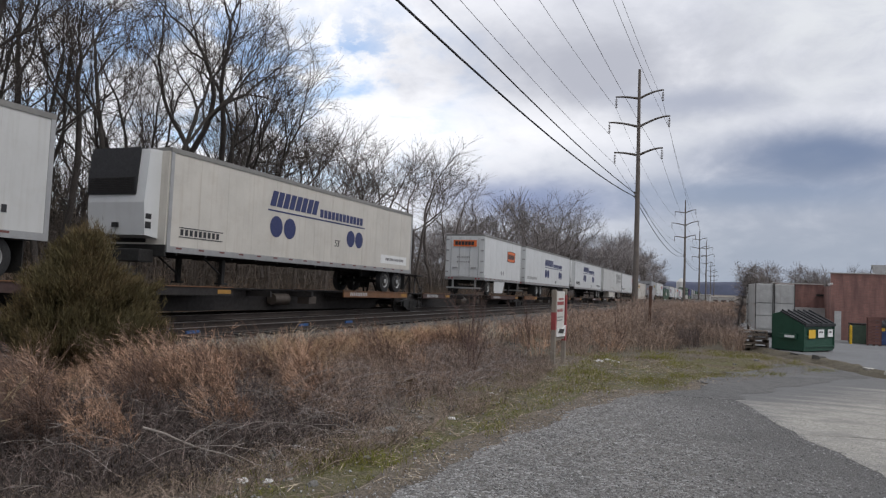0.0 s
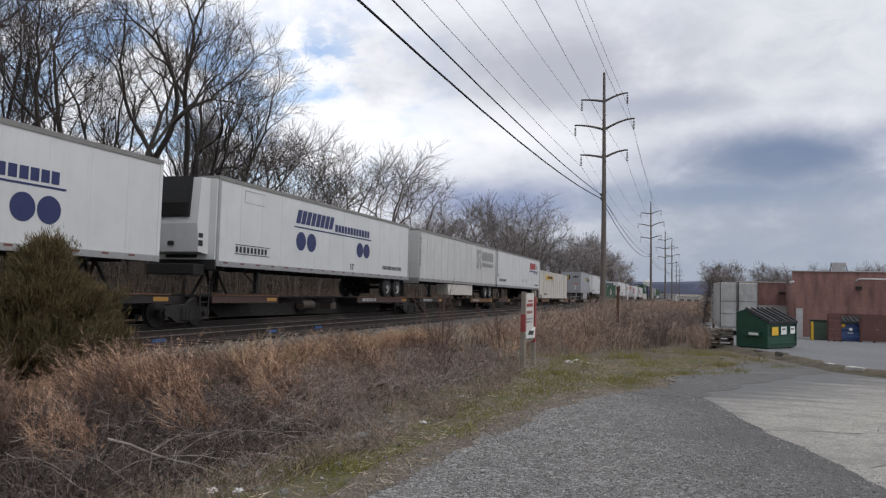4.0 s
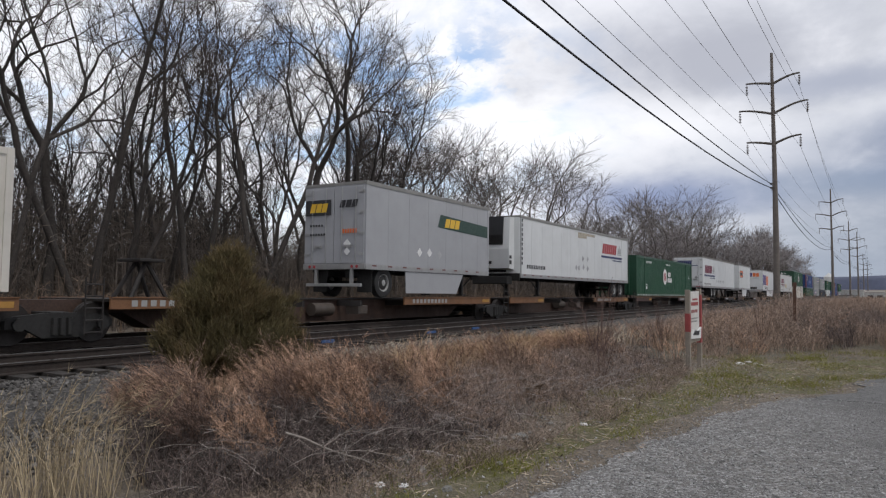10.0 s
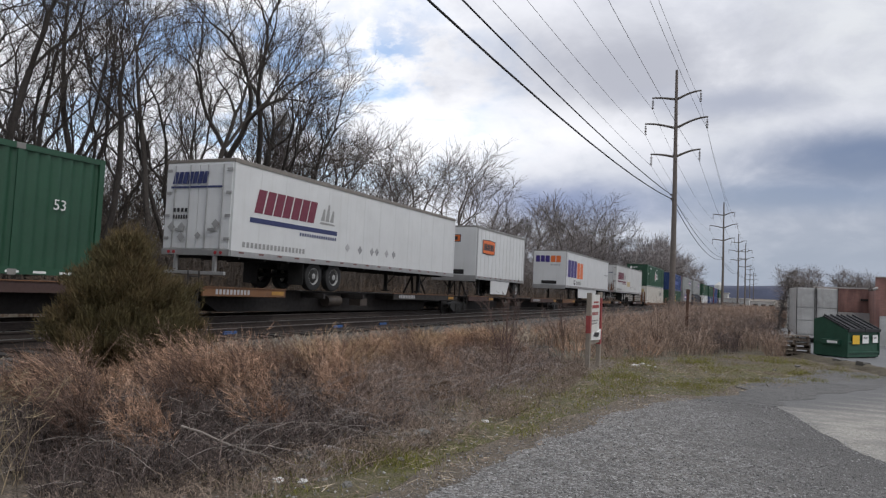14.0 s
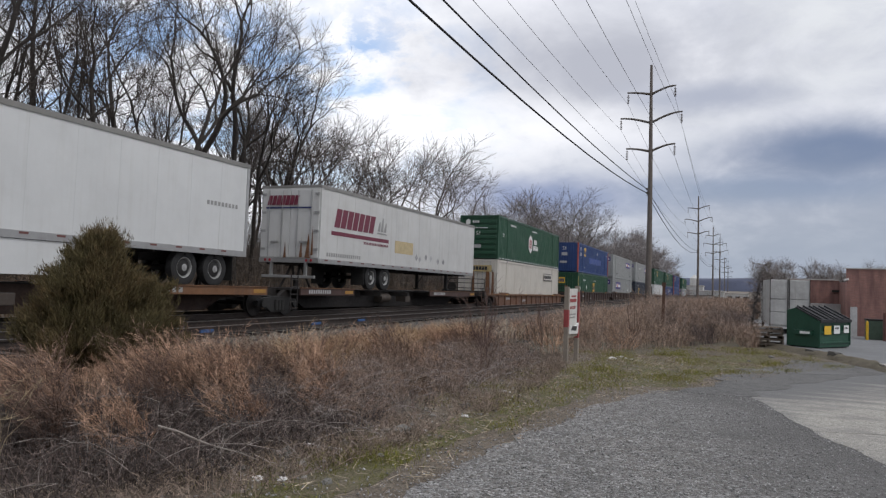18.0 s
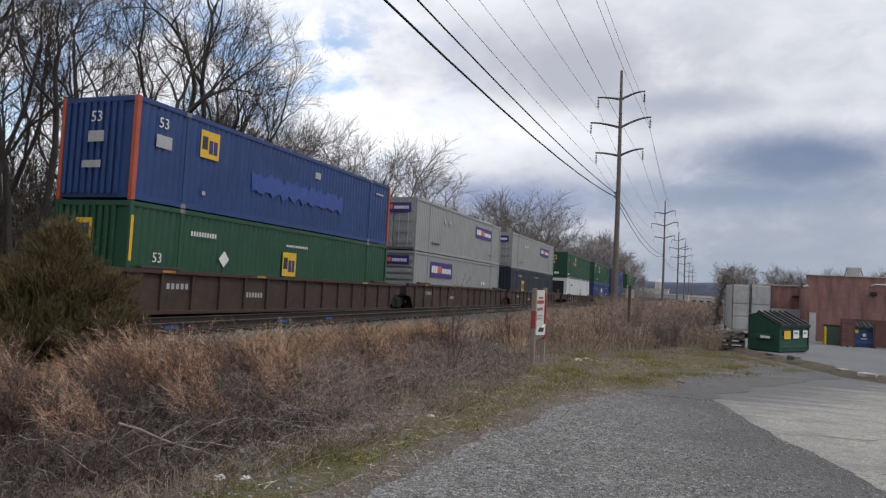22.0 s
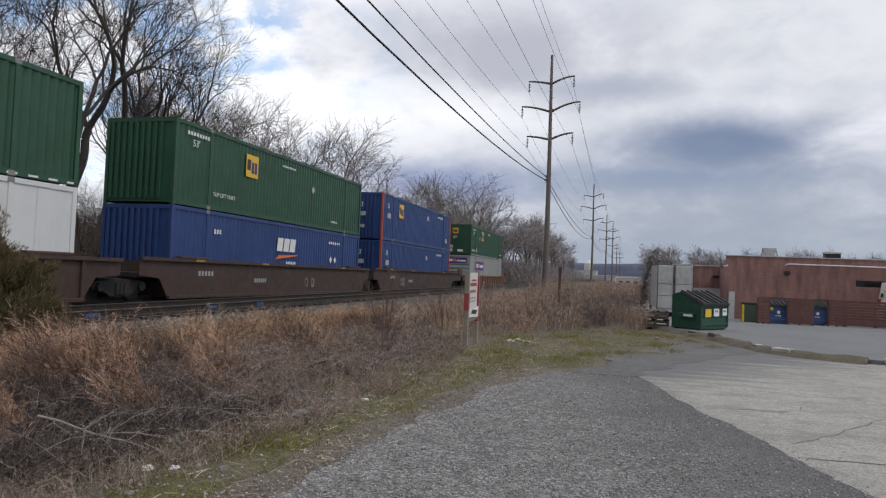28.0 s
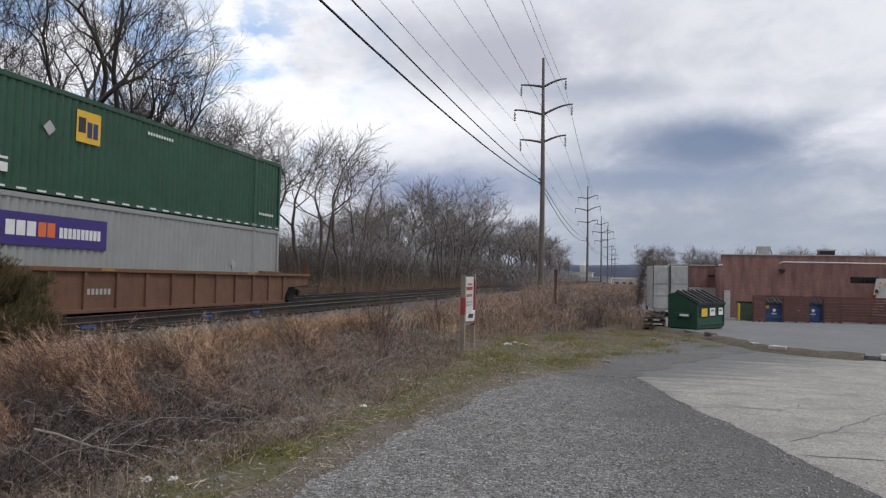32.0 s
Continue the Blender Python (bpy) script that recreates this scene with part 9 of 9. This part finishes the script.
# the young evergreen
JUN = mat("olive_evergreen_needles", (0.078, 0.066, 0.026), 0.9, vary=0.2, scale=1.5, fine=10, bump=0.0, tint=(0.13, 0.082, 0.036), island=0.35)
ev = thing("evergreen_shrub", "bushy olive-green young cedar with browning top", "evergreen", at=Matrix.Translation((-8.0, 7.15, ground_z(-8, 7.15))))
bm = bmesh.new()
cyl_into(bm, (0, 0, -0.05), (0.03, 0.02, 2.1), 0.06, 0.012, 8)
part("trunk", bm, BARK, ev)
k = random.Random(8)
sg_, chunks = [], []
for i in range(150):
    u = k.uniform(0.0, 0.97) ** 0.9
    aa = i * 2.4 + k.uniform(-0.4, 0.4)
    rr = float(np.interp(u, [0, 0.15, 0.4, 0.65, 0.85, 1.0], [0.86, 0.95, 0.80, 0.52, 0.26, 0.06])) * (k.uniform(0.62, 1.12) if i % 9 else 1.35)
    foot = Vector((0.02, 0.0, 0.06 + u * 2.05))
    end = foot + Vector((math.cos(aa) * rr, math.sin(aa) * rr, 0.08 + rr * k.uniform(0.1, 0.4)))
    sg_.append((*foot, *end, 0.013 * (1.2 - u), 0.004))
    n = int((60 + 420 * rr) * (1 if i % 9 else 0.5))
    v = np.random.uniform(0.25, 1.05, (n, 1)) ** 0.7
    c = np.array(foot) + (np.array(end) - np.array(foot)) * v + np.random.normal(0, 0.075 if i % 9 else 0.035, (n, 3))
    way = np.array((end - foot).normalized()) * 0.6 + (0, 0, 0.95)
    for q in range(5):
        d = way + np.random.normal(0, 0.45, (n, 3))
        d *= np.random.uniform(0.04, 0.12, (n, 1)) / np.linalg.norm(d, axis=1, keepdims=True)
        s0 = c + np.random.normal(0, 0.02, (n, 3))
        chunks.append(slivers(s0, s0 + d, 0.010))
part("foliage", raw_mesh("foliage", *joined(chunks), JUN), None, ev)
tagged(part("branch_tangle", raw_mesh("branch_tangle", *tubes(sg_, 4), BARK), None, ev), kind="stuff")
# ---- small things on the ground ----
STONE = mat("pale_rubble", (0.20, 0.192, 0.175), 0.9, vary=0.2, scale=6, fine=40, bump=0.3, per_object=0.25)
CARD = mat("wet_cardboard", (0.16, 0.105, 0.065), 0.85, vary=0.2, scale=5)
PLASTIC = mat("white_litter", (0.62, 0.61, 0.59), 0.5, vary=0.08)


def rubble(x, y, s, flat=0.6, material=STONE, label="pale lump of broken concrete in the grass", name="rubble", category="rubble", seed=0, turn=0):
    rng = random.Random(seed + int(x * 100))
    bm = bmesh.new()
    bmesh.ops.create_icosphere(bm, subdivisions=3, radius=1)
    for v in bm.verts:
        v.co = Vector((v.co.x, v.co.y * rng.uniform(0.73, 0.78), v.co.z * flat)) * (1 + 0.55 * noise.noise(v.co * 1.9 + Vector((x, y, seed))))
    ob = tagged(new(name, mesh_of(bm, name, material)), label, category)
    ob.matrix_basis = pose(x, y, ground_z(x, y) + s * flat * 0.45, 0, 0, turn) @ Matrix.Diagonal((s, s, s, 1))
    return ob


for i, (x, y, s) in enumerate(((-3.53, 9.45, 0.16), (-3.52, 7.38, 0.22), (-3.62, 7.2, 0.16), (-3.95, 5.75, 0.24), (-3.55, 7.75, 0.12), (-3.75, 6.5, 0.12), (-3.2, 6.25, 0.08), (-3.65, 5.6, 0.09), (-3.05, 7.4, 0.07), (-3.9, 8.9, 0.09), (-3.5, 10.4, 0.07), (-2.9, 9.9, 0.05), (-3.15, 5.2, 0.10), (-4.0, 5.2, 0.13), (-3.4, 4.4, 0.08), (0.8, 22.5, 0.16), (1.4, 21.6, 0.12), (0.2, 20.6, 0.12), (2.2, 20.2, 0.10))):
    rubble(x, y, s * 0.5, 0.55, seed=i, turn=i * 37)
bmx = thing("broken_slab", "pale splinter of broken concrete lying in the grass", "rubble", at=pose(-3.80, 6.18, ground_z(0, 6.18) + 0.03, 6, 3, 12))
bm = bmesh.new()
box_into(bm, -0.21, 0.19, -0.02, 0.02, -0.012, 0.02, bevel=0.007)
for v in bm.verts:
    v.co += Vector((0, 0.03 * math.sin(v.co.x * 14), 0.012 * math.sin(v.co.x * 23)))
part("stone", bm, PLASTIC, bmx)
cb = thing("cardboard_box", "crushed brown cardboard box in the dead grass", "box", at=pose(-4.63, 10.3, ground_z(0, 10.3) + 0.12, 14, -20, 25))
bm = bmesh.new()
box_into(bm, -0.14, 0.14, -0.11, 0.11, -0.12, 0.12, bevel=0.008)
part("carton", bm, CARD, cb)
bm = bmesh.new()
poly_into(bm, [(-0.14, -0.115, 0.12), (0.14, -0.115, 0.12), (0.17, -0.24, 0.19), (-0.12, -0.22, 0.20)], (0, 0, 0.006))
part("flap", bm, CARD, cb)
for i, (x, y, s) in enumerate(((-3.0, 18.6, 0.10), (-2.7, 18.9, 0.07), (-2.55, 18.7, 0.06), (-2.9, 19.2, 0.08), (-4.6, 13.3, 0.07), (-5.1, 12.2, 0.06), (-3.7, 5.0, 0.06))):
    rubble(x, y, s, 0.35, PLASTIC, "scrap of white plastic litter in the grass", "litter", "litter", 40 + i, i * 51)
k = random.Random(17)
for i in range(34):
    y = k.uniform(4.6, 12.5)
    x = float(front_edge(y)) + k.uniform(-0.35, 0.45)
    rubble(x, y, k.uniform(0.018, 0.05), 0.45, STONE if i % 3 else PLASTIC, "pale crumb of broken concrete in the grass" if i % 3 else "scrap of white plastic litter in the grass", "rubble" if i % 3 else "litter", "rubble" if i % 3 else "litter", 70 + i, i * 47)
DEADWOOD = mat("bleached_dead_wood", (0.25, 0.22, 0.19), 0.9, vary=0.15, scale=6, fine=40)
for i, (a, b, r) in enumerate((((-4.56, 4.76, 0.33), (-3.87, 5.24, 0.02), 0.011), ((-5.2, 8.3, 0.5), (-4.3, 7.5, 0.08), 0.009), ((-5.6, 5.3, 0.5), (-4.6, 4.7, 0.08), 0.008))):
    th = thing("dead_branch", "bleached fallen branch lying in the brush", "branch")
    A, B = Vector(a), Vector(b)
    bm = bmesh.new()
    prev = A
    for j in range(1, 6):
        q = A.lerp(B, j / 5) + Vector((0, 0, 0.012 * math.sin(j * 1.9 + i)))
        cyl_into(bm, prev, q, r * (1.1 - 0.1 * j), r * (1.0 - 0.1 * j), 6)
        prev = q
    part("stick", bm, DEADWOOD, th)
    bm = bmesh.new()
    cyl_into(bm, A.lerp(B, 0.4), A.lerp(B, 0.55) + Vector((0.1, 0.12, 0.22)), r * 0.5, r * 0.2, 5)
    part("side_twig", bm, DEADWOOD, th)

# loose stones on the ballast shoulder and the drive, joined
def pebbles(points, size, material, name, label):
    octa = np.array([(1, 0, 0), (-1, 0, 0), (0, 1, 0), (0, -1, 0), (0, 0, 1), (0, 0, -1)], float)
    tri = np.array([(0, 2, 4), (2, 1, 4), (1, 3, 4), (3, 0, 4), (2, 0, 5), (1, 2, 5), (3, 1, 5), (0, 3, 5)])
    n = len(points)
    s = size * np.random.uniform(0.5, 1.5, (n, 1, 1))
    v = points[:, None] + octa[None] * s * np.random.uniform(0.6, 1.25, (n, 6, 3)) * (1, 1, 0.7) + np.random.normal(0, 0.25, (n, 6, 3)) * s
    f = (np.arange(n)[:, None, None] * 6 + tri[None]).reshape(-1, 3)
    return tagged(new(name, raw_mesh(name, v.reshape(-1, 3), f, material)), label, "gravel", kind="stuff")


ROCK = mat("crushed_grey_stone", (0.088, 0.082, 0.076), 0.95, vary=0.2, scale=3, fine=20, bump=0.0, island=0.75)
CHIP = mat("pale_gravel_chip", (0.30, 0.296, 0.288), 0.95, vary=0.2, scale=3, fine=20, bump=0.0, island=0.5)
xy = np.random.uniform((-10.6, 1.0), (-6.3, 24), (42000, 2))
xy = xy[np.random.uniform(size=len(xy)) < np.clip(1.25 - xy[:, 1] / 22, 0.15, 1) * np.clip((-xy[:, 0] - 6.0) * 0.55, 0.08, 1)]
bz = np.interp(-xy[:, 0], [6, 8.0, 8.6, 9.6, 10.35], [0, 0.0, 0.065, 0.225, 0.31])
pebbles(np.column_stack([xy, GRADE * xy[:, 1] + bz + 0.01]), 0.033, ROCK, "ballast_stones", "loose crushed stones on the ballast shoulder")
xy = np.random.uniform((-13.5, 1.0), (-10.3, 26), (5000, 2))
pebbles(np.column_stack([xy, GRADE * xy[:, 1] + 0.27]), 0.035, ROCK, "ballast_stones", "crushed stones between the sleepers")
xy = np.random.uniform((-2.9, 2.6), (2.2, 13.0), (44000, 2))
xy = xy[(xy[:, 0] > np.interp(xy[:, 1], [2, 5, 7, 10, 13], [-2.9, -2.85, -2.7, -2.4, -1.9]) + np.random.uniform(0, 0.8, len(xy)) ** 2) & (xy[:, 0] < np.interp(xy[:, 1], [2, 7, 10, 13], [2.6, 1.7, 0.85, 0.15]) - np.random.uniform(0, 1.6, len(xy)) ** 2) & (np.random.uniform(size=len(xy)) < np.clip(1.3 - xy[:, 1] / 11, 0.1, 1))]
pebbles(np.column_stack([xy, GRADE * xy[:, 1] + 0.014]), 0.0092, CHIP, "gravel_stones", "loose grey stones on the drive")

# stones strewn over the broken edges of the slab and of the apron
edge = [(-1.1, 13.0), (0.1, 13.05), (0.55, 11.6), (0.85, 10.2), (1.45, 8.35), (1.76, 6.95), (2.15, 5.9), (3.1, 3.6)]
u = np.random.uniform(0, len(edge) - 1, 2600)
ex, ey = np.array(edge).T
xy = np.column_stack([np.interp(u, np.arange(len(edge)), ex), np.interp(u, np.arange(len(edge)), ey)]) + np.random.normal(0, 0.10, (len(u), 2)) * np.random.choice([0.5, 1.0, 2.2], (len(u), 1))
pebbles(np.column_stack([xy, GRADE * xy[:, 1] + 0.012]), 0.0075, CHIP, "gravel_stones", "small grey stones along the slab's broken edge")
xy = np.random.uniform((-4.2, 3.0), (0.2, 19.0), (5200, 2))
xy = xy[on_turf(xy[:, 0], xy[:, 1]) > np.random.uniform(0.0, 1.6, len(xy))]
pebbles(np.column_stack([xy, GRADE * xy[:, 1] + 0.012]), 0.011, CHIP, "gravel_stones", "small grey stones kicked into the turf")

# dead stems and straw lying on the ground beside the drive
xy = np.random.uniform((-4.6, 3.0), (0.6, 20.0), (5200, 2))
xy = xy[(xy[:, 0] < np.interp(xy[:, 1], [2, 7, 11, 14, 18, 20], [-2.5, -2.4, -1.9, -0.6, 0.4, 0.6])) & (xy[:, 0] > front_edge(xy[:, 1]) - 0.5)]
a = np.random.uniform(0, 6.28, len(xy))
ln = np.random.uniform(0.04, 0.22, len(xy))
c = np.column_stack([xy, GRADE * xy[:, 1] + 0.03])
d = np.column_stack([np.cos(a) * ln, np.sin(a) * ln, np.random.uniform(-0.01, 0.05, len(xy))])
STALK = mat("bleached_dead_stalk", (0.36, 0.30, 0.22), 0.9, vary=0.2, scale=3, bump=0.0, island=0.6)
stuff("dead_stalks", ribbons(c - d * 0.5, c + np.random.normal(0, 0.012, c.shape), c + d * 0.5, np.full(len(c), 0.007)), STALK, "bleached dead stalks lying in the grass", "dead stalks")

# sleepers: the near ones one by one, the rest joined
SLEEPER = mat("creosoted_sleeper", (0.036, 0.030, 0.025), 0.95, vary=0.25, scale=3, fine=25, bump=0.4, per_object=0.35)
SLEEPER2 = mat("far_sleeper_wood", (0.032, 0.027, 0.023), 0.95, vary=0.25, scale=3, bump=0.0, island=0.3)
bm = bmesh.new()
box_into(bm, -1.30, 1.30, -0.115, 0.115, -0.09, 0.055, bevel=0.012)
tie = mesh_of(bm, "sleeper", SLEEPER)
bm = bmesh.new()
box_into(bm, -0.16, 0.16, -0.095, 0.095, 0.055, 0.07)
plate = mesh_of(bm, "tie_plate", RAILSIDE)
rng = random.Random(77)
for cx, tname, count in ((NEAR_TRACK_X, "near_track", 150), (TRACK_X, "far_track", 110)):
    tr = bpy.data.objects[tname]
    for i in range(count):
        y = -3.0 + i * 0.52
        ob = new("sleeper", tie)
        ob.parent = tr
        ob.matrix_basis = pose(cx + rng.uniform(-0.05, 0.05), y + rng.uniform(-0.03, 0.03), 0.275, 0, rng.uniform(-0.4, 0.4), rng.uniform(-1.2, 1.2))
    vs, fs = [], []
    y = -3.0 + count * 0.52
    k = 0
    rows = list(np.arange(y, Y1, 0.52)) + list(np.arange(-3.5, -120, -0.52))
    cube = np.array([(sx, sy, sz) for sx in (-1.3, 1.3) for sy in (-0.115, 0.115) for sz in (-0.05, 0.055)])
    fc = np.array([(0, 1, 3, 2), (4, 6, 7, 5), (0, 4, 5, 1), (2, 3, 7, 6), (1, 5, 7, 3)])
    yy = np.array(rows)
    v = cube[None] + np.stack([np.full(len(yy), cx) + np.random.uniform(-0.05, 0.05, len(yy)), yy, np.full(len(yy), 0.275)], -1)[:, None]
    f = (np.arange(len(yy))[:, None, None] * 8 + fc[None]).reshape(-1, 4)
    ob = part("sleepers", raw_mesh("sleepers", v.reshape(-1, 3), f, SLEEPER2), None, tr)
    tagged(ob, kind="stuff")
near = bpy.data.objects["near_track"]
for y in (12.9, 17.4, 20.0):
    bm = bmesh.new()
    box_into(bm, NEAR_TRACK_X + 0.7175 + 0.012, NEAR_TRACK_X + 0.7175 + 0.05, y - 0.22, y + 0.22, 0.37, 0.44, bevel=0.008)
    part("joint_bar", bm, BLUEPAINT, near, "blue-painted joint bar on the rail")


# ---- what moves: the whole train, at one steady speed ----
def motions():
    tilt = math.degrees(math.atan(GRADE))
    for ob, s, base in MOVING:
        rows = []
        for t in (0.0, 8.0, 16.0, 24.0, 32.0):
            y = s - SPEED * (t - 16.0)
            rows.append((t, pose(TRACK_X, y - GRADE * base, RAIL_Z + GRADE * y + base, tilt)))
        walk(ob, rows)


motions()
